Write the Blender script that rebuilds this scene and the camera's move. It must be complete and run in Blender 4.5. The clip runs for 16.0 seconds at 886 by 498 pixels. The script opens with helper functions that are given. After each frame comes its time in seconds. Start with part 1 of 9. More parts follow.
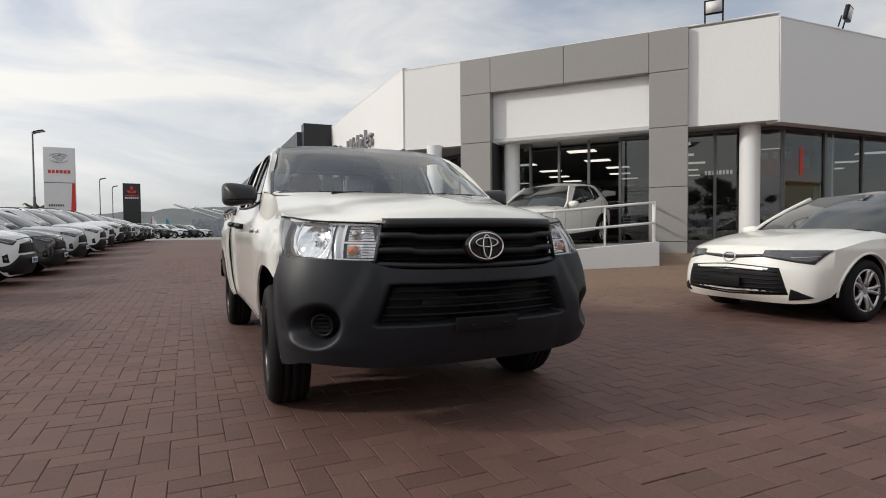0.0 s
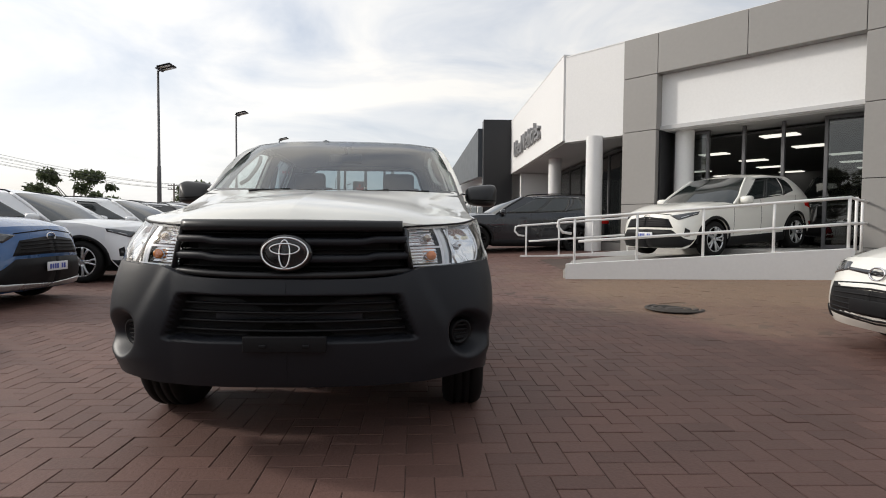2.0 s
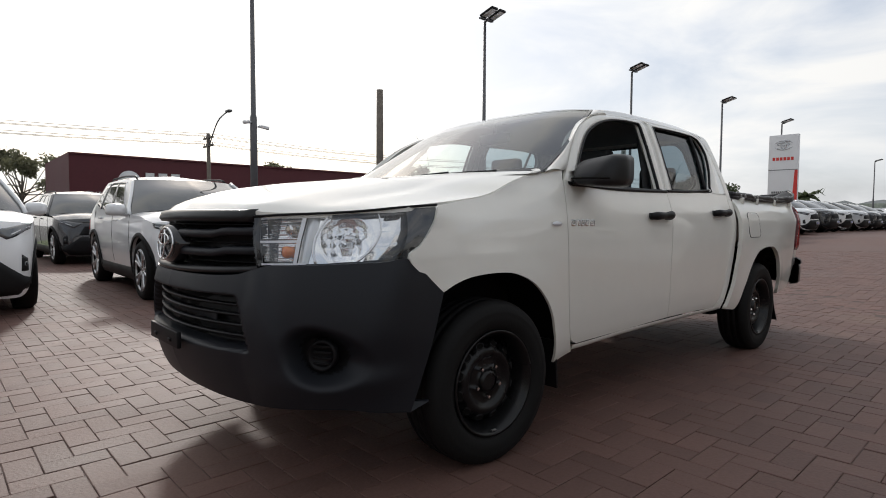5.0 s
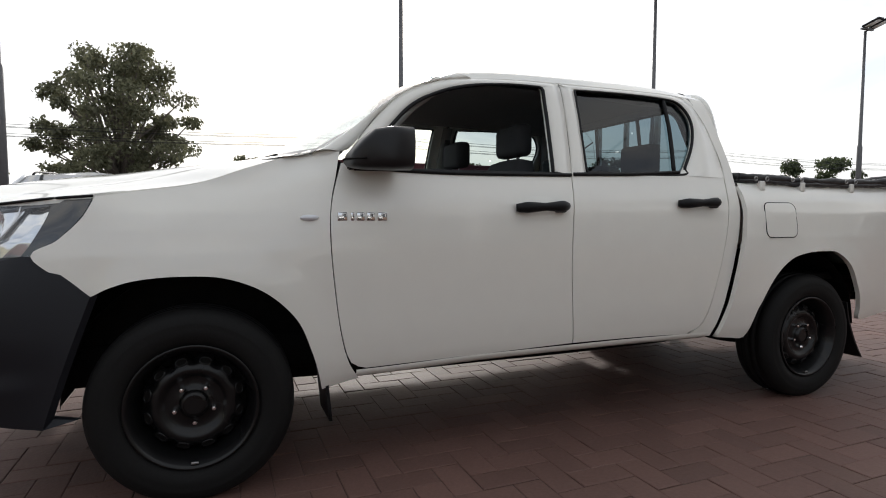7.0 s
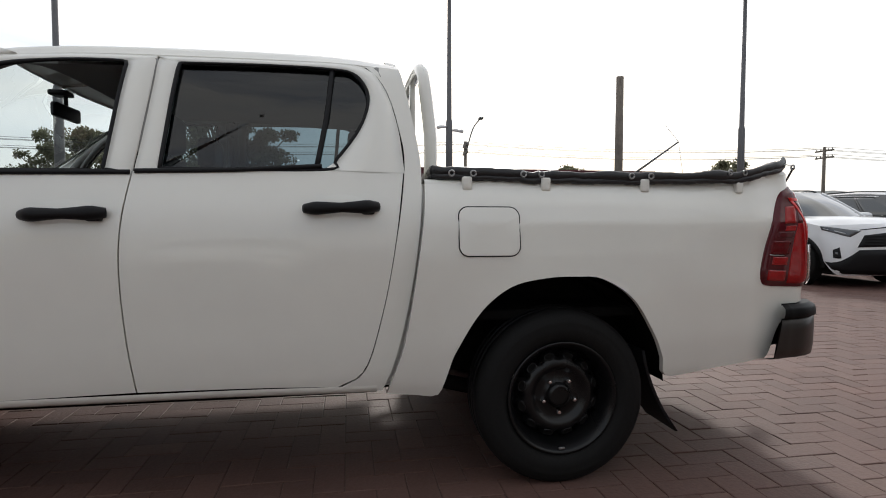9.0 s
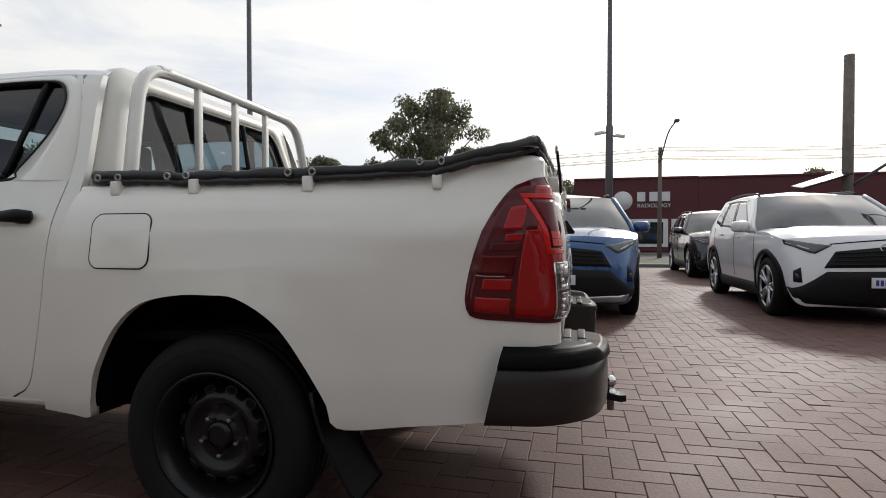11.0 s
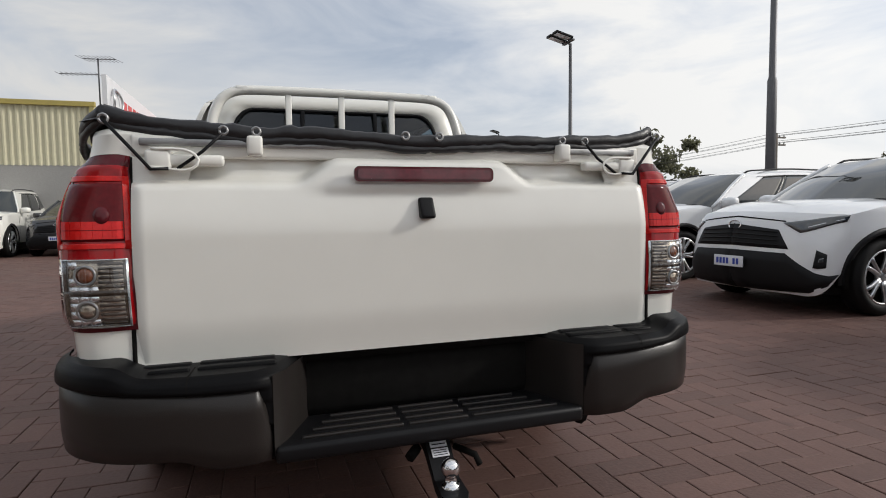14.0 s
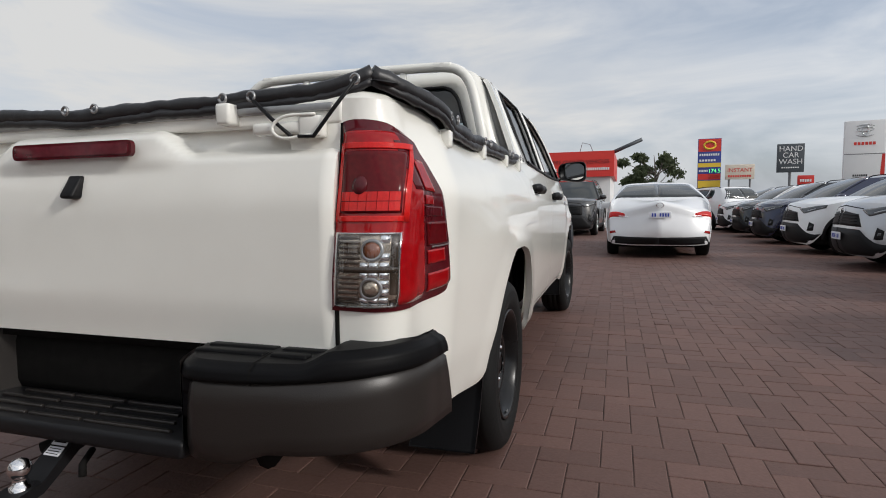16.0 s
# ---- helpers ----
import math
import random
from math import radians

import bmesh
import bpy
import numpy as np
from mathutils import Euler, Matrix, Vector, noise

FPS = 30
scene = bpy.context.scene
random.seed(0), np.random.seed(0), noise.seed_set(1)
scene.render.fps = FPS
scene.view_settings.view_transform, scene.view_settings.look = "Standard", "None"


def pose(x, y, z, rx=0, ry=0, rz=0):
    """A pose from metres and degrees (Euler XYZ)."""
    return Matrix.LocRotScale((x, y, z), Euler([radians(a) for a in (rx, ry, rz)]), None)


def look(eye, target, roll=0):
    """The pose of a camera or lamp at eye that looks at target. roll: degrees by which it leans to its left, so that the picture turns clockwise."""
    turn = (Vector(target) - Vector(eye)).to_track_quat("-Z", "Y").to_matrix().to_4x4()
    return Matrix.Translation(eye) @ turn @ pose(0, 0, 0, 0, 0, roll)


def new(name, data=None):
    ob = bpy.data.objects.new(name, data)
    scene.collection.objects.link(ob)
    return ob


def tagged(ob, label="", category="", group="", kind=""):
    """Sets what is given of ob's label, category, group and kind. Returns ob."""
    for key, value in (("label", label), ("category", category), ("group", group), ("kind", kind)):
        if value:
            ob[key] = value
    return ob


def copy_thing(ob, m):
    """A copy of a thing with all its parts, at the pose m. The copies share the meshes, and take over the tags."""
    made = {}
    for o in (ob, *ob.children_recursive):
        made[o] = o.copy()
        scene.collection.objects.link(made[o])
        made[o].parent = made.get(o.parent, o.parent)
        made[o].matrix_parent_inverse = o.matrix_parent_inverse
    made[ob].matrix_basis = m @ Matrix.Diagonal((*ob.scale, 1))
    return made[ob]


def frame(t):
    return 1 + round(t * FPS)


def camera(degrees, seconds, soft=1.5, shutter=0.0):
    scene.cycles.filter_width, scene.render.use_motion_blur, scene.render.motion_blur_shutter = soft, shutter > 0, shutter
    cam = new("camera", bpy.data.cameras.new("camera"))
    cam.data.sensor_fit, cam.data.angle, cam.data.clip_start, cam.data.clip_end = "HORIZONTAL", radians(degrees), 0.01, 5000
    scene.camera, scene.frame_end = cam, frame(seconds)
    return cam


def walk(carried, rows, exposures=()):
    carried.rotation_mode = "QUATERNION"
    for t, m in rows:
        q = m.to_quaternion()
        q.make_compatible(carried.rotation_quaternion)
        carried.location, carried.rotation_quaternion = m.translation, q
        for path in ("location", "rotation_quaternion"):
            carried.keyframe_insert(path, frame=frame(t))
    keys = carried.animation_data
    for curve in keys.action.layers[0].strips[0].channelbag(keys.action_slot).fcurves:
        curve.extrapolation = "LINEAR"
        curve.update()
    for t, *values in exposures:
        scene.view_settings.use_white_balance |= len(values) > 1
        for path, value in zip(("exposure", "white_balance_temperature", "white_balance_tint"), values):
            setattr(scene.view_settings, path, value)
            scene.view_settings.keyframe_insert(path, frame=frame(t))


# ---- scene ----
cam = camera(76.9, 16.0, soft=1.0)
PATH = [
    (0, (-1.293, -3.274, 0.966), (-0.46, -1.456, 0.904), -0.5),
    (0.5, (-0.859, -3.382, 0.989), (-0.235, -1.483, 0.925), -0.8),
    (1, (-0.353, -3.347, 1.005), (0.14, -1.411, 0.914), -0.6),
    (1.5, (0.103, -3.303, 1.019), (0.47, -1.339, 0.934), -0.1),
    (2, (0.52, -3.19, 1.007), (0.617, -1.194, 0.928), 0.5),
    (2.5, (0.898, -3.063, 0.996), (0.695, -1.075, 0.918), 0.7),
    (3, (1.244, -2.928, 1.009), (0.67, -1.013, 0.944), 0.7),
    (3.5, (1.581, -2.636, 1.009), (0.687, -0.849, 0.924), 0.3),
    (4, (1.932, -2.395, 0.997), (0.848, -0.716, 0.925), 0.1),
    (4.2, (2.046, -2.269, 0.998), (0.873, -0.65, 0.927), 0.1),
    (6.3, (2.805, -0.537, 1), (1.049, 0.41, 0.855), 0.1),
    (6.5, (2.88, -0.372, 1.015), (1.089, 0.509, 0.882), 0),
    (7, (2.936, 0.118, 0.994), (1.086, 0.868, 0.87), 0.1),
    (7.5, (2.967, 0.658, 1.029), (1.086, 1.319, 0.869), 0.3),
    (8, (3.001, 1.179, 1.024), (1.076, 1.7, 0.872), 0.4),
    (8.5, (2.941, 1.763, 0.986), (0.994, 2.205, 0.874), 0.1),
    (9, (2.884, 2.29, 1.005), (0.915, 2.625, 0.905), 0.1),
    (9.5, (2.743, 2.832, 0.982), (0.756, 3.045, 0.892), 0.2),
    (9.7, (2.696, 3.051, 0.97), (0.706, 3.232, 0.886), 0.2),
    (11.8, (2.058, 4.773, 1.028), (0.342, 3.749, 0.939), -0.3),
    (12.2, (1.742, 5.028, 1.061), (0.204, 3.756, 0.936), -0.6),
    (12.5, (1.528, 5.198, 1.073), (0.127, 3.775, 0.956), -0.7),
    (13, (1.149, 5.388, 1.012), (-0.031, 3.777, 0.896), -0.6),
    (13.5, (0.780, 5.513, 0.990), (-0.211, 3.780, 0.861), -0.5),
    (14, (0.43, 5.656, 1.004), (-0.186, 3.757, 0.876), -0.8),
    (14.5, (0.013, 5.623, 1.006), (-0.043, 3.623, 0.878), -0.9),
    (15, (-0.483, 5.574, 1.011), (-0.224, 3.59, 0.883), -1.1),
    (15.5, (-0.909, 5.452, 0.961), (-0.435, 3.508, 0.839), -1),
    (16, (-1.31, 5.266, 0.962), (-0.716, 3.358, 0.811), -0.5),
]
EXPOSURES = [(0.0, 0.05, 6500, 10), (1.0, 0.10, 6500, 10), (2.0, 0.20, 6500, 10), (2.7, 0.12, 6500, 10), (4.0, -0.11, 6400, 10), (6.3, 0.32, 6350, 10), (8.0, 0.32, 6350, 10), (9.5, 0.18, 6350, 10), (11.8, 0.0, 6350, 10), (14.0, 0.02, 6300, 10), (16.0, 0.02, 6250, 10)]
walk(cam, [(t, look(eye, target, roll)) for t, eye, target, roll in PATH], exposures=EXPOSURES)


# ---- light ----
SUN_WAY = Vector((-0.86, 0.26, 0.45)).normalized()      # towards the sun, low behind thin cloud
world = bpy.data.worlds.new("sky")
scene.world = world
world.use_nodes = True
wn, wl = world.node_tree.nodes, world.node_tree.links
sky = wn.new("ShaderNodeTexSky")
sky.sky_type, sky.sun_disc = "NISHITA", False
sky.sun_elevation = math.asin(SUN_WAY.z)
sky.sun_rotation = math.atan2(SUN_WAY.x, SUN_WAY.y)
sky.air_density, sky.dust_density, sky.ozone_density = 1.0, 3.0, 1.0
# thin high cloud: a stretched noise over the dome veils the blue with white
coord = wn.new("ShaderNodeTexCoord")
flat = wn.new("ShaderNodeMapping")
flat.inputs["Scale"].default_value = (1.0, 1.0, 3.2)
wl.new(coord.outputs["Generated"], flat.inputs["Vector"])
cloud = wn.new("ShaderNodeTexNoise")
cloud.inputs["Scale"].default_value, cloud.inputs["Detail"].default_value = 2.3, 6
cloud.inputs["Roughness"].default_value, cloud.inputs["Distortion"].default_value = 0.55, 0.6
wl.new(flat.outputs[0], cloud.inputs["Vector"])
ramp = wn.new("ShaderNodeValToRGB")
ramp.color_ramp.elements[0].position, ramp.color_ramp.elements[1].position = 0.33, 0.62
ramp.color_ramp.elements[0].color, ramp.color_ramp.elements[1].color = (0.45, 0.45, 0.45, 1), (1, 1, 1, 1)
wl.new(cloud.outputs["Fac"], ramp.inputs["Fac"])
# the veil glows most round the sun
sunward = wn.new("ShaderNodeVectorMath")
sunward.operation = "DOT_PRODUCT"
sunward.inputs[1].default_value = SUN_WAY
wl.new(coord.outputs["Generated"], sunward.inputs[0])
glow = wn.new("ShaderNodeMapRange")
glow.inputs["From Min"].default_value, glow.inputs["From Max"].default_value = -0.3, 1.0
glow.inputs["To Min"].default_value, glow.inputs["To Max"].default_value = 6.8, 10.5
wl.new(sunward.outputs["Value"], glow.inputs["Value"])
veil = wn.new("ShaderNodeMix")
veil.data_type = "RGBA"
veil.inputs["A"].default_value = (0.80, 0.91, 1.10, 1)
veil.inputs["B"].default_value = (1.02, 1.0, 0.96, 1)
wl.new(ramp.outputs["Color"], veil.inputs["Factor"])
lift = wn.new("ShaderNodeVectorMath")
lift.operation = "SCALE"
wl.new(veil.outputs["Result"], lift.inputs[0])
wl.new(glow.outputs["Result"], lift.inputs["Scale"])
blend = wn.new("ShaderNodeMix")
blend.data_type = "RGBA"
wl.new(ramp.outputs["Color"], blend.inputs["Factor"])
wl.new(sky.outputs[0], blend.inputs["A"])
wl.new(lift.outputs[0], blend.inputs["B"])
wl.new(blend.outputs["Result"], wn["Background"].inputs[0])
wn["Background"].inputs[1].default_value = 0.1
sun = new("sun", bpy.data.lights.new("sun", "SUN"))
sun.data.energy, sun.data.angle, sun.data.color = 1.8, radians(5), (1.0, 0.95, 0.88)
sun.matrix_world = look((0, 0, 30), Vector((0, 0, 30)) - SUN_WAY)


# ---- materials ----
def mat(name, color, rough=0.5, metal=0.0, var=0.12, grain=40.0, bump=0.0, coat=0.0, blotch=2.5, spec=0.5, each=0.0):
    """A painted, moulded or raw surface: colour varied at two scales, fine relief, optional clear coat."""
    m = bpy.data.materials.new(name)
    m.use_nodes = True
    n, l = m.node_tree.nodes, m.node_tree.links
    b = n["Principled BSDF"]
    b.inputs["Metallic"].default_value, b.inputs["Coat Weight"].default_value = metal, coat
    b.inputs["Coat Roughness"].default_value = 0.04
    b.inputs["Specular IOR Level"].default_value = spec
    tc = n.new("ShaderNodeTexCoord")
    fine, big = n.new("ShaderNodeTexNoise"), n.new("ShaderNodeTexNoise")
    for node, s, d in ((fine, grain, 4), (big, blotch, 3)):
        node.inputs["Scale"].default_value, node.inputs["Detail"].default_value = s, d
        l.new(tc.outputs["Object"], node.inputs["Vector"])
    mix = n.new("ShaderNodeMath")
    mix.operation = "ADD"
    l.new(fine.outputs["Fac"], mix.inputs[0])
    l.new(big.outputs["Fac"], mix.inputs[1])
    shade = n.new("ShaderNodeMapRange")
    shade.inputs["From Min"].default_value, shade.inputs["From Max"].default_value = 0.6, 1.4
    shade.inputs["To Min"].default_value, shade.inputs["To Max"].default_value = 1 - var, 1 + var
    l.new(mix.outputs[0], shade.inputs["Value"])
    level = shade.outputs["Result"]
    if each:
        info = n.new("ShaderNodeObjectInfo")
        geo = n.new("ShaderNodeNewGeometry")
        both = n.new("ShaderNodeMath")
        both.operation = "ADD"
        l.new(info.outputs["Random"], both.inputs[0])
        l.new(geo.outputs["Random Per Island"], both.inputs[1])
        wrap = n.new("ShaderNodeMath")
        wrap.operation = "FRACT"
        l.new(both.outputs[0], wrap.inputs[0])
        r = n.new("ShaderNodeMapRange")
        r.inputs["To Min"].default_value, r.inputs["To Max"].default_value = 1 - each, 1 + each
        l.new(wrap.outputs[0], r.inputs["Value"])
        times = n.new("ShaderNodeMath")
        times.operation = "MULTIPLY"
        l.new(level, times.inputs[0])
        l.new(r.outputs["Result"], times.inputs[1])
        level = times.outputs[0]
    tint = n.new("ShaderNodeVectorMath")
    tint.operation = "SCALE"
    tint.inputs[0].default_value = color
    l.new(level, tint.inputs["Scale"])
    l.new(tint.outputs[0], b.inputs["Base Color"])
    rr = n.new("ShaderNodeMapRange")
    rr.inputs["To Min"].default_value, rr.inputs["To Max"].default_value = max(rough * 0.8, 0.02), min(rough * 1.2, 1)
    l.new(big.outputs["Fac"], rr.inputs["Value"])
    l.new(rr.outputs["Result"], b.inputs["Roughness"])
    if bump:
        bp = n.new("ShaderNodeBump")
        bp.inputs["Strength"].default_value, bp.inputs["Distance"].default_value = bump, 0.01
        l.new(fine.outputs["Fac"], bp.inputs["Height"])
        l.new(bp.outputs[0], b.inputs["Normal"])
    return m


def pane(name, tint, gloss=1.0, rough=0.0, face_on=0.06, rise=5.0):
    """Thin glass or clear plastic: a tinted see-through sheet with a mirror layer that grows towards grazing."""
    m = bpy.data.materials.new(name)
    m.use_nodes = True
    n, l = m.node_tree.nodes, m.node_tree.links
    n.remove(n["Principled BSDF"])
    clear, shine, mix, edge = (n.new("ShaderNodeBsdfTransparent"), n.new("ShaderNodeBsdfGlossy"),
                               n.new("ShaderNodeMixShader"), n.new("ShaderNodeLayerWeight"))
    clear.inputs["Color"].default_value = (*tint, 1)
    shine.inputs["Roughness"].default_value = rough
    shine.inputs["Color"].default_value = (gloss, gloss, gloss, 1)
    edge.inputs["Blend"].default_value = 0.5
    steep, share = n.new("ShaderNodeMath"), n.new("ShaderNodeMath")
    steep.operation, share.operation = "POWER", "MULTIPLY_ADD"
    steep.inputs[1].default_value = rise
    share.inputs[1].default_value, share.inputs[2].default_value = 1 - face_on, face_on
    l.new(edge.outputs["Facing"], steep.inputs[0])
    l.new(steep.outputs[0], share.inputs[0])
    l.new(share.outputs[0], mix.inputs[0])
    l.new(clear.outputs[0], mix.inputs[1])
    l.new(shine.outputs[0], mix.inputs[2])
    l.new(mix.outputs[0], n["Material Output"].inputs[0])
    return m


def lamp_mat(name, color, power):
    m = bpy.data.materials.new(name)
    m.use_nodes = True
    b = m.node_tree.nodes["Principled BSDF"]
    b.inputs["Base Color"].default_value = (*color, 1)
    b.inputs["Emission Color"].default_value, b.inputs["Emission Strength"].default_value = (*color, 1), power
    return m


M_WHITE = mat("white_paint", (0.81, 0.80, 0.742), 0.32, var=0.02, grain=9, blotch=0.8, coat=0.9)
M_PEARL = mat("pearl_paint", (0.78, 0.79, 0.80), 0.3, var=0.02, grain=9, blotch=0.8, coat=0.9)
M_SILVER = mat("silver_paint", (0.50, 0.51, 0.53), 0.3, metal=0.55, var=0.03, coat=0.9)
M_BLUE = mat("blue_paint", (0.022, 0.085, 0.23), 0.28, metal=0.35, var=0.05, coat=1.0)
M_NAVY = mat("navy_paint", (0.010, 0.016, 0.05), 0.28, metal=0.3, var=0.05, coat=1.0)
M_GREY = mat("graphite_paint", (0.022, 0.025, 0.031), 0.28, metal=0.5, var=0.05, coat=1.0)
M_DARK = mat("black_paint", (0.014, 0.014, 0.016), 0.25, var=0.05, coat=1.0)
M_MAROON = mat("maroon_paint", (0.10, 0.012, 0.02), 0.28, metal=0.3, var=0.05, coat=1.0)
M_BUMPER = mat("grey_moulded_plastic", (0.0125, 0.0138, 0.0178), 0.46, var=0.08, grain=380, bump=0.06, spec=0.28)
M_STEP = mat("brown_black_plastic", (0.021, 0.018, 0.0165), 0.31, var=0.1, grain=380, bump=0.06, spec=0.35)
M_PAD = mat("black_bumper_pad", (0.005, 0.005, 0.0055), 0.42, var=0.1, grain=320, bump=0.04, spec=0.08)
M_BLACK = mat("black_plastic", (0.008, 0.008, 0.009), 0.45, var=0.1, grain=300, bump=0.04, spec=0.2)
M_GLOSSBLACK = mat("gloss_black_trim", (0.012, 0.012, 0.013), 0.15, var=0.05, coat=0.5)
M_GRILLE = mat("satin_black_grille", (0.012, 0.012, 0.013), 0.34, var=0.08, grain=200, bump=0.02, spec=0.32)
M_RUBBER = mat("tyre_rubber", (0.008, 0.008, 0.008), 0.7, var=0.2, grain=90, bump=0.1, spec=0.2)
M_STEEL = mat("black_steel_wheel", (0.006, 0.006, 0.0065), 0.28, var=0.1, grain=60, spec=0.35)
M_CHROME = mat("chrome", (0.75, 0.75, 0.76), 0.06, metal=1.0, var=0.03)
M_ALLOY = mat("silver_alloy", (0.55, 0.56, 0.57), 0.28, metal=0.8, var=0.05)
M_REFLECT = mat("lamp_reflector", (0.88, 0.89, 0.90), 0.13, metal=0.9, var=0.04, grain=25)
M_CELL = mat("lamp_cell_silver", (0.42, 0.36, 0.29), 0.18, metal=0.85, var=0.6, grain=60, bump=0.5)
M_SATIN = mat("satin_metal", (0.35, 0.35, 0.35), 0.4, metal=0.9, var=0.15, grain=60)
M_UNDER = mat("underbody_black", (0.008, 0.0075, 0.007), 0.8, var=0.3, grain=30, bump=0.2, spec=0.1)
M_CLOTH = mat("dark_grey_seat_cloth", (0.030, 0.031, 0.034), 0.9, var=0.2, grain=260, bump=0.25)
M_TRIM = mat("interior_grey_plastic", (0.055, 0.055, 0.057), 0.6, var=0.1, grain=200, bump=0.05)
M_LINING = mat("grey_headlining", (0.28, 0.275, 0.265), 0.9, var=0.08, grain=200, bump=0.1)
M_VINYL = mat("black_vinyl_tarp", (0.017, 0.017, 0.019), 0.42, var=0.25, grain=70, bump=0.12)
M_RED = mat("red_lens", (0.30, 0.004, 0.006), 0.06, var=0.25, grain=45, coat=0.15, spec=0.35)
M_DEEPRED = mat("smoked_red_lens", (0.080, 0.007, 0.011), 0.05, var=0.2, grain=60, spec=0.35)
M_MIDRED = mat("dark_red_lens", (0.095, 0.003, 0.005), 0.10, var=0.3, grain=90, spec=0.25)
M_HOTRED = mat("bright_red_reflector", (0.55, 0.012, 0.010), 0.12, var=0.2, grain=120, coat=0.1, spec=0.3)
M_SMOKEDCELL = mat("smoked_brown_cell", (0.045, 0.032, 0.022), 0.2, var=0.4, grain=60, coat=0.5)
M_AMBER = mat("amber_lens", (0.70, 0.20, 0.035), 0.15, var=0.15, grain=120, coat=1.0)
M_BULB = mat("amber_bulb", (0.20, 0.06, 0.022), 0.1, var=0.3, grain=120, coat=1.0)
M_GLASS = pane("clear_glass", (0.84, 0.91, 0.90), face_on=0.09, rise=4.0)
M_TINT = pane("tinted_glass", (0.34, 0.42, 0.46), gloss=0.75, face_on=0.07)
M_LENS = pane("clear_lens", (0.93, 0.94, 0.95))
M_MIRROR = mat("mirror_glass", (0.70, 0.71, 0.72), 0.02, metal=1.0, var=0.01)
M_PLATE = mat("white_number_plate", (0.72, 0.73, 0.76), 0.35, var=0.05)
M_PLATEBLUE = mat("blue_plate_characters", (0.03, 0.06, 0.35), 0.4, var=0.05)


# ---- mesh tools ----
def finish(name, bm, material, smooth=True):
    me = bpy.data.meshes.new(name)
    if smooth:
        for f in bm.faces:
            f.smooth = True
    bm.to_mesh(me)
    bm.free()
    for m in material if isinstance(material, (list, tuple)) else [material]:
        me.materials.append(m)
    return me


def part(name, bm, material, parent, label="", smooth=True):
    """Links a bmesh as one mesh object under a thing or a part."""
    ob = new(name, finish(name, bm, material, smooth))
    ob.parent = parent
    return tagged(ob, label)


def thing(name, label, category, group="", at=None, kind=""):
    ob = new(name)
    ob.empty_display_size = 0.2
    if at is not None:
        ob.matrix_world = at
    return tagged(ob, label, category, group, kind)


def spline(pts, n):
    """n points along a smooth curve through pts, evenly spaced along it."""
    p = np.array(pts, float)
    if len(p) == 2:
        return p[0] + (p[1] - p[0]) * np.linspace(0, 1, n)[:, None]
    q = np.vstack([2 * p[0] - p[1], p, 2 * p[-1] - p[-2]])
    out = []
    for i in range(1, len(q) - 2):
        a, b, c, d = q[i - 1], q[i], q[i + 1], q[i + 2]
        for t in np.linspace(0, 1, 24, endpoint=False):
            out.append(0.5 * (2 * b + (c - a) * t + (2 * a - 5 * b + 4 * c - d) * t * t + (3 * b - a - 3 * c + d) * t ** 3))
    out.append(p[-1])
    out = np.array(out)
    run = np.r_[0, np.cumsum(np.linalg.norm(np.diff(out, axis=0), axis=1))]
    want = np.linspace(0, run[-1], n)
    return np.stack([np.interp(want, run, out[:, k]) for k in range(p.shape[1])], 1)


def sharp(pts, near=0.018):
    """The same line with extra points beside its corners, so that a spline turns there without swinging out."""
    p = [np.array(q, float) for q in pts]
    out = [p[0]]
    for a, b, c in zip(p, p[1:], p[2:]):
        d, e = (b - a) / np.linalg.norm(b - a), (c - b) / np.linalg.norm(c - b)
        if d @ e < 0.62:
            out += [b - d * near, b - d * near * 0.3 + e * near * 0.3, b + e * near]
        else:
            out.append(b)
    return [tuple(q) for q in out + [p[-1]]]


def coons(bottom, top, left, right, nu, nv):
    """A (nv, nu, dim) patch between four curves; bottom and top run left to right, left and right run upwards."""
    b, t, l, r = spline(bottom, nu), spline(top, nu), spline(left, nv), spline(right, nv)
    u, v = np.linspace(0, 1, nu)[None, :, None], np.linspace(0, 1, nv)[:, None, None]
    ruled = (1 - v) * b[None] + v * t[None] + (1 - u) * l[:, None] + u * r[:, None]
    corner = (1 - u) * (1 - v) * b[0] + u * (1 - v) * b[-1] + (1 - u) * v * t[0] + u * v * t[-1]
    return ruled - corner


def grid(bm, g, flip=False, mat_index=0, wrap=False):
    """Adds a grid of points (rows, columns, 3) as quads."""
    rows, cols = g.shape[:2]
    vs = [[bm.verts.new(g[i, j]) for j in range(cols)] for i in range(rows)]
    for i in range(rows - 1):
        for j in range(cols if wrap else cols - 1):
            k = (j + 1) % cols
            q = (vs[i][j], vs[i][k], vs[i + 1][k], vs[i + 1][j])
            f = bm.faces.new(q[::-1] if flip else q)
            f.material_index = mat_index
    return vs


def flange(bm, inward, sharp=True):
    """Turns the open rim of a panel inwards by the given vector, so that its edge has depth."""
    rim = [e for e in bm.edges if len(e.link_faces) == 1]
    made = bmesh.ops.extrude_edge_only(bm, edges=rim)
    for v in {v for v in made["geom"] if isinstance(v, bmesh.types.BMVert)}:
        v.co += Vector(inward)
    if sharp:
        for e in rim:
            e.smooth = False


def mirrored(bm):
    """The same mesh on the other side of x = 0."""
    out = bm.copy()
    for v in out.verts:
        v.co.x = -v.co.x
    bmesh.ops.reverse_faces(out, faces=out.faces[:])
    return out


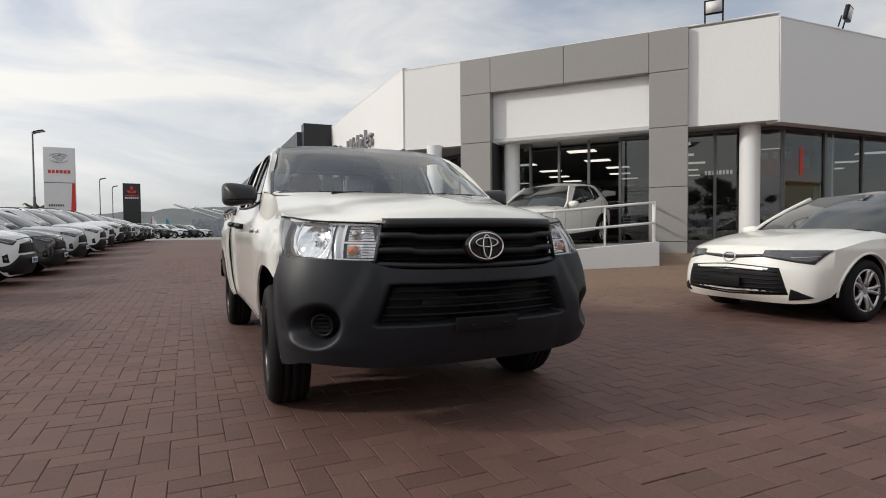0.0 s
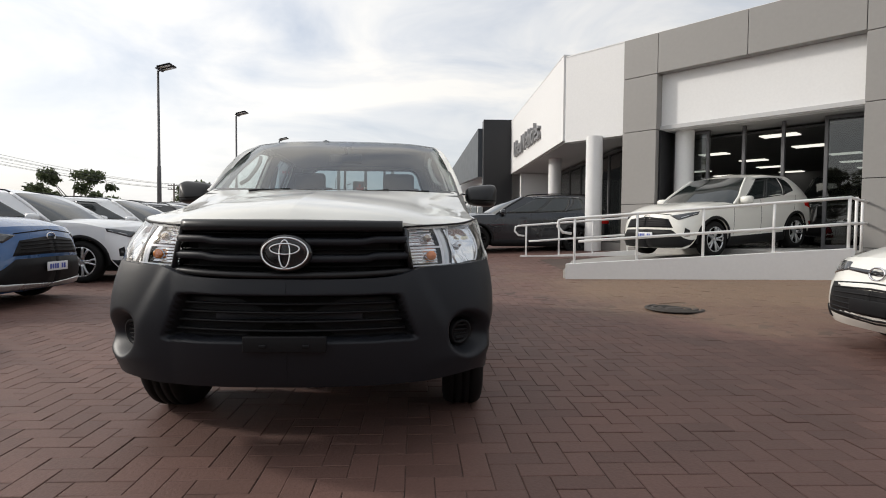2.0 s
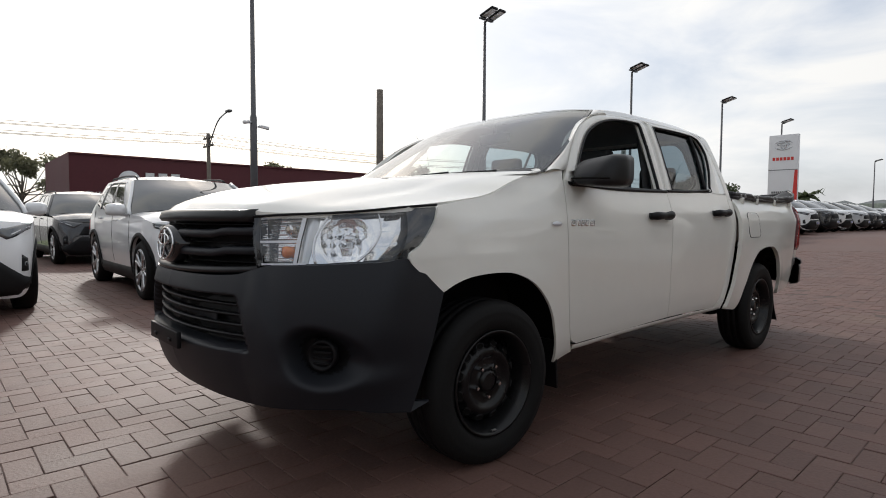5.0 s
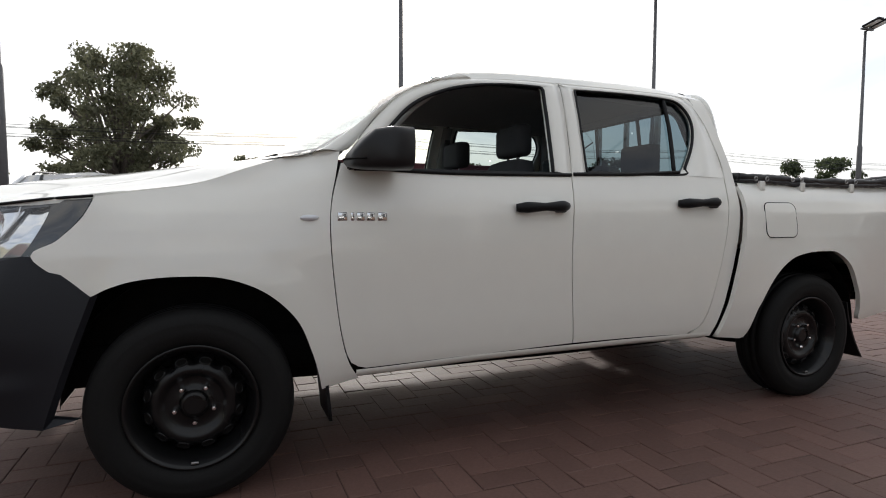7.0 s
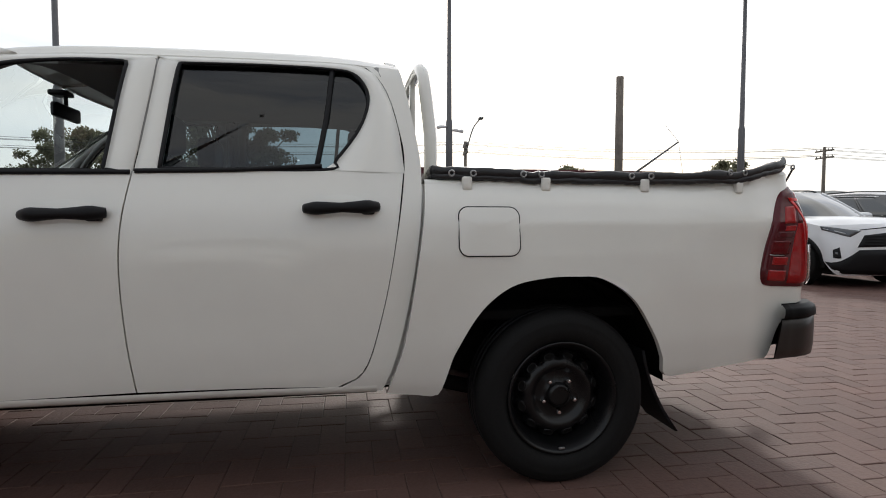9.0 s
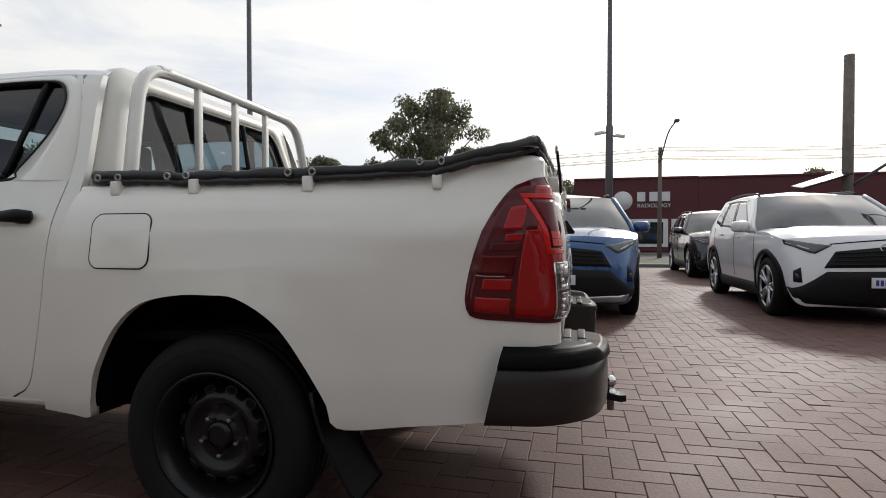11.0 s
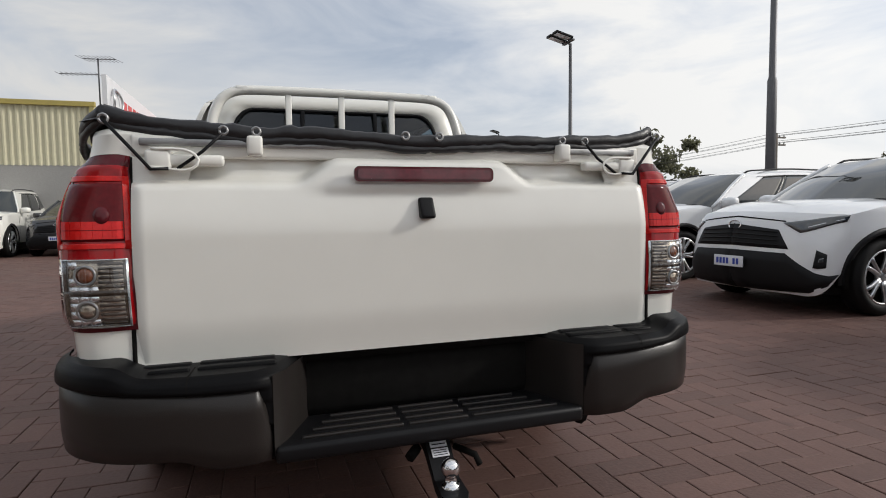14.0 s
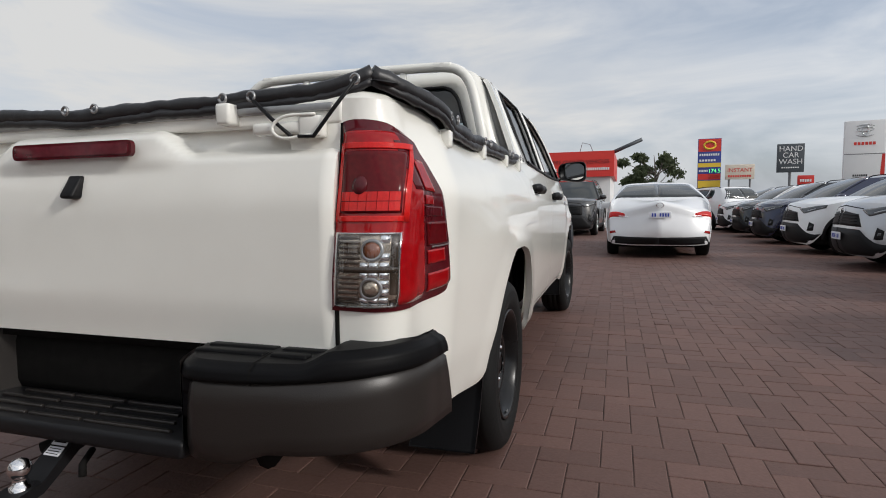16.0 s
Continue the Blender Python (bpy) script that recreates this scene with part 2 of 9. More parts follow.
def both_sides(bm):
    """Joins a half mesh with its mirror image, welding the middle."""
    other = mirrored(bm)
    me = bpy.data.meshes.new("half")
    other.to_mesh(me)
    other.free()
    bm.from_mesh(me)
    bpy.data.meshes.remove(me)
    bmesh.ops.remove_doubles(bm, verts=[v for v in bm.verts if abs(v.co.x) < 1e-4], dist=2e-4)
    return bm


def box(bm, lo, hi, bevel=0.0, m=None, seg=2, mat_index=0):
    """Adds a bevelled block from corner lo to corner hi."""
    made = bmesh.ops.create_cube(bm, size=1)["verts"]
    for v in made:
        v.co = Vector([(a + b) / 2 + c * (b - a) for a, b, c in zip(lo, hi, v.co)])
    faces = list({f for v in made for f in v.link_faces})
    if bevel:
        got = bmesh.ops.bevel(bm, geom=list({e for f in faces for e in f.edges}), offset=bevel, segments=seg, affect="EDGES", profile=0.6)
        faces = [f for f in bm.faces if f.is_valid and (f in got["faces"] or f in faces)]
    for f in faces:
        f.material_index = mat_index
    if m is not None:
        bmesh.ops.transform(bm, matrix=m, verts=list({v for f in faces for v in f.verts}))
    return faces


def tube(bm, pts, r, n=8, smooth_n=0, closed=False, mat_index=0, flat=1.0):
    """A round bar along points; r may be one radius or one for each point."""
    p = spline([tuple(q) for q in pts], smooth_n) if smooth_n else np.array([tuple(q) for q in pts], float)
    rad = [float(q) for q in (np.interp(np.linspace(0, 1, len(p)), np.linspace(0, 1, len(r)), r) if isinstance(r, (list, tuple)) else np.full(len(p), r))]
    rows, up = [], None
    for i in range(len(p)):
        a = p[(i - 1) % len(p)] if closed or i else p[i]
        b = p[(i + 1) % len(p)] if closed or i < len(p) - 1 else p[i]
        d = Vector(b - a).normalized()
        if up is None:
            up = d.orthogonal().normalized() if abs(d.z) > 0.9 else Vector((0, 0, 1))
        side = d.cross(up).normalized()
        up = side.cross(d).normalized()
        rows.append([Vector(p[i]) + rad[i] * (math.cos(w) * side + flat * math.sin(w) * up) for w in np.linspace(0, 2 * math.pi, n, endpoint=False)])
    if closed:
        rows.append(rows[0])
    vs = grid(bm, np.array(rows, float), wrap=True, mat_index=mat_index, flip=True)
    if closed:
        bmesh.ops.remove_doubles(bm, verts=vs[0] + vs[-1], dist=1e-5)
    else:
        bm.faces.new(vs[0]).material_index = mat_index
        bm.faces.new(vs[-1][::-1]).material_index = mat_index


def lathe(bm, profile, n=32, axis="x", centre=(0, 0, 0), mat_index=0, part_of=1.0):
    """Turns a profile of (along, radius) round an axis through centre."""
    rows = []
    for a, r in profile:
        ring = []
        for w in np.linspace(0, 2 * math.pi * part_of, n, endpoint=part_of < 1):
            c, s = r * math.cos(w), r * math.sin(w)
            ring.append({"x": (a, c, s), "y": (s, a, c), "z": (c, s, a)}[axis])
        rows.append(ring)
    return grid(bm, np.array(rows, float) + np.array(centre), wrap=part_of == 1.0, mat_index=mat_index)


def disc(bm, centre, r, axis="x", n=16, mat_index=0):
    pts = []
    for w in np.linspace(0, 2 * math.pi, n, endpoint=False):
        c, s = r * math.cos(w), r * math.sin(w)
        pts.append(bm.verts.new(Vector(centre) + Vector({"x": (0, c, s), "y": (s, 0, c), "z": (c, s, 0)}[axis])))
    bm.faces.new(pts).material_index = mat_index


def smoothstep(a, b, x):
    t = np.clip((x - a) / (b - a), 0, 1)
    return t * t * (3 - 2 * t)


def outline(bm, pts, to3, thick, mat_index=0):
    """A flat plate with the outline pts (a, b), placed by to3(a, b, depth), thick deep."""
    front = [bm.verts.new(to3(a, b, 0.0)) for a, b in pts]
    back = [bm.verts.new(to3(a, b, thick)) for a, b in pts]
    faces = [bm.faces.new(front), bm.faces.new(back[::-1])]
    n = len(pts)
    for i in range(n):
        k = (i + 1) % n
        faces.append(bm.faces.new((front[k], front[i], back[i], back[k])))
    for f in faces:
        f.material_index = mat_index
    return faces


def grow(bm):
    bmesh.ops.recalc_face_normals(bm, faces=bm.faces[:])
    return bm



# ---- the white dual-cab utility, front axle over the origin, nose towards -y ----
truck = thing("pickup_truck", "white dual-cab utility with dark plastic bumpers on brick paving", "pickup truck")

SEC_DOOR = np.array([(0.33, 0.835), (0.38, 0.86), (0.44, 0.878), (0.55, 0.893), (0.75, 0.905), (0.88, 0.910), (0.97, 0.907), (1.03, 0.899),
                     (1.08, 0.884), (1.13, 0.865), (1.17, 0.850), (1.21, 0.838), (1.30, 0.808), (1.45, 0.757), (1.55, 0.718), (1.60, 0.697), (1.65, 0.670), (1.72, 0.63)])
SEC_NOSE = np.array([(0.30, 0.865), (0.40, 0.875), (0.55, 0.888), (0.75, 0.898), (0.86, 0.893), (0.94, 0.878), (1.00, 0.860), (1.05, 0.838),
                     (1.10, 0.815), (1.16, 0.800), (1.24, 0.785), (1.35, 0.76)])
SEC_TUB = np.array([(0.33, 0.868), (0.42, 0.905), (0.55, 0.930), (0.75, 0.947), (0.88, 0.952), (1.00, 0.940), (1.07, 0.915), (1.115, 0.888),
                    (1.14, 0.867), (1.17, 0.858), (1.25, 0.85)])



def half_width(y, z):
    """Half the truck's width at a place on its side."""
    nose, door, tub = (np.interp(z, s[:, 0], s[:, 1]) for s in (SEC_NOSE, SEC_DOOR, SEC_TUB))
    x = nose + (door - nose) * smoothstep(0.15, 0.62, y)
    x = np.where(y > 2.56, tub, x)
    rear = smoothstep(3.55, 4.0, y)
    x = x - np.where(y > 2.56, (0.018 + 0.020 * smoothstep(1.02, 0.86, z)) * smoothstep(3.3, 3.95, y), 0)
    x = x + np.where(y > 2.56, rear * 0.02 * smoothstep(1.07, 1.15, z), 0)
    x = x - 0.030 * smoothstep(-0.05, -0.55, y) - 0.012 * smoothstep(3.9, 4.25, y)
    for cy, r0 in ((0.04, 0.50), (3.08, 0.50)):
        d = np.hypot(y - cy, z - 0.36)
        x = x + 0.008 * smoothstep(r0 + 0.06, r0 - 0.08, d)
    return x


def on_side(p):
    """Places (y, z) points on the truck's left side."""
    p = np.asarray(p, float)
    return np.concatenate([half_width(p[..., 0], p[..., 1])[..., None], p], -1)


def tub_skin(p, proud=0.0):
    """Places (s, z) on the tub's skin; s runs along the side, round the rear corner and on to the tailgate."""
    p = np.asarray(p, float)
    s, z = p[..., 0], p[..., 1]
    r = 0.075
    y1 = 4.165 - 0.05 * smoothstep(0.8, 1.2, z) + 0.01
    w = half_width(np.clip(s, 2.57, 4.1), z)
    arc = r * math.pi / 2
    a = np.clip((s - y1) / arc, 0, 1) * math.pi / 2
    past = np.maximum(s - y1 - arc, 0)
    x = np.where(s < y1, w, w - r + r * np.cos(a)) - past
    y = np.where(s < y1, s, y1 + r * np.sin(a))
    nx, ny = np.where(s < y1, 1, np.cos(a)), np.where(s < y1, 0, np.sin(a))
    return np.stack([x + nx * proud, y + ny * proud, z], -1)


def side_panel(name, bottom, top, left, right, nu, nv, material=M_WHITE, place=on_side, depth=0.025, label="", also=None):
    """A pressed panel on both sides of the truck. Returns the two objects, left first."""
    bm = bmesh.new()
    g = place(coons(bottom, top, left, right, nu, nv))
    if also:
        g = also(g)
    grid(bm, g)
    flange(bm, (-depth, 0, 0))
    two = mirrored(bm)
    return part(name, bm, material, truck, label), part(name, two, material, truck, label)


def sided(name, bm, material, parents, label="", smooth=True):
    """The same part under the left and the right parent."""
    two = mirrored(bm)
    return part(name, bm, material, parents[0], label, smooth), part(name, two, material, parents[1], label, smooth)


# bonnet and front guards
HOOD_SIDE = [(0.803, -0.40, 1.047), (0.815, -0.11, 1.076), (0.803, 0.07, 1.106), (0.788, 0.22, 1.160), (0.778, 0.41, 1.223)]
HOOD_FRONT = [(0, -0.945, 1.030), (0.25, -0.938, 1.030), (0.43, -0.895, 1.026), (0.55, -0.80, 1.018), (0.70, -0.60, 1.028), (0.803, -0.40, 1.047)]
bm = bmesh.new()
g = coons(HOOD_FRONT, [(0, 0.21, 1.225), (0.35, 0.245, 1.226), (0.6, 0.325, 1.225), (0.778, 0.41, 1.223)],
          [(0, -0.945, 1.030), (0, -0.90, 1.068), (0, -0.80, 1.100), (0, -0.55, 1.135), (0, -0.2, 1.172), (0, 0.21, 1.225)], HOOD_SIDE, 34, 30)
u, v = np.linspace(0, 1, 34)[None], np.linspace(0, 1, 30)[:, None]
g[..., 2] += 0.016 * np.sin(math.pi * v) * smoothstep(0.95, 0.55, u) - 0.010 * np.exp(-((u - 0.62) / 0.07) ** 2) * np.sin(math.pi * np.clip(v * 1.05, 0, 1))
grid(bm, g)
flange(bm, (0, 0, -0.02))
part("bonnet", both_sides(bm), M_WHITE, truck)
GUARD_TOP = [(0.838, -0.268, 1.050), (0.82, -0.11, 1.071), (0.808, 0.07, 1.101), (0.793, 0.225, 1.157), (0.783, 0.415, 1.221), (0.794, 0.47, 1.229), (0.826, 0.555, 1.236)]
bm = bmesh.new()
ARCH_F = [(-0.285, 0.73), (-0.22, 0.757), (-0.13, 0.778), (0.0, 0.786), (0.14, 0.774), (0.272, 0.718), (0.378, 0.615), (0.432, 0.49), (0.458, 0.40), (0.472, 0.337)]
DOOR_LEAD = [(0.64, 0.405), (0.578, 0.435), (0.540, 0.56), (0.513, 0.77), (0.503, 0.94), (0.513, 1.05), (0.555, 1.185)]
GUARD_OUT = [(a[1], a[2]) for a in GUARD_TOP] + [(0.550, 1.222), (0.532, 1.14), (0.509, 1.05), (0.499, 0.94), (0.509, 0.77), (0.536, 0.56), (0.568, 0.44), (0.612, 0.365)]
p = coons(ARCH_F, GUARD_OUT, [(-0.285, 0.73), (-0.46, 0.855), (-0.385, 0.91), (-0.31, 0.98), (-0.268, 1.050)], [(0.472, 0.337), (0.54, 0.350), (0.612, 0.365)], 90, 28)
g = on_side(p)
top = spline(GUARD_TOP, 80)
z_top, x_top = np.interp(p[..., 0], top[:, 1], top[:, 2]), np.interp(p[..., 0], top[:, 1], top[:, 0])
g[..., 0] += smoothstep(0.88, 1.0, 1 - (z_top - p[..., 1])) * (x_top - half_width(p[..., 0], z_top))
grid(bm, g)
flange(bm, (-0.012, 0, 0))
guard_l, guard_r = sided("front_guard", bm, M_WHITE, (truck, truck))
bm = bmesh.new()
grid(bm, np.array([spline([(0.783, 0.415, 1.220), (0.794, 0.47, 1.228), (0.826, 0.555, 1.235)], 8), spline([(0.74, 0.425, 1.232), (0.775, 0.49, 1.250), (0.81, 0.57, 1.262)], 8), spline([(0.68, 0.43, 1.222), (0.74, 0.50, 1.245), (0.79, 0.58, 1.270)], 8)]))
sided("pillar_foot", bm, M_WHITE, (guard_l, guard_r))

# doors
front_l, front_r = side_panel("front_door", [(0.64, 0.405), (1.1, 0.413), (1.578, 0.422)], [(0.555, 1.185), (1.0, 1.166), (1.573, 1.172)], DOOR_LEAD,
                              [(1.578, 0.422), (1.556, 0.62), (1.545, 0.80), (1.548, 0.95), (1.573, 1.172)], 34, 26)
rear_l, rear_r = side_panel("rear_door", [(1.583, 0.422), (1.95, 0.418), (2.25, 0.408)], [(1.578, 1.172), (2.0, 1.185), (2.492, 1.20)],
                            [(1.583, 0.422), (1.561, 0.62), (1.550, 0.80), (1.553, 0.95), (1.578, 1.172)],
                            [(2.25, 0.408), (2.345, 0.47), (2.408, 0.67), (2.452, 0.9), (2.492, 1.20)], 32, 26)


def frame_strip(outer, inner, n=90, closed=True):
    """A window surround between two outlines on the side, and its turned-in reveal."""
    bm = bmesh.new()
    a, b = on_side(spline(sharp(outer), n)), on_side(spline(sharp(inner), n))
    mid = (a + b) / 2 + np.array([0.004, 0, 0])
    deep = b + np.array([-0.03, 0, 0])
    grid(bm, np.stack([a + np.array([-0.02, 0, 0]), a, mid, b, deep]), flip=True)
    return bm


F_OUT = [(0.565, 1.185), (0.60, 1.245), (0.715, 1.39), (0.84, 1.503), (1.0, 1.575), (1.16, 1.612), (1.38, 1.635), (1.612, 1.640), (1.605, 1.5), (1.588, 1.3), (1.573, 1.172)]
F_IN = [(0.60, 1.163), (0.655, 1.215), (0.76, 1.345), (0.87, 1.455), (1.01, 1.528), (1.16, 1.570), (1.35, 1.597), (1.518, 1.600), (1.508, 1.5), (1.494, 1.3), (1.484, 1.170)]
R_OUT = [(1.581, 1.172), (1.597, 1.3), (1.614, 1.5), (1.620, 1.640), (2.0, 1.646), (2.25, 1.645), (2.355, 1.622), (2.43, 1.52), (2.475, 1.36), (2.492, 1.20), (2.494, 1.178)]
R_IN = [(1.660, 1.182), (1.668, 1.3), (1.682, 1.5), (1.692, 1.603), (2.0, 1.612), (2.22, 1.606), (2.315, 1.582), (2.368, 1.49), (2.338, 1.36), (2.250, 1.225), (2.205, 1.186)]
sided("window_surround", frame_strip(F_OUT, F_IN), M_WHITE, (front_l, front_r))
sided("window_surround", frame_strip(R_OUT, R_IN), M_WHITE, (rear_l, rear_r))


def seal(pts, r, depth=-0.004, smooth_n=110):
    bm = bmesh.new()
    g = on_side(spline(sharp(pts), smooth_n)) + np.array([depth, 0, 0])
    tube(bm, g, r, 6, closed=False, flat=1.0)
    return bm


sided("window_seal", seal(F_IN + [F_IN[0]], 0.009), M_BLACK, (front_l, front_r))
sided("window_seal", seal(R_IN + [R_IN[0]], 0.008), M_BLACK, (rear_l, rear_r))
sided("belt_moulding", seal([(0.575, 1.172), (1.0, 1.160), (1.57, 1.168)], 0.009, 0.003), M_BLACK, (front_l, front_r))
sided("belt_moulding", seal([(1.585, 1.172), (1.9, 1.181), (2.20, 1.200)], 0.009, 0.003), M_BLACK, (rear_l, rear_r))
sided("window_divider", seal([(2.235, 1.602), (2.215, 1.4), (2.182, 1.20)], 0.011, -0.012, 12), M_BLACK, (rear_l, rear_r))


def window(inner, n=70):
    """Glass that fills an opening on the side, set a little inside."""
    bm = bmesh.new()
    rim = on_side(spline(sharp(inner), n)) + np.array([-0.02, 0, 0])
    mid = rim.mean(0)
    rings = [rim * k + mid * (1 - k) for k in (1.0, 0.66, 0.33, 0.02)]
    for ring in rings[1:]:
        ring[:, 0] = half_width(ring[:, 1], ring[:, 2]) - 0.02
    grid(bm, np.stack(rings), wrap=True)
    return bm


sided("side_glass", window(R_IN + [R_IN[0]]), M_TINT, (rear_l, rear_r), "grey-tinted glass")
part("side_glass", mirrored(window(F_IN + [F_IN[0]])), M_GLASS, front_r)


def door_handle(y0, y1, z):
    """Pull handle: a bowed bar on two feet over a pressed cup."""
    bm = bmesh.new()
    ys = np.linspace(y0, y1, 9)
    t = np.linspace(-1, 1, 9)
    pts = [(half_width(y, z) + 0.012 + 0.026 * (1 - k ** 4), y, z + 0.004 * k) for y, k in zip(ys, t)]
    tube(bm, pts, [0.014, 0.021, 0.018, 0.015, 0.018, 0.022, 0.015], 10, smooth_n=22, flat=1.15)
    for y in (y0 + 0.035, y1 - 0.035):
        box(bm, (half_width(y, z) - 0.01, y - 0.022, z - 0.024), (half_width(y, z) + 0.03, y + 0.022, z + 0.014), 0.008)
    return bm


for pair, y0, y1, z in (((front_l, front_r), 1.265, 1.515, 1.026), ((rear_l, rear_r), 2.142, 2.395, 1.051)):
    sided("door_handle", door_handle(y0, y1, z), M_BLACK, pair, "black plastic pull handle")
    bm = bmesh.new()
    cy = (y0 + y1) / 2
    rows = []
    for k in np.linspace(0, 1, 7):
        ring = []
        for w in np.linspace(0, math.pi, 15):
            y, zz = cy + k * 0.085 * math.cos(w), z + 0.012 + k * 0.036 * math.sin(w)
            ring.append((half_width(y, zz) + 0.0035 - 0.0035 * k, y, zz))
        rows.append(ring)
    grid(bm, np.array(rows), flip=True)
    sided("handle_cup", bm, M_WHITE, pair)

# cab corner, sills, roof, pillars
CAB_REAR = [(2.410, 0.385), (2.455, 0.5), (2.505, 0.71), (2.541, 0.95), (2.555, 1.17), (2.545, 1.30), (2.512, 1.50), (2.488, 1.622)]
side_panel("cab_corner", [(2.254, 0.402), (2.32, 0.393), (2.410, 0.385)], [(2.359, 1.630), (2.42, 1.630), (2.488, 1.622)],
           [(2.254, 0.402), (2.349, 0.467), (2.411, 0.67), (2.455, 0.9), (2.495, 1.20), (2.478, 1.36), (2.434, 1.52), (2.359, 1.630)], CAB_REAR, 10, 36)
bm = bmesh.new()
ys = np.linspace(0.60, 2.39, 40)
rows = []
for dx, z in ((0.004, 0.402), (0.006, 0.395), (0.002, 0.378), (-0.02, 0.366), (-0.06, 0.364)):
    rows.append([(half_width(y, z) + dx, y, z + 0.012 * smoothstep(0.6, 1.2, y) - 0.006 * smoothstep(1.8, 2.4, y)) for y in ys])
grid(bm, np.array(rows), flip=True)
sided("sill", bm, M_WHITE, (truck, truck))

WS_SIDE = [(0.800, 0.45, 1.218), (0.772, 0.645, 1.345), (0.733, 0.81, 1.455), (0.694, 0.955, 1.553), (0.655, 1.08, 1.640)]
WS_TOP = [(0, 0.985, 1.670), (0.25, 0.995, 1.668), (0.48, 1.025, 1.661), (0.655, 1.08, 1.640)]
ROOF_SIDE = [(1.16, 1.612), (1.38, 1.635), (1.612, 1.641), (2.0, 1.646), (2.25, 1.645), (2.362, 1.632), (2.488, 1.622)]
edge = on_side(spline(ROOF_SIDE, 30))
bm = bmesh.new()
front_edge = WS_TOP + [(0.676, 1.13, 1.628), tuple(edge[0])]
g = coons(front_edge, [(0, 2.462, 1.700), (0.30, 2.462, 1.698), (0.52, 2.468, 1.686), (0.62, 2.476, 1.665), tuple(edge[-1])],
          [(0, 0.985, 1.670), (0, 1.15, 1.696), (0, 1.4, 1.712), (0, 1.9, 1.720), (0, 2.3, 1.714), (0, 2.462, 1.700)], [tuple(e) for e in edge[::4]] + [tuple(edge[-1])], 30, 30)
u = np.linspace(0, 1, 30)[None]
v = np.linspace(0, 1, 30)[:, None]
g[..., 2] += 0.022 * np.exp(-((u - 0.86) / 0.10) ** 2) * np.sin(math.pi * np.clip(v, 0, 1)) ** 0.5
grid(bm, g)
flange(bm, (0, 0, -0.012))
roof = part("roof", both_sides(bm), M_WHITE, truck)
bm = bmesh.new()
a = spline(WS_SIDE, 24)
b = on_side(spline([(0.555, 1.232), (0.60, 1.255), (0.715, 1.397), (0.84, 1.508), (1.0, 1.579), (1.16, 1.614)], 24))
rows = [a + np.array([-0.02, 0.03, -0.02]), a]
for k in (0.25, 0.5, 0.75):
    rows.append(a * (1 - k) + b * k + np.array([0.012, -0.014, 0.012]) * math.sin(math.pi * k))
rows += [b, b + np.array([-0.03, 0, 0])]
grid(bm, np.stack(rows), flip=True)
sided("windscreen_pillar", bm, M_WHITE, (truck, truck))

# windscreen with black border, scuttle and wipers
WS_BOTTOM = [(0, 0.235, 1.200), (0.35, 0.275, 1.203), (0.62, 0.345, 1.210), (0.800, 0.45, 1.218)]
WS_MID = [(0, 0.235, 1.200), (0, 0.49, 1.375), (0, 0.74, 1.535), (0, 0.985, 1.670)]
g = coons(WS_BOTTOM, WS_TOP, WS_MID, WS_SIDE, 22, 18)
bm = bmesh.new()
grid(bm, g)
windscreen = part("windscreen", both_sides(bm), M_GLASS, truck, "clear raked windscreen")
bm = bmesh.new()
lift = np.array([0, -0.003, 0.004])
grid(bm, np.stack([g[:, -2] * 0.5 + g[:, -1] * 0.5, g[:, -1]], 1) + lift)
grid(bm, np.stack([g[-2] * 0.22 + g[-1] * 0.78, g[-1]]) + lift)
grid(bm, g[:2, :] + lift)
part("glass_border", both_sides(bm), M_GLOSSBLACK, windscreen)
bm = bmesh.new()
low = spline(WS_BOTTOM, 22)
grid(bm, np.stack([low + np.array([0, -0.10, -0.012]), low + np.array([0, -0.04, -0.006]), low + np.array([0, 0.02, 0.012])]))
part("scuttle_panel", both_sides(bm), M_BLACK, truck)
for x0, x1 in ((-0.52, 0.02), (0.10, 0.60)):
    bm = bmesh.new()
    pts = [(x, 0.255 + 0.28 * abs(x) ** 2 * 0.9, 1.222 + 0.012 * abs(x)) for x in np.linspace(x0, x1, 6)]
    tube(bm, pts, 0.008, 6, smooth_n=12)
    tube(bm, [(x0 + 0.05, 0.17, 1.212), (x0 + 0.15, 0.22, 1.222), ((x0 + x1) / 2, 0.27, 1.232)], 0.007, 6)
    part("wiper", bm, M_BLACK, truck)
bm = bmesh.new()
box(bm, (-0.045, 0.94, 1.605), (0.045, 1.02, 1.640), 0.012)
part("camera_housing", bm, M_BLACK, windscreen)
bm = bmesh.new()
box(bm, (-0.40, 0.30, 1.218), (-0.30, 0.36, 1.226), 0.003)
part("windscreen_sticker", bm, mat("red_sticker", (0.6, 0.02, 0.02), 0.5), windscreen, "small red sticker")

# back wall of the cab with its window
def rounded(cx, cz, w, h, r, n):
    """Points round a rectangle with rounded corners, anticlockwise from the lower right."""
    out = []
    for sx, sz, a0 in ((1, -1, -90), (1, 1, 0), (-1, 1, 90), (-1, -1, 180)):
        for a in np.linspace(a0, a0 + 90, n):
            out.append((cx + sx * (w - r) + r * math.cos(radians(a)), cz + sz * (h - r) + r * math.sin(radians(a))))
    return np.array(out)


outer = rounded(0, 1.34, 0.80, 0.36, 0.10, 10)
inner = rounded(0, 1.405, 0.625, 0.185, 0.09, 10)


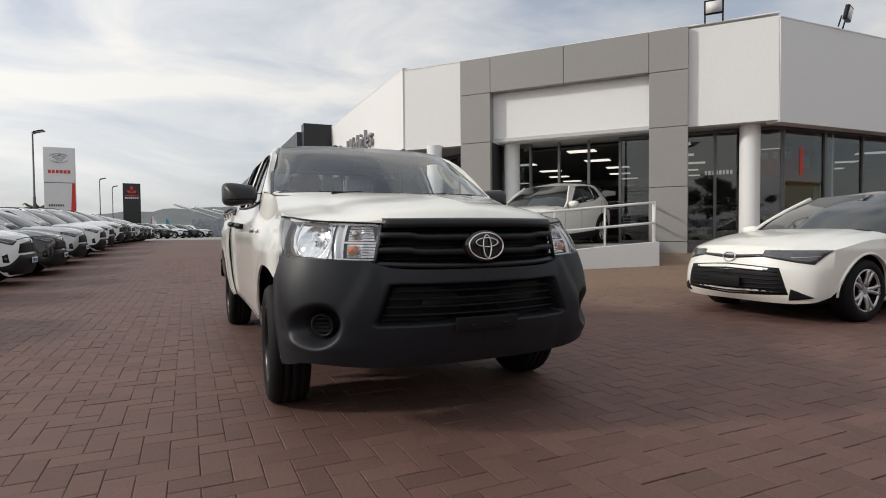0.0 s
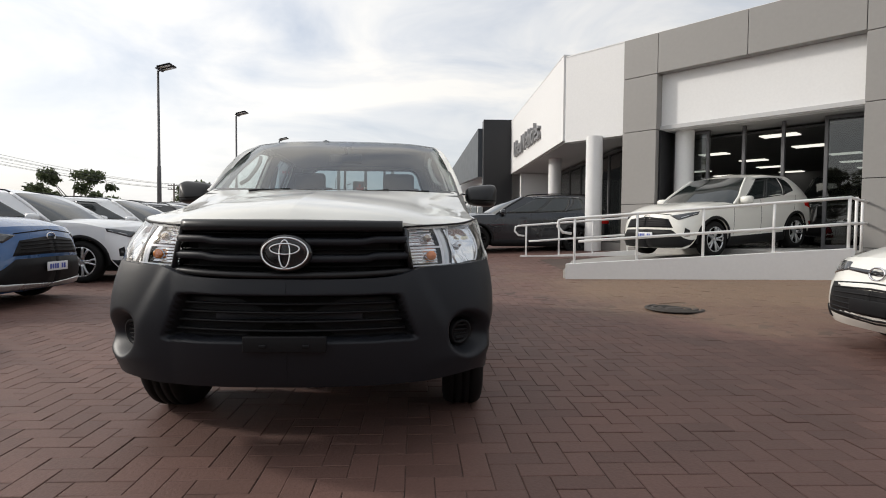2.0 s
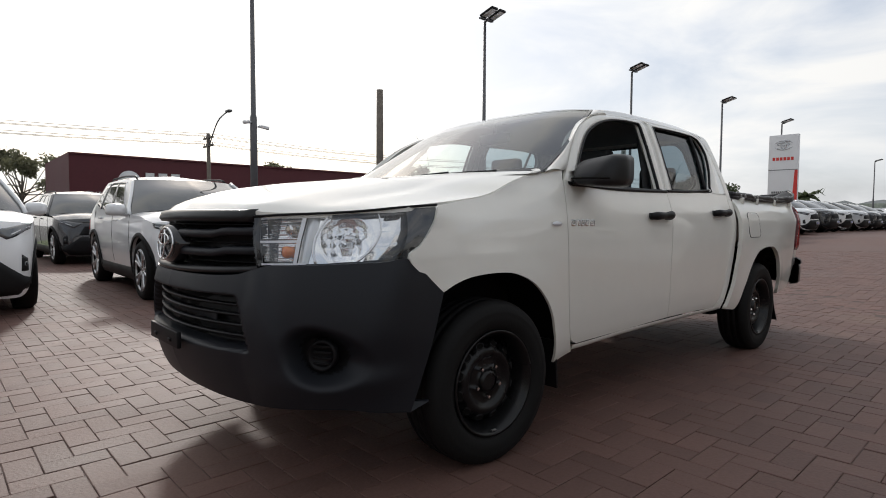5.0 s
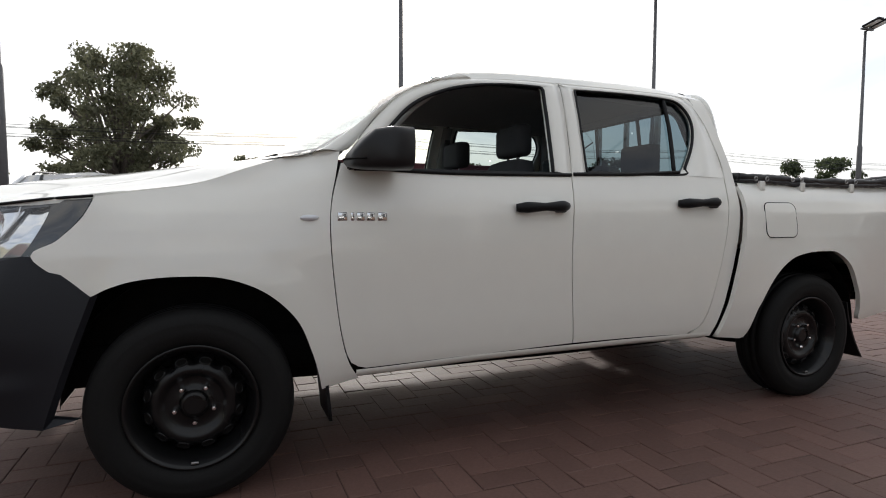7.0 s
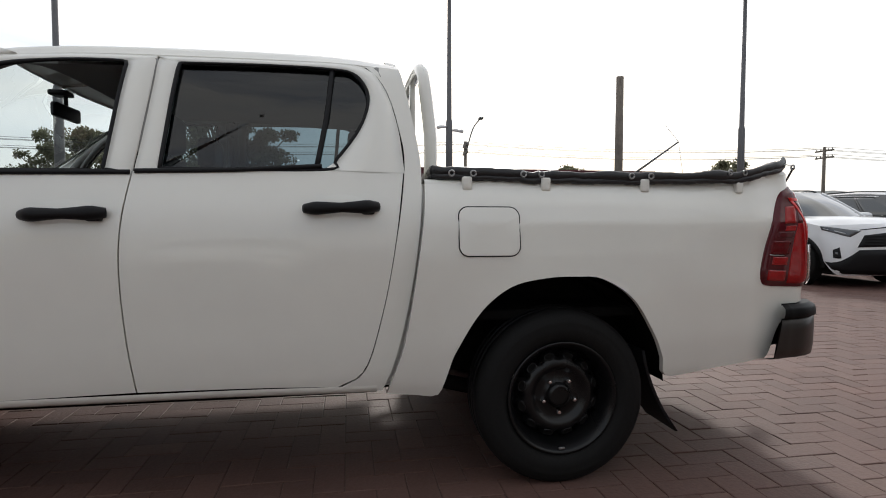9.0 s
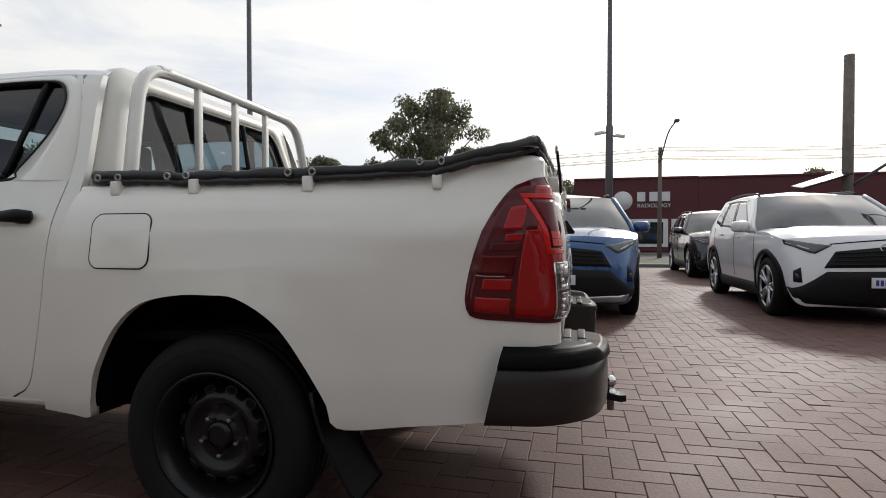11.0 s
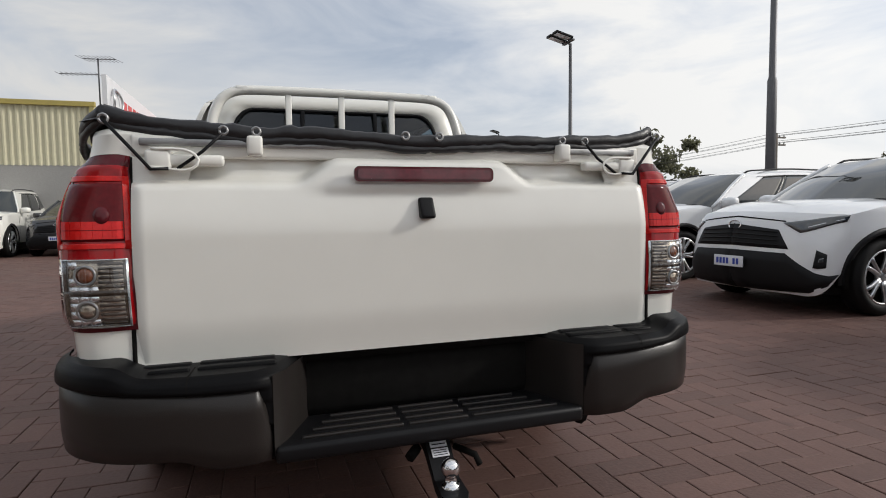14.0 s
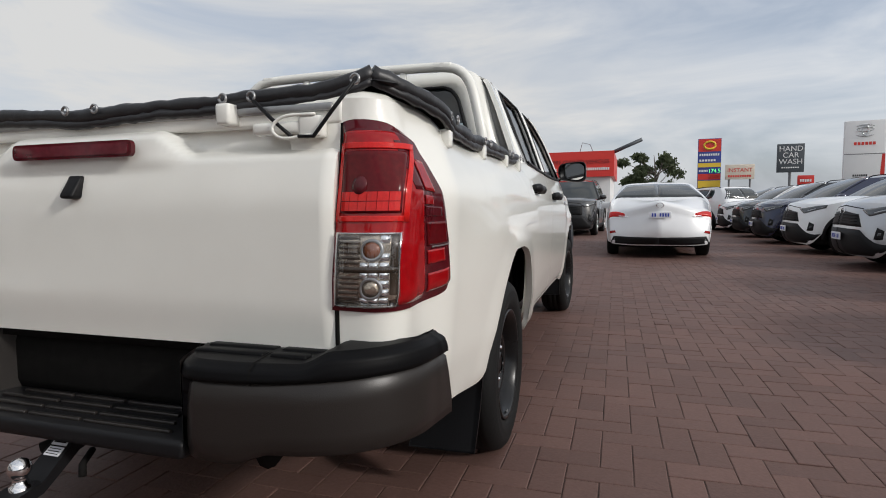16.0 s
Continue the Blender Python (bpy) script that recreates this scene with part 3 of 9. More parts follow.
def back_wall(p, dy=0.0):
    x, z = p[:, 0], p[:, 1]
    k = 1 - 0.19 * smoothstep(1.15, 1.70, z)
    return np.stack([x * k, 2.555 - 0.075 * smoothstep(1.15, 1.70, z) + dy, z], 1)


bm = bmesh.new()
grid(bm, np.stack([back_wall(outer, -0.04), back_wall(outer), back_wall(inner * 0.6 + outer * 0.4, 0.012), back_wall(inner, 0.004), back_wall(inner, -0.02)]), wrap=True)
back = part("cab_back", bm, M_WHITE, truck)
bm = bmesh.new()
mid = inner.mean(0)
grid(bm, np.stack([back_wall(inner * k + mid * (1 - k), -0.006) for k in (1.0, 0.5, 0.03)]), wrap=True)
rear_window = part("rear_window", bm, M_TINT, back, "grey-tinted rear glass")
bm = bmesh.new()
tube(bm, np.vstack([back_wall(inner, 0.002), back_wall(inner, 0.002)[:1]]), 0.011, 6)
for x in (-0.21, 0.21):
    tube(bm, [(x, 2.543, 1.225), (x * 0.94, 2.50, 1.585)], 0.012, 6)
part("window_rubber", bm, M_BLACK, rear_window)

# headboard rack behind the cab
bm = bmesh.new()
pts = [(0.70, 2.60, 1.17), (0.685, 2.595, 1.33), (0.655, 2.578, 1.48), (0.63, 2.565, 1.58), (0.585, 2.557, 1.655), (0.50, 2.552, 1.690), (0.3, 2.55, 1.698),
       (0, 2.55, 1.700)]
pts = [(x, y + 0.010 + 0.055 * (z - 1.17), 1.17 + (z - 1.17) * 0.955) for x, y, z in pts]
pts += [(-x, y, z) for x, y, z in pts[-2::-1]]
tube(bm, pts, 0.026, 8, smooth_n=70)
rack = part("headboard", bm, M_WHITE, truck, "white tubular headboard")
for x in (-0.275, 0.0, 0.275):
    bm = bmesh.new()
    box(bm, (x - 0.016, 2.575, 1.17), (x + 0.016, 2.600, 1.672), 0.005)
    part("upright_bar", bm, M_WHITE, rack)
for x in (-0.485, 0.485):
    bm = bmesh.new()
    box(bm, (x - 0.05, 2.58, 1.655), (x + 0.05, 2.615, 1.690), 0.014)
    disc(bm, (x, 2.617, 1.673), 0.012, "y")
    part("bracket", bm, M_WHITE, rack)

# tub
TOP_TUB = [(2.565, 1.140), (2.9, 1.142), (3.4, 1.143), (3.72, 1.146), (3.88, 1.165), (4.02, 1.192), (4.2, 1.203), (4.405, 1.205)]
ARCH_R = [(2.425, 0.383), (2.52, 0.372), (2.612, 0.368), (2.64, 0.46), (2.685, 0.56), (2.765, 0.685), (2.87, 0.768), (3.0, 0.798), (3.12, 0.802), (3.22, 0.792),
          (3.345, 0.715), (3.44, 0.58), (3.49, 0.48), (3.525, 0.398), (3.75, 0.416), (4.00, 0.438), (4.07, 0.446), (4.105, 0.56), (4.14, 0.600), (4.22, 0.606), (4.436, 0.610)]
tub_l, tub_r = side_panel("tub_side", ARCH_R, TOP_TUB, [(2.425, 0.383), (2.482, 0.55), (2.518, 0.75), (2.553, 1.0), (2.565, 1.140)],
                          [(4.436, 0.610), (4.438, 0.8), (4.432, 1.0), (4.405, 1.13), (4.405, 1.205)], 96, 30, place=tub_skin)
bm = bmesh.new()
edge = tub_skin(spline(TOP_TUB, 60))
run = np.gradient(edge, axis=0)
inn = np.stack([-run[:, 1], run[:, 0], 0 * run[:, 0]], 1)
inn /= np.linalg.norm(inn, axis=1)[:, None]
rail = [edge, edge + np.array([0, 0, 0.012]) + inn * 0.006, edge + np.array([0, 0, 0.018]) + inn * 0.02, edge + np.array([0, 0, 0.018]) + inn * 0.065, edge + inn * 0.075 - np.array([0, 0, 0.3])]
grid(bm, np.stack(rail))
sided("tub_rail", bm, M_WHITE, (tub_l, tub_r))
bm = bmesh.new()
box(bm, (-0.80, 2.60, 0.62), (0.80, 4.18, 0.66), 0.01)
box(bm, (-0.80, 2.58, 0.62), (0.80, 2.62, 1.14), 0.01)
part("tub_floor", bm, M_UNDER, truck)

# fuel flap: an outline groove and its lid
q = rounded(2.790, 0.968, 0.112, 0.088, 0.035, 8)
bm = bmesh.new()
g = on_side(q)
grid(bm, np.stack([on_side(q) + np.array([-0.01, 0, 0]), on_side(q) + np.array([0.0025, 0, 0])] + [on_side(q * f + q.mean(0) * (1 - f)) + np.array([0.0035, 0, 0]) for f in (0.97, 0.9, 0.75, 0.6, 0.45, 0.3, 0.15, 0.02)]), wrap=True, flip=False)
part("fuel_flap", bm, M_WHITE, tub_l)
bm = bmesh.new()
tube(bm, np.vstack([g, g[:1]]) + np.array([0.0015, 0, 0]), 0.0026, 5)
part("flap_gap", bm, M_BLACK, tub_l)

# dark gaps behind the shut lines
for line, half in (([(0.565, 0.42), (0.536, 0.56), (0.509, 0.77), (0.499, 0.94), (0.509, 1.05), (0.552, 1.19)], 0.008),
                   ([(1.582, 0.43), (1.560, 0.62), (1.549, 0.80), (1.552, 0.95), (1.577, 1.17), (1.600, 1.4), (1.616, 1.63)], 0.010),
                   ([(2.255, 0.410), (2.350, 0.475), (2.412, 0.67), (2.456, 0.9), (2.496, 1.20), (2.479, 1.36), (2.434, 1.52), (2.36, 1.622)], 0.010)):
    bm = bmesh.new()
    g = on_side(spline(line, 30))
    grid(bm, np.stack([g + np.array([-0.014, -half, 0]), g + np.array([-0.014, half, 0])]))
    sided("shut_line", bm, M_UNDER, (truck, truck))
bm = bmesh.new()
g = on_side(spline([(2.415, 0.40), (2.465, 0.52), (2.510, 0.73), (2.546, 0.97), (2.560, 1.14)], 20))
grid(bm, np.stack([g + np.array([-0.022, -0.02, 0]), g + np.array([-0.022, 0.02, 0])]))
sided("tub_gap", bm, M_WHITE, (truck, truck))

# tailgate: pressed face with a raised housing for the stop lamp
nx, nz = 90, 60
X, Z = np.meshgrid(np.linspace(-0.748, 0.748, nx), np.linspace(0.640, 1.185, nz))
Y = 4.262 - 0.045 * smoothstep(0.95, 1.20, Z) - 0.014 * smoothstep(0.76, 0.62, Z)
hump = smoothstep(0.36, 0.235, np.abs(X))
step = 1.083 + 0.066 * hump
Y = Y - 0.042 * smoothstep(step - 0.006, step + 0.024, Z) + 0.010 * hump * smoothstep(1.05, 1.085, Z) * smoothstep(step + 0.01, step - 0.01, Z)
Y = Y - 0.012 * smoothstep(0.735, 0.750, np.abs(X))
bm = bmesh.new()
grid(bm, np.stack([X, Y, Z], -1), flip=True)
flange(bm, (0, -0.03, 0))
tailgate = part("tailgate", bm, M_WHITE, truck)
bm = bmesh.new()
box(bm, (-0.75, 4.12, 1.150), (0.75, 4.205, 1.205), 0.008)
part("tailgate_cap", bm, M_WHITE, tailgate)
bm = bmesh.new()
box(bm, (-0.73, 4.19, 1.178), (0.73, 4.214, 1.196), 0.004)
part("cover_rail", bm, M_SATIN, tailgate, "dull aluminium cover rail")
bm = bmesh.new()
for x in (-0.7525, 0.7525):
    z = np.linspace(0.615, 1.15, 16)
    y = 4.2525 - 0.05 * smoothstep(0.8, 1.2, z)
    rows = [np.stack([x + o + 0 * z, y + b, z], 1) for o, b in ((-0.005, -0.05), (-0.005, 0), (0.005, 0), (0.005, -0.05))]
    grid(bm, np.stack(rows))
box(bm, (-0.75, 4.15, 0.615), (0.75, 4.225, 0.643))
part("gate_gap", bm, M_UNDER, tailgate)
bm = bmesh.new()
outline(bm, rounded(0, 1.110, 0.203, 0.020, 0.014, 5), lambda a, b, d: (a, 4.256 + d - 0.03 * (b - 1.11), b), 0.012)
part("stop_lamp", grow(bm), M_DEEPRED, tailgate, "dark red high stop lamp", False)
bm = bmesh.new()
outline(bm, rounded(0, 1.110, 0.194, 0.0135, 0.009, 4), lambda a, b, d: (a, 4.258 + d - 0.03 * (b - 1.11), b), 0.0125)
part("stop_lamp_lens", grow(bm), mat("crimson_lens", (0.105, 0.008, 0.016), 0.18, var=0.4, grain=45, coat=0.6), tailgate, "", False)
bm = bmesh.new()
box(bm, (-0.021, 4.235, 0.990), (0.021, 4.288, 1.048), 0.009, seg=3)
for v in bm.verts:
    k = smoothstep(1.005, 1.046, v.co.z)
    v.co.y -= 0.030 * float(k) * max(0.0, (v.co.y - 4.25) / 0.04)
part("reversing_camera", bm, M_BLACK, tailgate, "black reversing camera")
bm = bmesh.new()
box(bm, (-0.035, 4.18, 1.157), (0.035, 4.20, 1.163), 0.002)
box(bm, (-0.008, 4.18, 1.16), (0.008, 4.195, 1.182), 0.003)
part("nozzle", bm, M_BLACK, tailgate)
for s in (-1, 1):
    bm = bmesh.new()
    box(bm, (0.53, 4.205, 1.128), (0.665, 4.235, 1.156), 0.009)
    box(bm, (0.655, 4.205, 1.118), (0.715, 4.238, 1.166), 0.008)
    ob_bm = bm if s > 0 else mirrored(bm)
    latch = part("tailgate_latch", ob_bm, M_WHITE, tailgate)
    bm = bmesh.new()
    tube(bm, [(0.71, 4.236, 1.125), (0.62, 4.243, 1.117), (0.59, 4.243, 1.14), (0.62, 4.24, 1.165), (0.70, 4.236, 1.168)], 0.004, 6, smooth_n=20)
    part("bail_wire", bm if s > 0 else mirrored(bm), M_WHITE, latch)

# tail lamps, each a lens shell with its cells
def lamp_edge(z):
    """Where the lamp's upright inner edge lies on the tub's skin."""
    z = np.asarray(z, float)
    return 4.175 - 0.05 * smoothstep(0.8, 1.2, z) + 0.118 + half_width(4.1, z) - 0.075 - (0.741 + 0.014 * (z - 0.74) / 0.4)


LAMP_L = [(3.974, 0.775), (3.971, 0.815), (3.990, 0.90), (4.030, 1.00), (4.082, 1.085), (4.124, 1.128)]
LAMP_R = [(float(lamp_edge(z)), z) for z in (0.738, 0.80, 0.90, 1.0, 1.08, 1.152)]
LAMP_B = [(3.974, 0.775), (3.996, 0.752), (4.08, 0.742), (4.25, 0.737), LAMP_R[0]]
LAMP_T = [(4.124, 1.128), (4.178, 1.150), (4.24, 1.156), LAMP_R[-1]]
LAMP = coons(LAMP_B, LAMP_T, LAMP_L, LAMP_R, 60, 40)


def lamp_swell(u, v):
    """How far the lens stands off the body at fractions of its width and height."""
    e = np.minimum(np.minimum(u, 1 - u), np.minimum(v, 1 - v))
    return 0.004 + 0.012 * smoothstep(0, 0.09, e)


def lamp_piece(u0, u1, v0, v1, proud, nu=14, nv=10):
    """Part of the lamp's shell between fractions of its width and height, proud of the lens."""
    bm = bmesh.new()
    us, vs = np.linspace(u0, u1, nu), np.linspace(v0, v1, nv)
    rows = np.linspace(0, 1, 40)
    cols = [np.stack([[np.interp(v, rows, LAMP[:, j, k]) for j in range(60)] for v in vs]) for k in (0, 1)]
    a = np.stack([np.stack([np.interp(us, np.linspace(0, 1, 60), c[i]) for i in range(nv)]) for c in cols], -1)
    swell = lamp_swell(us[None] + 0 * vs[:, None], vs[:, None] + 0 * us[None])
    grid(bm, tub_skin(a, swell + proud))
    flange(bm, (-0.003, -0.003, 0), False)
    return bm


bm = bmesh.new()
grid(bm, tub_skin(LAMP, lamp_swell(np.linspace(0, 1, 60)[None] + np.zeros((40, 1)), np.linspace(0, 1, 40)[:, None] + np.zeros((1, 60)))))
flange(bm, (-0.02, -0.02, 0))
lamp_l, lamp_r = sided("tail_lamp", bm, M_DEEPRED, (tub_l, tub_r), "red tail lamp with a clear reversing window")
LEAD = spline(LAMP_L, 60)


def on_lamp(d, z, proud):
    """Places on the lens, d metres from its inner edge and z metres up, proud of its swell."""
    d, z = 0.88 * np.asarray(d, float), np.asarray(z, float)
    s = lamp_edge(z) - d
    front = np.interp(z, LEAD[:, 1], LEAD[:, 0])
    u, v = (s - front) / (lamp_edge(z) - front), (z - 0.738) / 0.415
    return tub_skin(np.stack([s, z], -1), lamp_swell(np.clip(u, 0, 1), np.clip(v, 0, 1)) + proud)


def lamp_rect(d0, d1, z0, z1, proud, nu=12, nv=8):
    """An upright cell of the lamp."""
    bm = bmesh.new()
    d, z = np.meshgrid(np.linspace(d1, d0, nu), np.linspace(z0, z1, nv))
    grid(bm, on_lamp(d, z, proud))
    flange(bm, (-0.003, -0.003, 0), False)
    return bm


def lamp_round(d, z, r0, r1, proud):
    """A round bulb or the ring about it."""
    bm = bmesh.new()
    a = np.linspace(0, 2 * math.pi, 20, endpoint=False)
    rows = []
    for r, up in ((r1, proud - 0.004), (r1, proud), ((r0 + r1) / 2, proud + 0.002), (r0, proud + (0.0025 if r0 < 0.002 else 0.0))):
        rows.append(on_lamp(d - r * np.cos(a), z + r * np.sin(a), up))
    grid(bm, np.stack(rows), wrap=True)
    return grow(bm)


# bright field with dark cells in it, and slanted facets in the smoked leading end
sided("red_field", lamp_piece(0.40, 0.985, 0.03, 0.93, 0.0012, 40, 36), M_RED, (lamp_l, lamp_r))
for c in ((0.40, 0.47, 0.60, 0.88), (0.13, 0.38, 0.462, 0.515), (0.08, 0.36, 0.30, 0.43)):
    sided("dark_facet", lamp_piece(*c, 0.0022, 10, 10), M_MIDRED if c[0] < 0.12 else M_DEEPRED, (lamp_l, lamp_r))
for c in ((0.20, 0.37, 0.60, 0.78), (0.24, 0.38, 0.525, 0.575), (0.14, 0.36, 0.20, 0.275), (0.10, 0.36, 0.05, 0.15)):
    sided("red_facet", lamp_piece(*c, 0.0022, 10, 8), M_RED, (lamp_l, lamp_r))
for c in ((0.08, 0.30, 0.287, 0.295),):
    sided("bright_reflector", lamp_piece(*c, 0.0032, 8, 4), M_SATIN, (lamp_l, lamp_r))
sided("stop_cell", lamp_rect(0.018, 0.167, 0.950, 1.085, 0.0040, 16, 14), M_MIDRED, (lamp_l, lamp_r), "dark gridded stop lamp cell")
for j in range(6):
    for i in range(6):
        if j < 2:
            sided("prism_cell", lamp_rect(0.0225 + 0.0235 * i, 0.0448 + 0.0235 * i, 0.955 + j * 0.0212, 0.9745 + j * 0.0212, 0.0056, 3, 3), M_HOTRED, (lamp_l, lamp_r), "", False)
for c in ((0.0055, 0.0165, 0.93, 1.103), (0.0165, 0.185, 1.090, 1.103), (0.172, 0.185, 0.93, 1.090), (0.0165, 0.172, 0.932, 0.944)):
    sided("bright_reflector", lamp_rect(*c, 0.0046), M_HOTRED, (lamp_l, lamp_r))
sided("stop_bulb", lamp_round(0.070, 1.010, 0.0005, 0.020, 0.0065), M_DEEPRED, (lamp_l, lamp_r))
sided("clear_window", lamp_rect(0.016, 0.168, 0.750, 0.908, 0.0040), M_CELL, (lamp_l, lamp_r), "clear silver lower window")
for c in ((0.150, 0.166, 0.752, 0.906), (0.018, 0.024, 0.752, 0.906)):
    sided("dark_cell", lamp_rect(*c, 0.0054, 4, 6), M_SMOKEDCELL, (lamp_l, lamp_r))
for j in range(8):
    for i in range(3):
        z0, d0 = 0.7545 + j * 0.0190, 0.0885 + 0.0205 * i
        near = min(math.hypot(d0 + 0.009 - 0.112, z0 + 0.007 - zc) for zc in (0.872, 0.790))
        if near > 0.027 and not 0.822 < z0 + 0.007 < 0.836:
            sided("prism_cell", lamp_rect(d0, d0 + 0.0175, z0, z0 + 0.0155, 0.0066, 3, 3), M_REFLECT, (lamp_l, lamp_r))
for j in range(14):
    z0 = 0.756 + j * 0.0107
    if not 0.815 < z0 < 0.836:
        sided("prism_rib", lamp_rect(0.026, 0.084, z0, z0 + 0.006, 0.0062, 5, 3), M_SMOKEDCELL, (lamp_l, lamp_r))
sided("divider", lamp_rect(0.016, 0.168, 0.824, 0.836, 0.0070, 12, 3), M_SMOKEDCELL, (lamp_l, lamp_r))
for c in ((0.016, 0.168, 0.9065, 0.9085), (0.016, 0.168, 0.7495, 0.7515), (0.0150, 0.0170, 0.750, 0.908), (0.167, 0.169, 0.750, 0.908)):
    sided("window_rim", lamp_rect(*c, 0.0072, 12, 6), M_REFLECT, (lamp_l, lamp_r))
for z, m in ((0.872, M_BULB), (0.790, M_CELL)):
    sided("bulb", lamp_round(0.112, z, 0.0005, 0.017, 0.0065), m, (lamp_l, lamp_r))
    sided("bulb_ring", lamp_round(0.112, z, 0.018, 0.024, 0.0070), M_SATIN, (lamp_l, lamp_r))
sided("clear_cover", lamp_rect(0.014, 0.170, 0.748, 0.910, 0.0105, 12, 8), M_LENS, (lamp_l, lamp_r))

# rear step bumper: a black shell that turns into the middle well, and a satin face on each corner
PLAN = [(0.335, 4.185), (0.365, 4.255), (0.405, 4.345), (0.445, 4.388), (0.50, 4.402), (0.64, 4.396), (0.785, 4.364), (0.88, 4.300), (0.938, 4.212), (0.956, 4.12), (0.956, 4.03)]
plan = spline(PLAN, 64)
k = np.linspace(0, 1, 64)
low = 0.408 + 0.030 * smoothstep(0.55, 0.66, plan[:, 0])
high = 0.643 + 0.026 * smoothstep(0.72, 0.80, plan[:, 0]) * smoothstep(0.4, 0.6, k)
nrm = np.stack([np.gradient(plan[:, 1]), -np.gradient(plan[:, 0])], 1)
nrm /= -np.linalg.norm(nrm, axis=1)[:, None]
lean = 0.06 * smoothstep(0.88, 1.0, k)          # front edge slopes forward at the foot


def ring(f, inset):
    """A line round the bumper at a share of its height, set in by some metres."""
    q = plan - nrm * np.asarray(inset)[..., None]
    return np.stack([q[:, 0], q[:, 1] + lean * f, low + (high - low) * f], 1)


bm = bmesh.new()
inner_top = ring(1.0 + 0 * k, 0.032 + 0 * k)
back_top = inner_top.copy()
back_top[:, 1] = np.minimum(back_top[:, 1], 4.175)
back_top[:, 0] = np.minimum(back_top[:, 0], 0.93)
level = (0.602 + 0.012 * smoothstep(0.5, 0.9, plan[:, 0]) - low) / (high - low)
top_f = 0.10 + (level - 0.10) * np.sqrt(np.clip((k - 0.215) / 0.035, 0, 1))
fs = np.unique(np.concatenate([np.linspace(0.0, 0.1, 5), np.linspace(0.1, 0.84, 28), np.linspace(0.84, 1.0, 8)]))
rows = []
for f in fs:
    d = 0.07 * (1 - smoothstep(0.0, 0.09, f)) ** 2 + 0.005 * smoothstep(0.84, 0.95, f) + 0.022 * smoothstep(0.93, 1.0, f)
    d = d + 0.016 * smoothstep(top_f + 0.02, top_f - 0.012, f) * (k > 0.20)
    rows.append(ring(f + 0 * k, d))
rows += [inner_top, inner_top * 0.5 + back_top * 0.5 + np.array([0, 0, 0.004]), back_top + np.array([0, 0, -0.004])]
grid(bm, np.stack(rows), flip=True)
bump_l, bump_r = sided("rear_bumper", bm, M_PAD, (truck, truck), "black plastic step bumper")
bm = bmesh.new()
sel = np.linspace(0, 1, 64) > 0.215
rows = [ring(0.05 + (top_f - 0.05) * f, d + 0 * k)[sel] for f, d in ((0.0, 0.030), (0.04, 0.012), (0.3, 0.007), (0.7, 0.006), (0.95, 0.008), (1.0, 0.018))]
grid(bm, np.stack(rows), flip=True)
sided("bumper_face", bm, M_STEP, (bump_l, bump_r), "satin brown-black corner face")
bm = bmesh.new()
rows = [ring(f + 0 * k, -0.0015 + 0.0 * k)[np.linspace(0, 1, 64) < 0.225] for f in np.linspace(0.10, 0.95, 8)]
grid(bm, np.stack(rows), flip=True)
sided("well_side", bm, M_STEP, (bump_l, bump_r), "satin brown-black side of the step well")
bm = bmesh.new()
i = int(np.argmin(np.abs(plan[:, 0] - 0.62) + (k < 0.3)))
rows = [np.stack([q[i] * (1 - w) + q[i + 1] * w for w in (0.3, 0.6)]) for q in (ring(0.81 + 0 * k, 0.0015 + 0 * k), ring(0.90 + 0 * k, 0.001 + 0 * k), ring(0.96 + 0 * k, 0.008 + 0 * k), ring(1.0 + 0 * k, 0.024 + 0 * k) + np.array([0, 0, 0.001]), ring(1.0 + 0 * k, 0.10 + 0 * k) + np.array([0, 0, 0.0035]))]
grid(bm, np.stack(rows), flip=True)
sided("pad_joint", bm, M_UNDER, (bump_l, bump_r))
for j in range(3):
    for x0, x1 in ((0.42, 0.605), (0.622, 0.755 - j * 0.02)):
        y = 4.205 + j * 0.046
        bm = bmesh.new()
        box(bm, (x0, y, 0.632), (x1, y + 0.028, 0.6505), 0.006)
        sided("tread_rib", bm, M_PAD, (bump_l, bump_r))
bm = bmesh.new()
box(bm, (-0.43, 4.16, 0.414), (0.43, 4.386, 0.456), 0.012)
step = part("lower_step", bm, M_BLACK, bump_l)
for j in range(4):
    y = 4.212 + j * 0.043
    w = 0.28 + j * 0.028
    for x0, x1 in ((-w, -0.1), (-0.085, 0.085), (0.1, w)):
        bm = bmesh.new()
        box(bm, (x0, y, 0.454), (x1, y + 0.012, 0.463), 0.003)
        part("tread_rib", bm, M_STEP, step)
bm = bmesh.new()
box(bm, (-0.345, 4.155, 0.445), (0.345, 4.175, 0.672), 0.008)
box(bm, (-0.305, 4.170, 0.470), (0.305, 4.182, 0.664), 0.006)
box(bm, (-0.02, 4.175, 0.636), (0.02, 4.186, 0.648), 0.003)
part("plate_recess", bm, M_BLACK, bump_l, "empty black number plate recess")

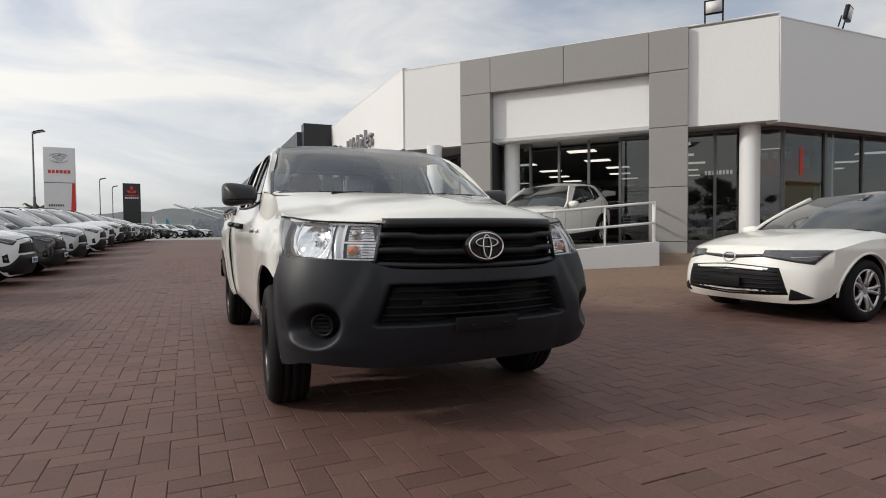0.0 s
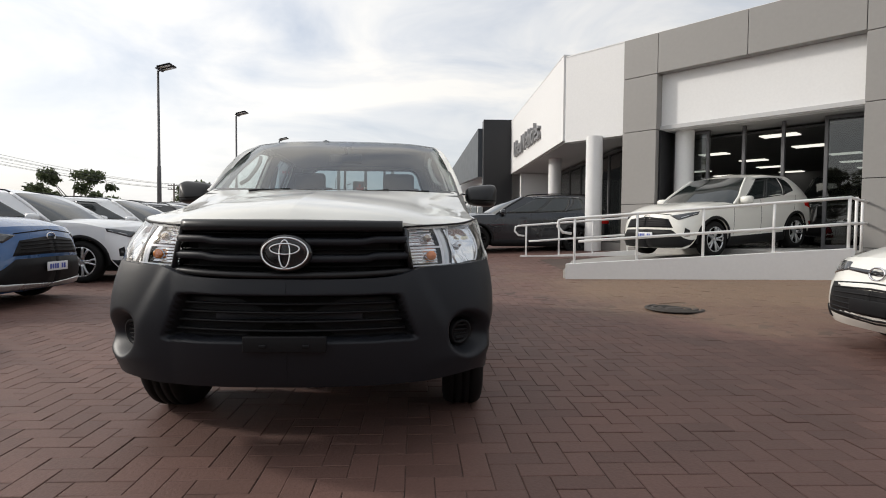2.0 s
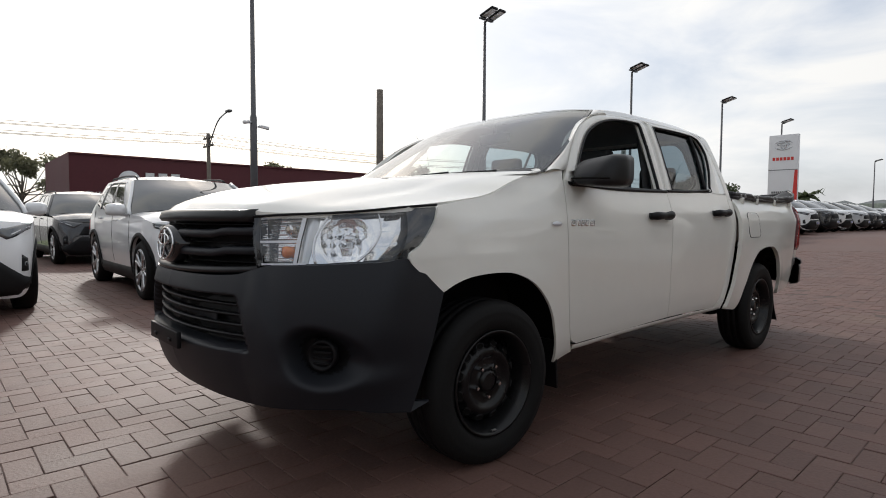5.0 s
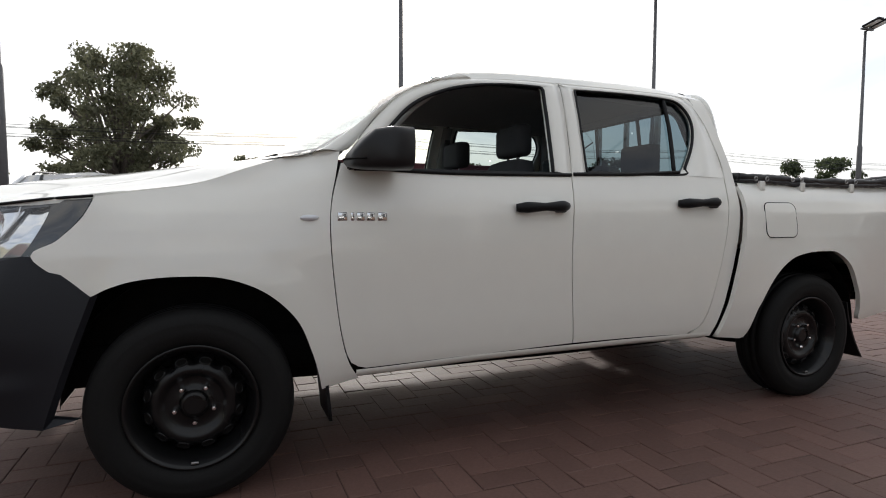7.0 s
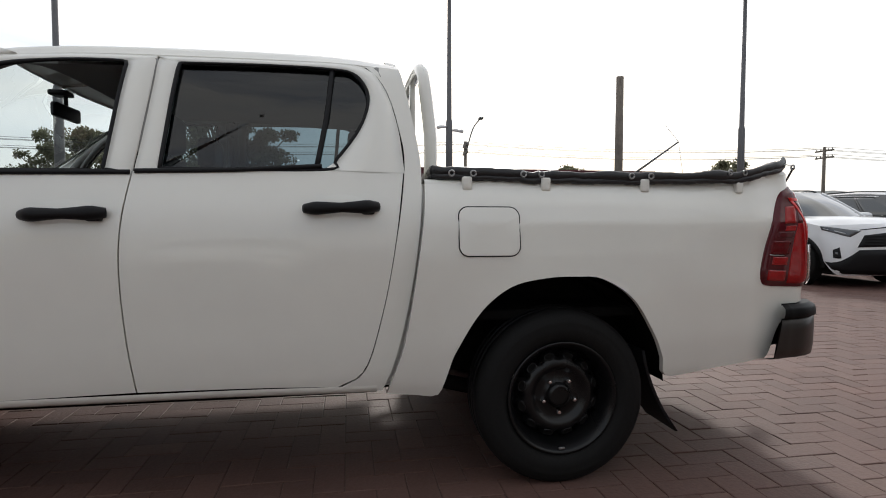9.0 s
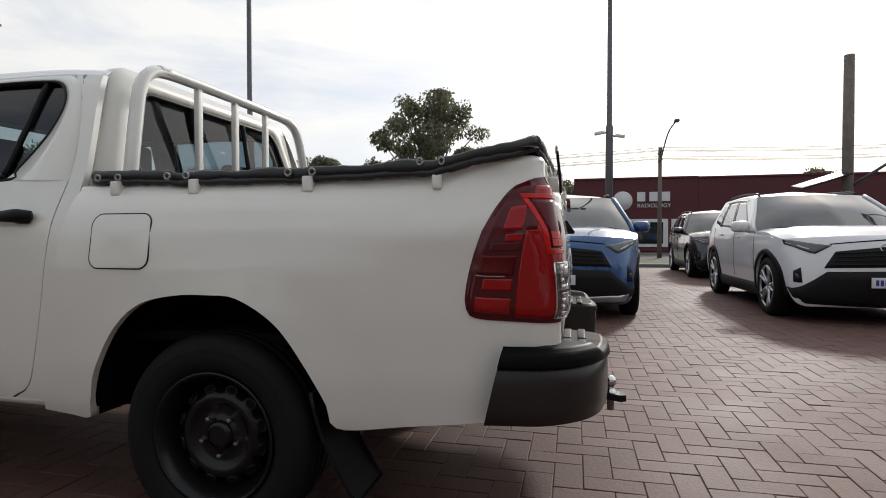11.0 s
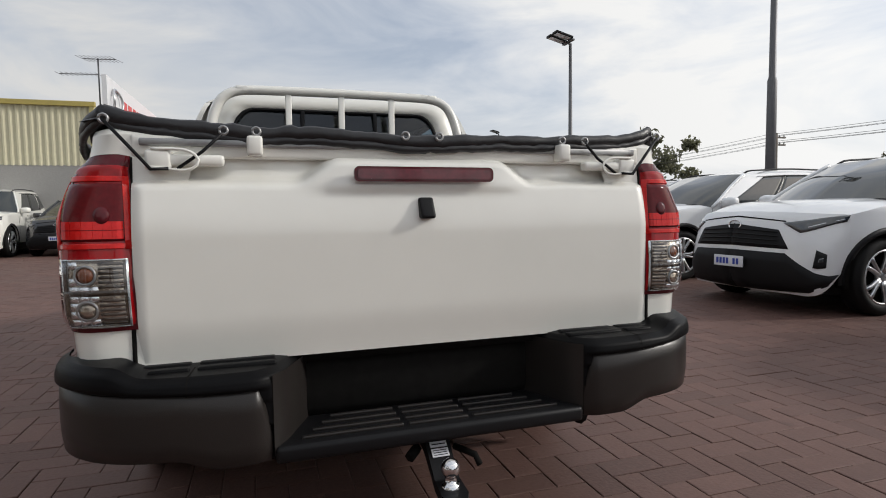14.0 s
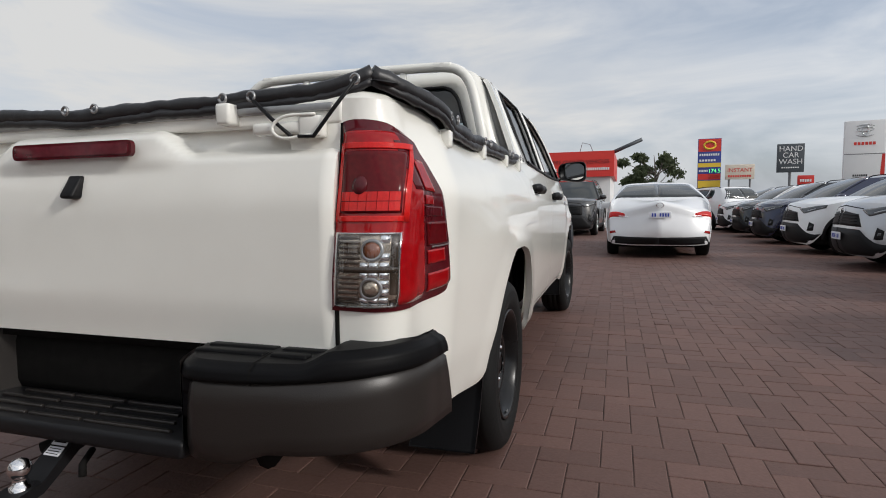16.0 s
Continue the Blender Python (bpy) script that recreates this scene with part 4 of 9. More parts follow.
# tow bar
bm = bmesh.new()
rows = []
for y, z, w, t in ((4.25, 0.402, 0.038, 0.022), (4.315, 0.385, 0.036, 0.020), (4.365, 0.345, 0.034, 0.017), (4.41, 0.312, 0.034, 0.014), (4.475, 0.303, 0.036, 0.014), (4.50, 0.303, 0.024, 0.013)):
    rows.append([(-w, y, z - t), (w, y, z - t), (w, y, z + t), (-w, y, z + t)])
vs = grid(bm, np.array(rows, float), wrap=True)
bm.faces.new(vs[0][::-1])
bm.faces.new(vs[-1])
tow = part("tow_tongue", grow(bm), M_BLACK, truck, "black tow tongue with chrome ball", False)
bm = bmesh.new()
prof = [(0.30, 0.0), (0.30, 0.024), (0.328, 0.024), (0.330, 0.017), (0.342, 0.015)] + [(0.367 + 0.025 * math.sin(a), 0.025 * math.cos(a)) for a in np.linspace(-0.95, math.pi / 2, 10)]
lathe(bm, prof, 20, "z", (0, 4.438, 0))
part("tow_ball", bm, M_CHROME, tow, "chrome tow ball")
bm = bmesh.new()
lathe(bm, [(0.245, 0.0), (0.245, 0.014), (0.29, 0.016), (0.292, 0.022), (0.30, 0.022)], 12, "z", (0, 4.438, 0))
part("ball_nut", bm, M_SATIN, tow)
for y, z, h in ((4.328, 0.3935, 0.018), (4.355, 0.3725, 0.012)):
    bm = bmesh.new()
    box(bm, (-0.024, -h, -0.0012), (0.024, h, 0.0012), m=pose(0, y, z, -36))
    part("label_plate", bm, M_PLATE, tow, "white rating label with dark bars", False)
    bm = bmesh.new()
    for j in range(3):
        box(bm, (-0.019, -h * 0.6 + j * h * 0.55, 0.001), (0.019, -h * 0.45 + j * h * 0.55, 0.002), m=pose(0, y, z, -36))
    part("label_bar", bm, M_BLACK, tow, "", False)
bm = bmesh.new()
tube(bm, [(-0.9 + 0.35, 4.05, 0.42), (-0.3, 4.15, 0.40), (0.3, 4.15, 0.40), (0.55, 4.05, 0.42)], 0.03, 8)
tube(bm, [(-0.06, 4.30, 0.36), (-0.10, 4.36, 0.355), (-0.11, 4.37, 0.33)], 0.009, 6)
tube(bm, [(0.05, 4.30, 0.37), (0.08, 4.33, 0.36)], 0.015, 6)
part("tow_frame", bm, M_UNDER, truck)

# soft tub cover: sagging sheet, rolled hem, eyelets, cord, hooks
bm = bmesh.new()
nx, ny = 40, 60
X, Y = np.meshgrid(np.linspace(-0.865, 0.865, nx), np.linspace(2.60, 4.185, ny))
base = np.interp(Y, [2.6, 3.7, 3.95, 4.19], [1.188, 1.183, 1.205, 1.226])
Zc = base + 0.006 * np.sin(9 * Y + 4 * X) * np.sin(7 * X) - 0.02 * (1 - (X / 0.865) ** 2) * np.sin(math.pi * (Y - 2.6) / 1.6)
corner = np.exp(-((np.abs(X) - 0.80) / 0.07) ** 2 - ((Y - 4.13) / 0.06) ** 2)
Zc = Zc + 0.042 * corner
grid(bm, np.stack([X, Y, Zc], -1))
cover = part("tub_cover", bm, M_VINYL, truck, "black vinyl soft tub cover")


def hem(pts, seed, n=90):
    """A loose rolled edge of the cover."""
    rng = np.random.RandomState(seed)
    p = spline(pts, n)
    wob = np.convolve(rng.randn(n + 20), np.ones(9) / 9, "same")[10:-10]
    p[:, 2] += 0.010 * wob
    bm = bmesh.new()
    tube(bm, p, list(0.0105 + 0.003 * np.convolve(rng.randn(n), np.ones(5) / 5, "same")), 8, flat=1.6)
    q = p + np.array([0, 0, -0.020])
    tube(bm, q, list(0.008 + 0.003 * rng.rand(n)), 6, flat=1.3)
    return bm


for s in (1, -1):
    part("hem", hem([(s * 0.845, 2.60, 1.192), (s * 0.862, 2.66, 1.188), (s * 0.872, 3.0, 1.178), (s * 0.874, 3.5, 1.178), (s * 0.880, 3.78, 1.184), (s * 0.885, 3.95, 1.210), (s * 0.870, 4.10, 1.234), (s * 0.815, 4.175, 1.262)], 3 + s), M_VINYL, cover)
part("hem", hem([(0.815, 4.175, 1.258), (0.76, 4.19, 1.236), (0.62, 4.20, 1.223), (0.3, 4.212, 1.214), (0, 4.216, 1.210), (-0.3, 4.212, 1.214), (-0.62, 4.20, 1.222), (-0.76, 4.19, 1.240), (-0.815, 4.175, 1.262)], 9), M_VINYL, cover)
part("hem", hem([(0.845, 2.60, 1.188), (0.4, 2.60, 1.190), (-0.4, 2.60, 1.190), (-0.845, 2.60, 1.188)], 12), M_VINYL, cover)


def ring_at(c, axis, r=0.010):
    bm = bmesh.new()
    w = np.linspace(0, 2 * math.pi, 13)
    pts = [(c[0], c[1] + r * math.cos(a), c[2] + r * math.sin(a)) if axis == "x" else (c[0] + r * math.cos(a), c[1], c[2] + r * math.sin(a)) for a in w]
    tube(bm, pts, 0.0035, 6)
    return bm


for y in (2.66, 2.74, 2.93, 3.0, 3.36, 3.44, 3.80, 3.88):
    for s in (1, -1):
        part("eyelet", ring_at((s * 0.893, y, 1.178 + 0.02 * (y > 3.75)), "x"), M_SATIN, cover)
for x in (-0.80, -0.53, -0.45, -0.05, 0.05, 0.45, 0.53, 0.80):
    part("eyelet", ring_at((x, 4.234, 1.216 + 0.02 * (abs(x) > 0.7)), "y"), M_SATIN, cover)
for s in (1, -1):
    bm = bmesh.new()
    tube(bm, [(s * 0.80, 4.236, 1.232), (s * 0.745, 4.242, 1.17), (s * 0.70, 4.245, 1.118), (s * 0.66, 4.243, 1.12)], 0.0045, 6)
    tube(bm, [(s * 0.64, 4.240, 1.12), (s * 0.58, 4.230, 1.165), (s * 0.53, 4.234, 1.212)], 0.0045, 6)
    part("elastic_cord", bm, M_BLACK, cover)
    for y in (3.02, 3.42, 3.86, 2.72):
        bm = bmesh.new()
        box(bm, (0.855, y - 0.018, 1.118), (0.889, y + 0.018, 1.168), 0.007)
        part("rope_hook", bm if s > 0 else mirrored(bm), M_WHITE, tub_l if s > 0 else tub_r)
    bm = bmesh.new()
    box(bm, (0.435, 4.20, 1.155), (0.475, 4.245, 1.205), 0.008)
    part("rope_hook", bm if s > 0 else mirrored(bm), M_WHITE, tailgate)


# headlamps: dark housing, fluted bowl, park lamp over the indicator, smoked outer end, clear cover
HB = [(0.505, -0.905, 0.832), (0.64, -0.835, 0.838), (0.765, -0.705, 0.846), (0.832, -0.56, 0.852), (0.856, -0.455, 0.857)]
HT = [(0.470, -0.892, 1.000), (0.55, -0.815, 1.006), (0.70, -0.615, 1.018), (0.795, -0.41, 1.038), (0.838, -0.275, 1.047)]
HL = [(0.505, -0.905, 0.832), (0.485, -0.905, 0.92), (0.470, -0.892, 1.000)]
HR = [(0.856, -0.455, 0.857), (0.860, -0.385, 0.91), (0.853, -0.315, 0.98), (0.838, -0.275, 1.047)]
NH, MH = 61, 25
H = coons(HB, HT, HL, HR, NH, MH)
u, v = np.linspace(0, 1, NH)[None], np.linspace(0, 1, MH)[:, None]
out = np.stack([0.6 + 0.4 * u + 0 * v, -1 + 0.8 * u + 0 * v, 0 * u + 0 * v], -1)
H = H + out * (0.018 * np.sin(math.pi * u) * np.sin(math.pi * v))[..., None]
bm = bmesh.new()
grid(bm, H - out * 0.098)
flange(bm, (0.03, -0.06, 0), False)
head_l, head_r = sided("headlamp", bm, M_GLOSSBLACK, (truck, truck), "clear halogen headlamp with a round fluted chrome reflector")
cover_bm = bmesh.new()
grid(cover_bm, H)
sided("headlamp_cover", cover_bm, M_LENS, (head_l, head_r), "clear plastic cover")


def behind_cover(a, b, depth):
    """Places inside the lamp at fractions a of its width and b of its height, depth metres behind the cover."""
    a, b, depth = np.broadcast_arrays(np.asarray(a, float), np.asarray(b, float), np.asarray(depth, float))
    x, y = np.clip(a, 0, 1) * (NH - 1), np.clip(b, 0, 1) * (MH - 1)
    j, i = np.minimum(x.astype(int), NH - 2), np.minimum(y.astype(int), MH - 2)
    p, q = (x - j)[..., None], (y - i)[..., None]
    both = [(1 - p) * (1 - q) * M[i, j] + p * (1 - q) * M[i, j + 1] + (1 - p) * q * M[i + 1, j] + p * q * M[i + 1, j + 1] for M in (H, out)]
    return both[0] - both[1] * depth[..., None]


def lamp_field(u0, u1, v0, v1, depth, nu=20, nv=10, shear=0.0):
    """A surface inside the lamp; shear slants its ends as the lamp's own outer end slants."""
    bm = bmesh.new()
    b = np.linspace(v0, v1, nv)[:, None]
    a = np.linspace(u0, u1, nu)[None] - shear * b * np.linspace(1, 0 if u1 >= 1 else 1, nu)[None]
    grid(bm, behind_cover(a, b, depth(a, b)))
    return bm


BOWL = behind_cover(0.515, 0.5, 0.0)


def bowl_depth(a, b):
    """A deep round bowl with upright flutes, cut off by the lamp's top and bottom."""
    p = behind_cover(a, b, 0.0)
    run = np.hypot(p[..., 0] - BOWL[0], p[..., 1] - BOWL[1]) * np.sign(p[..., 0] - BOWL[0])
    rho = np.clip(np.hypot(run, p[..., 2] - BOWL[2]) / 0.104, 0, 1)
    flute = np.abs(np.sin(run / 0.0165 * math.pi / 2 + 1.2 * (p[..., 2] > BOWL[2])))
    return 0.018 + (1 - rho ** 2) * (0.062 + 0.0075 * flute + 0.004 * np.abs(np.sin((p[..., 2] - BOWL[2]) / 0.03 * math.pi)))


sided("main_reflector", lamp_field(0.345, 0.685, 0.02, 0.98, bowl_depth, 72, 40), M_REFLECT, (head_l, head_r), "round fluted chrome main reflector")
for sign in (-1, 1):
    bm = bmesh.new()
    b = np.linspace(0.03, 0.97, 22)
    tube(bm, behind_cover(0.515 + sign * (0.172 - 0.050 * (2 * b - 1) ** 2), b, 0.014), 0.0042, 6)
    sided("reflector_rim", bm, M_CHROME, (head_l, head_r))
bm = bmesh.new()
lathe(bm, [(0.030, 0.013), (0.0, 0.015), (-0.008, 0.012), (-0.011, 0.0)], 16, "y", tuple(behind_cover(0.515, 0.5, 0.055)))
sided("bulb_cap", bm, M_CHROME, (head_l, head_r))
# satin frame between the cells
for c in ((0.250, 0.272, 0.02, 0.98), (0.02, 0.26, 0.465, 0.515), (0.02, 0.33, 0.955, 0.99), (0.02, 0.33, 0.01, 0.045)):
    sided("cell_frame", lamp_field(*c, lambda a, b: 0.014 + 0 * a * b, 10, 6), M_PLATE, (head_l, head_r))
sided("inner_bezel", lamp_field(0.275, 0.345, 0.02, 0.98, lambda a, b: 0.016 + 0.30 * np.abs(a - 0.31) + 0 * b, 8, 12), M_ALLOY, (head_l, head_r))
sided("park_lamp", lamp_field(0.02, 0.245, 0.515, 0.955, lambda a, b: 0.034 + 0.006 * np.abs(np.sin(11 * math.pi * b)) + 0.010 * np.abs(np.sin(math.pi * (a - 0.02) / 0.1125)), 40, 40), M_REFLECT, (head_l, head_r), "ribbed chrome park lamp")
sided("indicator", lamp_field(0.02, 0.245, 0.045, 0.465, lambda a, b: 0.034 + 0.006 * np.abs(np.sin(13 * math.pi * b)) + 0.010 * np.abs(np.sin(math.pi * (a - 0.02) / 0.1125)), 40, 40), M_REFLECT, (head_l, head_r), "ribbed chrome indicator")
for b, m in ((0.72, M_CELL), (0.27, M_AMBER)):
    bm = bmesh.new()
    r = 0.014 if m is M_CELL else 0.021
    lathe(bm, [(0.03, r - 0.001), (0.0, r), (-0.008, r * 0.8), (-0.011, 0.0)], 14, "y", tuple(behind_cover(0.185, b, 0.026)))
    sided("bulb", bm, m, (head_l, head_r))
    bm = bmesh.new()
    lathe(bm, [(0.004, 0.021), (-0.004, 0.020), (-0.004, 0.015)], 18, "y", tuple(behind_cover(0.185, b, 0.030)))
    sided("bulb_ring", bm, M_CHROME, (head_l, head_r))
sided("outer_reflector", lamp_field(0.685, 0.905, 0.03, 0.90, lambda a, b: 0.024 + 0.10 * (a - 0.67) * (1 - b) + 0.008 * np.floor(b * 3) / 3 + 0.003 * np.abs(np.sin(28 * a)), 26, 24, 0.06), M_REFLECT, (head_l, head_r), "stepped chrome outer reflector")
sided("smoked_end", lamp_field(0.915, 1.0, 0.01, 0.985, lambda a, b: 0.007 + 0 * a * b, 12, 14, 0.11), M_GLOSSBLACK, (head_l, head_r), "smoked dark outer end")
sided("brow", lamp_field(0.40, 0.80, 0.90, 0.985, lambda a, b: 0.010 + 0 * a * b, 16, 4), M_GLOSSBLACK, (head_l, head_r))
bm = bmesh.new()
tube(bm, np.array(spline(HT, 20)) + np.array([0, 0, 0.005]), 0.005, 6)
sided("lamp_seal", bm, M_BLACK, (head_l, head_r))

# grille: back plate, cap, three bars, lower lip, emblem
def plan_y(x):
    """How far forward the grille stands at a distance from the middle."""
    x = np.abs(x)
    return -0.995 + 0.09 * (x / 0.49) ** 2 + 0.02 * (x / 0.49) ** 6


def swept(x1, prof, n=36, top=None):
    """A bar with the section prof of (depth, z), along the grille's plan."""
    bm = bmesh.new()
    rows = []
    for x in np.linspace(-x1, x1, n):
        k = abs(x) / x1
        rows.append([(x, plan_y(x) + d, z + (top(k) if top else 0)) for d, z in prof])
    vs = grid(bm, np.array(rows), wrap=True)
    bm.faces.new(vs[0])
    bm.faces.new(vs[-1][::-1])
    return grow(bm)


bm = bmesh.new()
rows = [[(x, plan_y(x) + 0.07, z) for x in np.linspace(-0.49, 0.49, 20)] for z in (0.79, 0.9, 1.01)]
grid(bm, np.array(rows))
flange(bm, (0, -0.03, 0), False)
grille = part("grille", bm, M_BLACK, truck, "satin black slatted grille with oval badge")
part("grille_cap", swept(0.462, [(0.0, 0.985), (-0.010, 0.998), (-0.004, 1.020), (0.014, 1.030), (0.05, 1.033), (0.06, 1.0), (0.03, 0.982)]), M_GRILLE, grille)
for z, x1 in ((0.941, 0.480), (0.872, 0.490)):
    part("slat", swept(x1, [(0.004, z - 0.016), (-0.008, z - 0.010), (-0.010, z + 0.008), (0.004, z + 0.015), (0.045, z + 0.018), (0.05, z - 0.012)], top=lambda k: 0.010 * float(smoothstep(0.62, 0.74, k))), M_BUMPER, grille)
for z in (0.975, 0.908, 0.838):
    part("fine_slat", swept(0.47, [(0.040, z - 0.003), (0.036, z), (0.040, z + 0.003), (0.06, z)]), M_BLACK, grille)
part("grille_lip", swept(0.498, [(-0.012, 0.795), (-0.018, 0.806), (-0.008, 0.818), (0.04, 0.822), (0.05, 0.79)], top=lambda k: 0.012 * k ** 3), M_GRILLE, grille)
for s in (-1, 1):
    bm = bmesh.new()
    tube(bm, [(s * 0.50, -0.885, 0.825), (s * 0.482, -0.885, 0.92), (s * 0.467, -0.87, 1.005)], 0.012, 6)
    part("grille_edge", bm, M_GRILLE, grille)


def oval_ring(cx, cy, cz, rx, rz, r, n=40, tilt=0.12):
    bm = bmesh.new()
    tube(bm, [(cx + rx * math.cos(a), cy + tilt * rz * math.sin(a) + 0.25 * (rx * math.cos(a)) ** 2, cz + rz * math.sin(a)) for a in np.linspace(0, 2 * math.pi, n, endpoint=False)], r, 8, closed=True, flat=1.0)
    return bm


bm = bmesh.new()
lathe(bm, [(0.03, 0.108), (-0.012, 0.106), (-0.026, 0.098), (-0.028, 0.07), (-0.031, 0.0)], 32, "y")
bmesh.ops.scale(bm, vec=(1, 1, 0.72), verts=bm.verts[:])
bmesh.ops.translate(bm, vec=(0, -0.995, 0.897), verts=bm.verts[:])
badge = part("badge", bm, M_GLOSSBLACK, grille, "black oval badge with chrome rings")
part("badge_ring", oval_ring(0, -1.030, 0.897, 0.091, 0.062, 0.0045), M_CHROME, badge)
part("badge_ring", oval_ring(0, -1.034, 0.914, 0.058, 0.021, 0.0036), M_CHROME, badge)
part("badge_ring", oval_ring(0, -1.036, 0.895, 0.021, 0.054, 0.0036), M_CHROME, badge)

# front bumper
BT = [(0, -0.985, 0.790), (0.25, -0.972, 0.790), (0.42, -0.935, 0.797), (0.50, -0.905, 0.818), (0.56, -0.880, 0.834), (0.66, -0.82, 0.838), (0.77, -0.70, 0.846), (0.835, -0.56, 0.851), (0.862, -0.45, 0.853), (0.885, -0.285, 0.73)]
BB = [(0, -0.935, 0.335), (0.3, -0.928, 0.335), (0.5, -0.905, 0.338), (0.62, -0.865, 0.346), (0.73, -0.79, 0.355), (0.80, -0.695, 0.352), (0.845, -0.58, 0.330), (0.872, -0.45, 0.312)]
nu, nv = 110, 72
top, bot = spline(BT, nu), spline(BB, nu)
f = np.linspace(0, 1, nv)[:, None]
G = bot[None] * (1 - f[..., None]) + top[None] * f[..., None]
uu = np.linspace(0, 1, nu)[None]
n2 = np.stack([np.gradient(bot[:, 1] + top[:, 1]), -np.gradient(bot[:, 0] + top[:, 0])], 1)
n2 /= np.linalg.norm(n2, axis=1)[:, None]
xx, zz = np.abs(G[..., 0]), G[..., 2]
bulge = 0.062 * np.sin(math.pi * np.clip(f * 0.93 + 0.02, 0, 1)) ** 0.75 * (1 - 0.75 * smoothstep(0.72, 1.0, uu))
bulge = bulge + 0.010 * np.exp(-((zz - 0.440) / 0.045) ** 2) * smoothstep(0.42, 0.58, uu) * smoothstep(1.0, 0.80, uu)
# the upper outer wings lie back behind the diagonal ribs
rib = 0.50 + 0.42 * (0.82 - zz)
wing = smoothstep(rib - 0.01, rib + 0.06, xx) * smoothstep(0.44, 0.52, zz)
bulge = bulge - 0.014 * wing * smoothstep(1.0, 0.8, uu)
# lower intake
half = 0.435 + (0.72 - zz) * 0.36
intake = smoothstep(half + 0.012, half - 0.012, xx) * smoothstep(0.532, 0.548, zz) * smoothstep(0.727, 0.711, zz)
# lamp pocket
pocket = smoothstep(1.30, 0.55, np.hypot(np.abs(xx - 0.722 - 0.34 * (0.54 - zz)) / 0.080, np.abs(zz - 0.538 - 0.18 * (xx - 0.75)) / 0.092))
bulge = bulge - 0.090 * intake - 0.095 * pocket
G[..., 0] += n2[None, :, 0] * bulge
G[..., 1] += n2[None, :, 1] * bulge
bm = bmesh.new()
grid(bm, G)
inside = ((intake > 0.6) | (pocket > 0.70))
for k, fc in enumerate(bm.faces):
    fc.material_index = int(inside[k // (nu - 1), k % (nu - 1)])
rim = bot + np.array([0, 0.10, 0.02])
grid(bm, np.stack([rim, bot]))
flange(bm, (-0.02, 0.02, 0))
front_bumper = part("front_bumper", both_sides(bm), (M_BUMPER, M_BLACK), truck, "dark grey moulded plastic bumper")
for z in (0.578, 0.615, 0.652, 0.688):
    bm = bmesh.new()
    w = 0.435 + (0.72 - z) * 0.36 - 0.01
    rows = []
    for x in np.linspace(-w, w, 24):
        y = -0.985 + 0.07 * (abs(x) / 0.5) ** 2
        rows.append([(x, y, z - 0.005), (x, y - 0.004, z), (x, y, z + 0.005), (x, y + 0.03, z + 0.003), (x, y + 0.03, z - 0.003)])
    grid(bm, np.array(rows), wrap=True)
    part("intake_slat", grow(bm), M_BLACK, front_bumper)
bm = bmesh.new()
box(bm, (-0.30, -0.952, 0.618), (0.30, -0.942, 0.650), 0.004)
for x in (-0.22, -0.14, -0.05, 0.06, 0.16, 0.22):
    disc(bm, (x, -0.954, 0.634), 0.006, "y")
part("intake_crossbar", bm, M_BUMPER, front_bumper, "dark drilled crossbar behind the intake")
bm = bmesh.new()
rows = [[(x, -0.935 + 0.07 * (abs(x) / 0.5) ** 2, z) for x in np.linspace(-0.47, 0.47, 16)] for z in (0.53, 0.73)]
grid(bm, np.array(rows))
part("intake_back", bm, M_UNDER, front_bumper)
bm = bmesh.new()
box(bm, (-0.165, -1.048, 0.502), (0.165, -1.030, 0.566), 0.004)
for x in (-0.085, 0.085):
    box(bm, (x - 0.014, -1.052, 0.520), (x + 0.014, -1.046, 0.534), 0.004)
part("plate_holder", bm, M_BLACK, front_bumper, "empty black number plate holder")
bm = bmesh.new()
lathe(bm, [(0.02, 0.058), (-0.012, 0.056), (-0.014, 0.046), (0.004, 0.042), (0.006, 0.0)], 24, "y")
for k in range(4):
    box(bm, (-0.038 + 0.004 * abs(k - 1.5), -0.006, -0.03 + 0.02 * k - 0.004), (0.038 - 0.004 * abs(k - 1.5), 0.004, -0.03 + 0.02 * k + 0.004), 0.002)
bmesh.ops.transform(bm, matrix=pose(0.712, -0.752, 0.532, 0, 0, 36), verts=bm.verts[:])
sided("fog_blank", bm, M_BLACK, (front_bumper, front_bumper), "round ribbed fog lamp blank")

# mirrors
def moved(bm, by):
    bmesh.ops.translate(bm, vec=by, verts=bm.verts[:])
    return bm


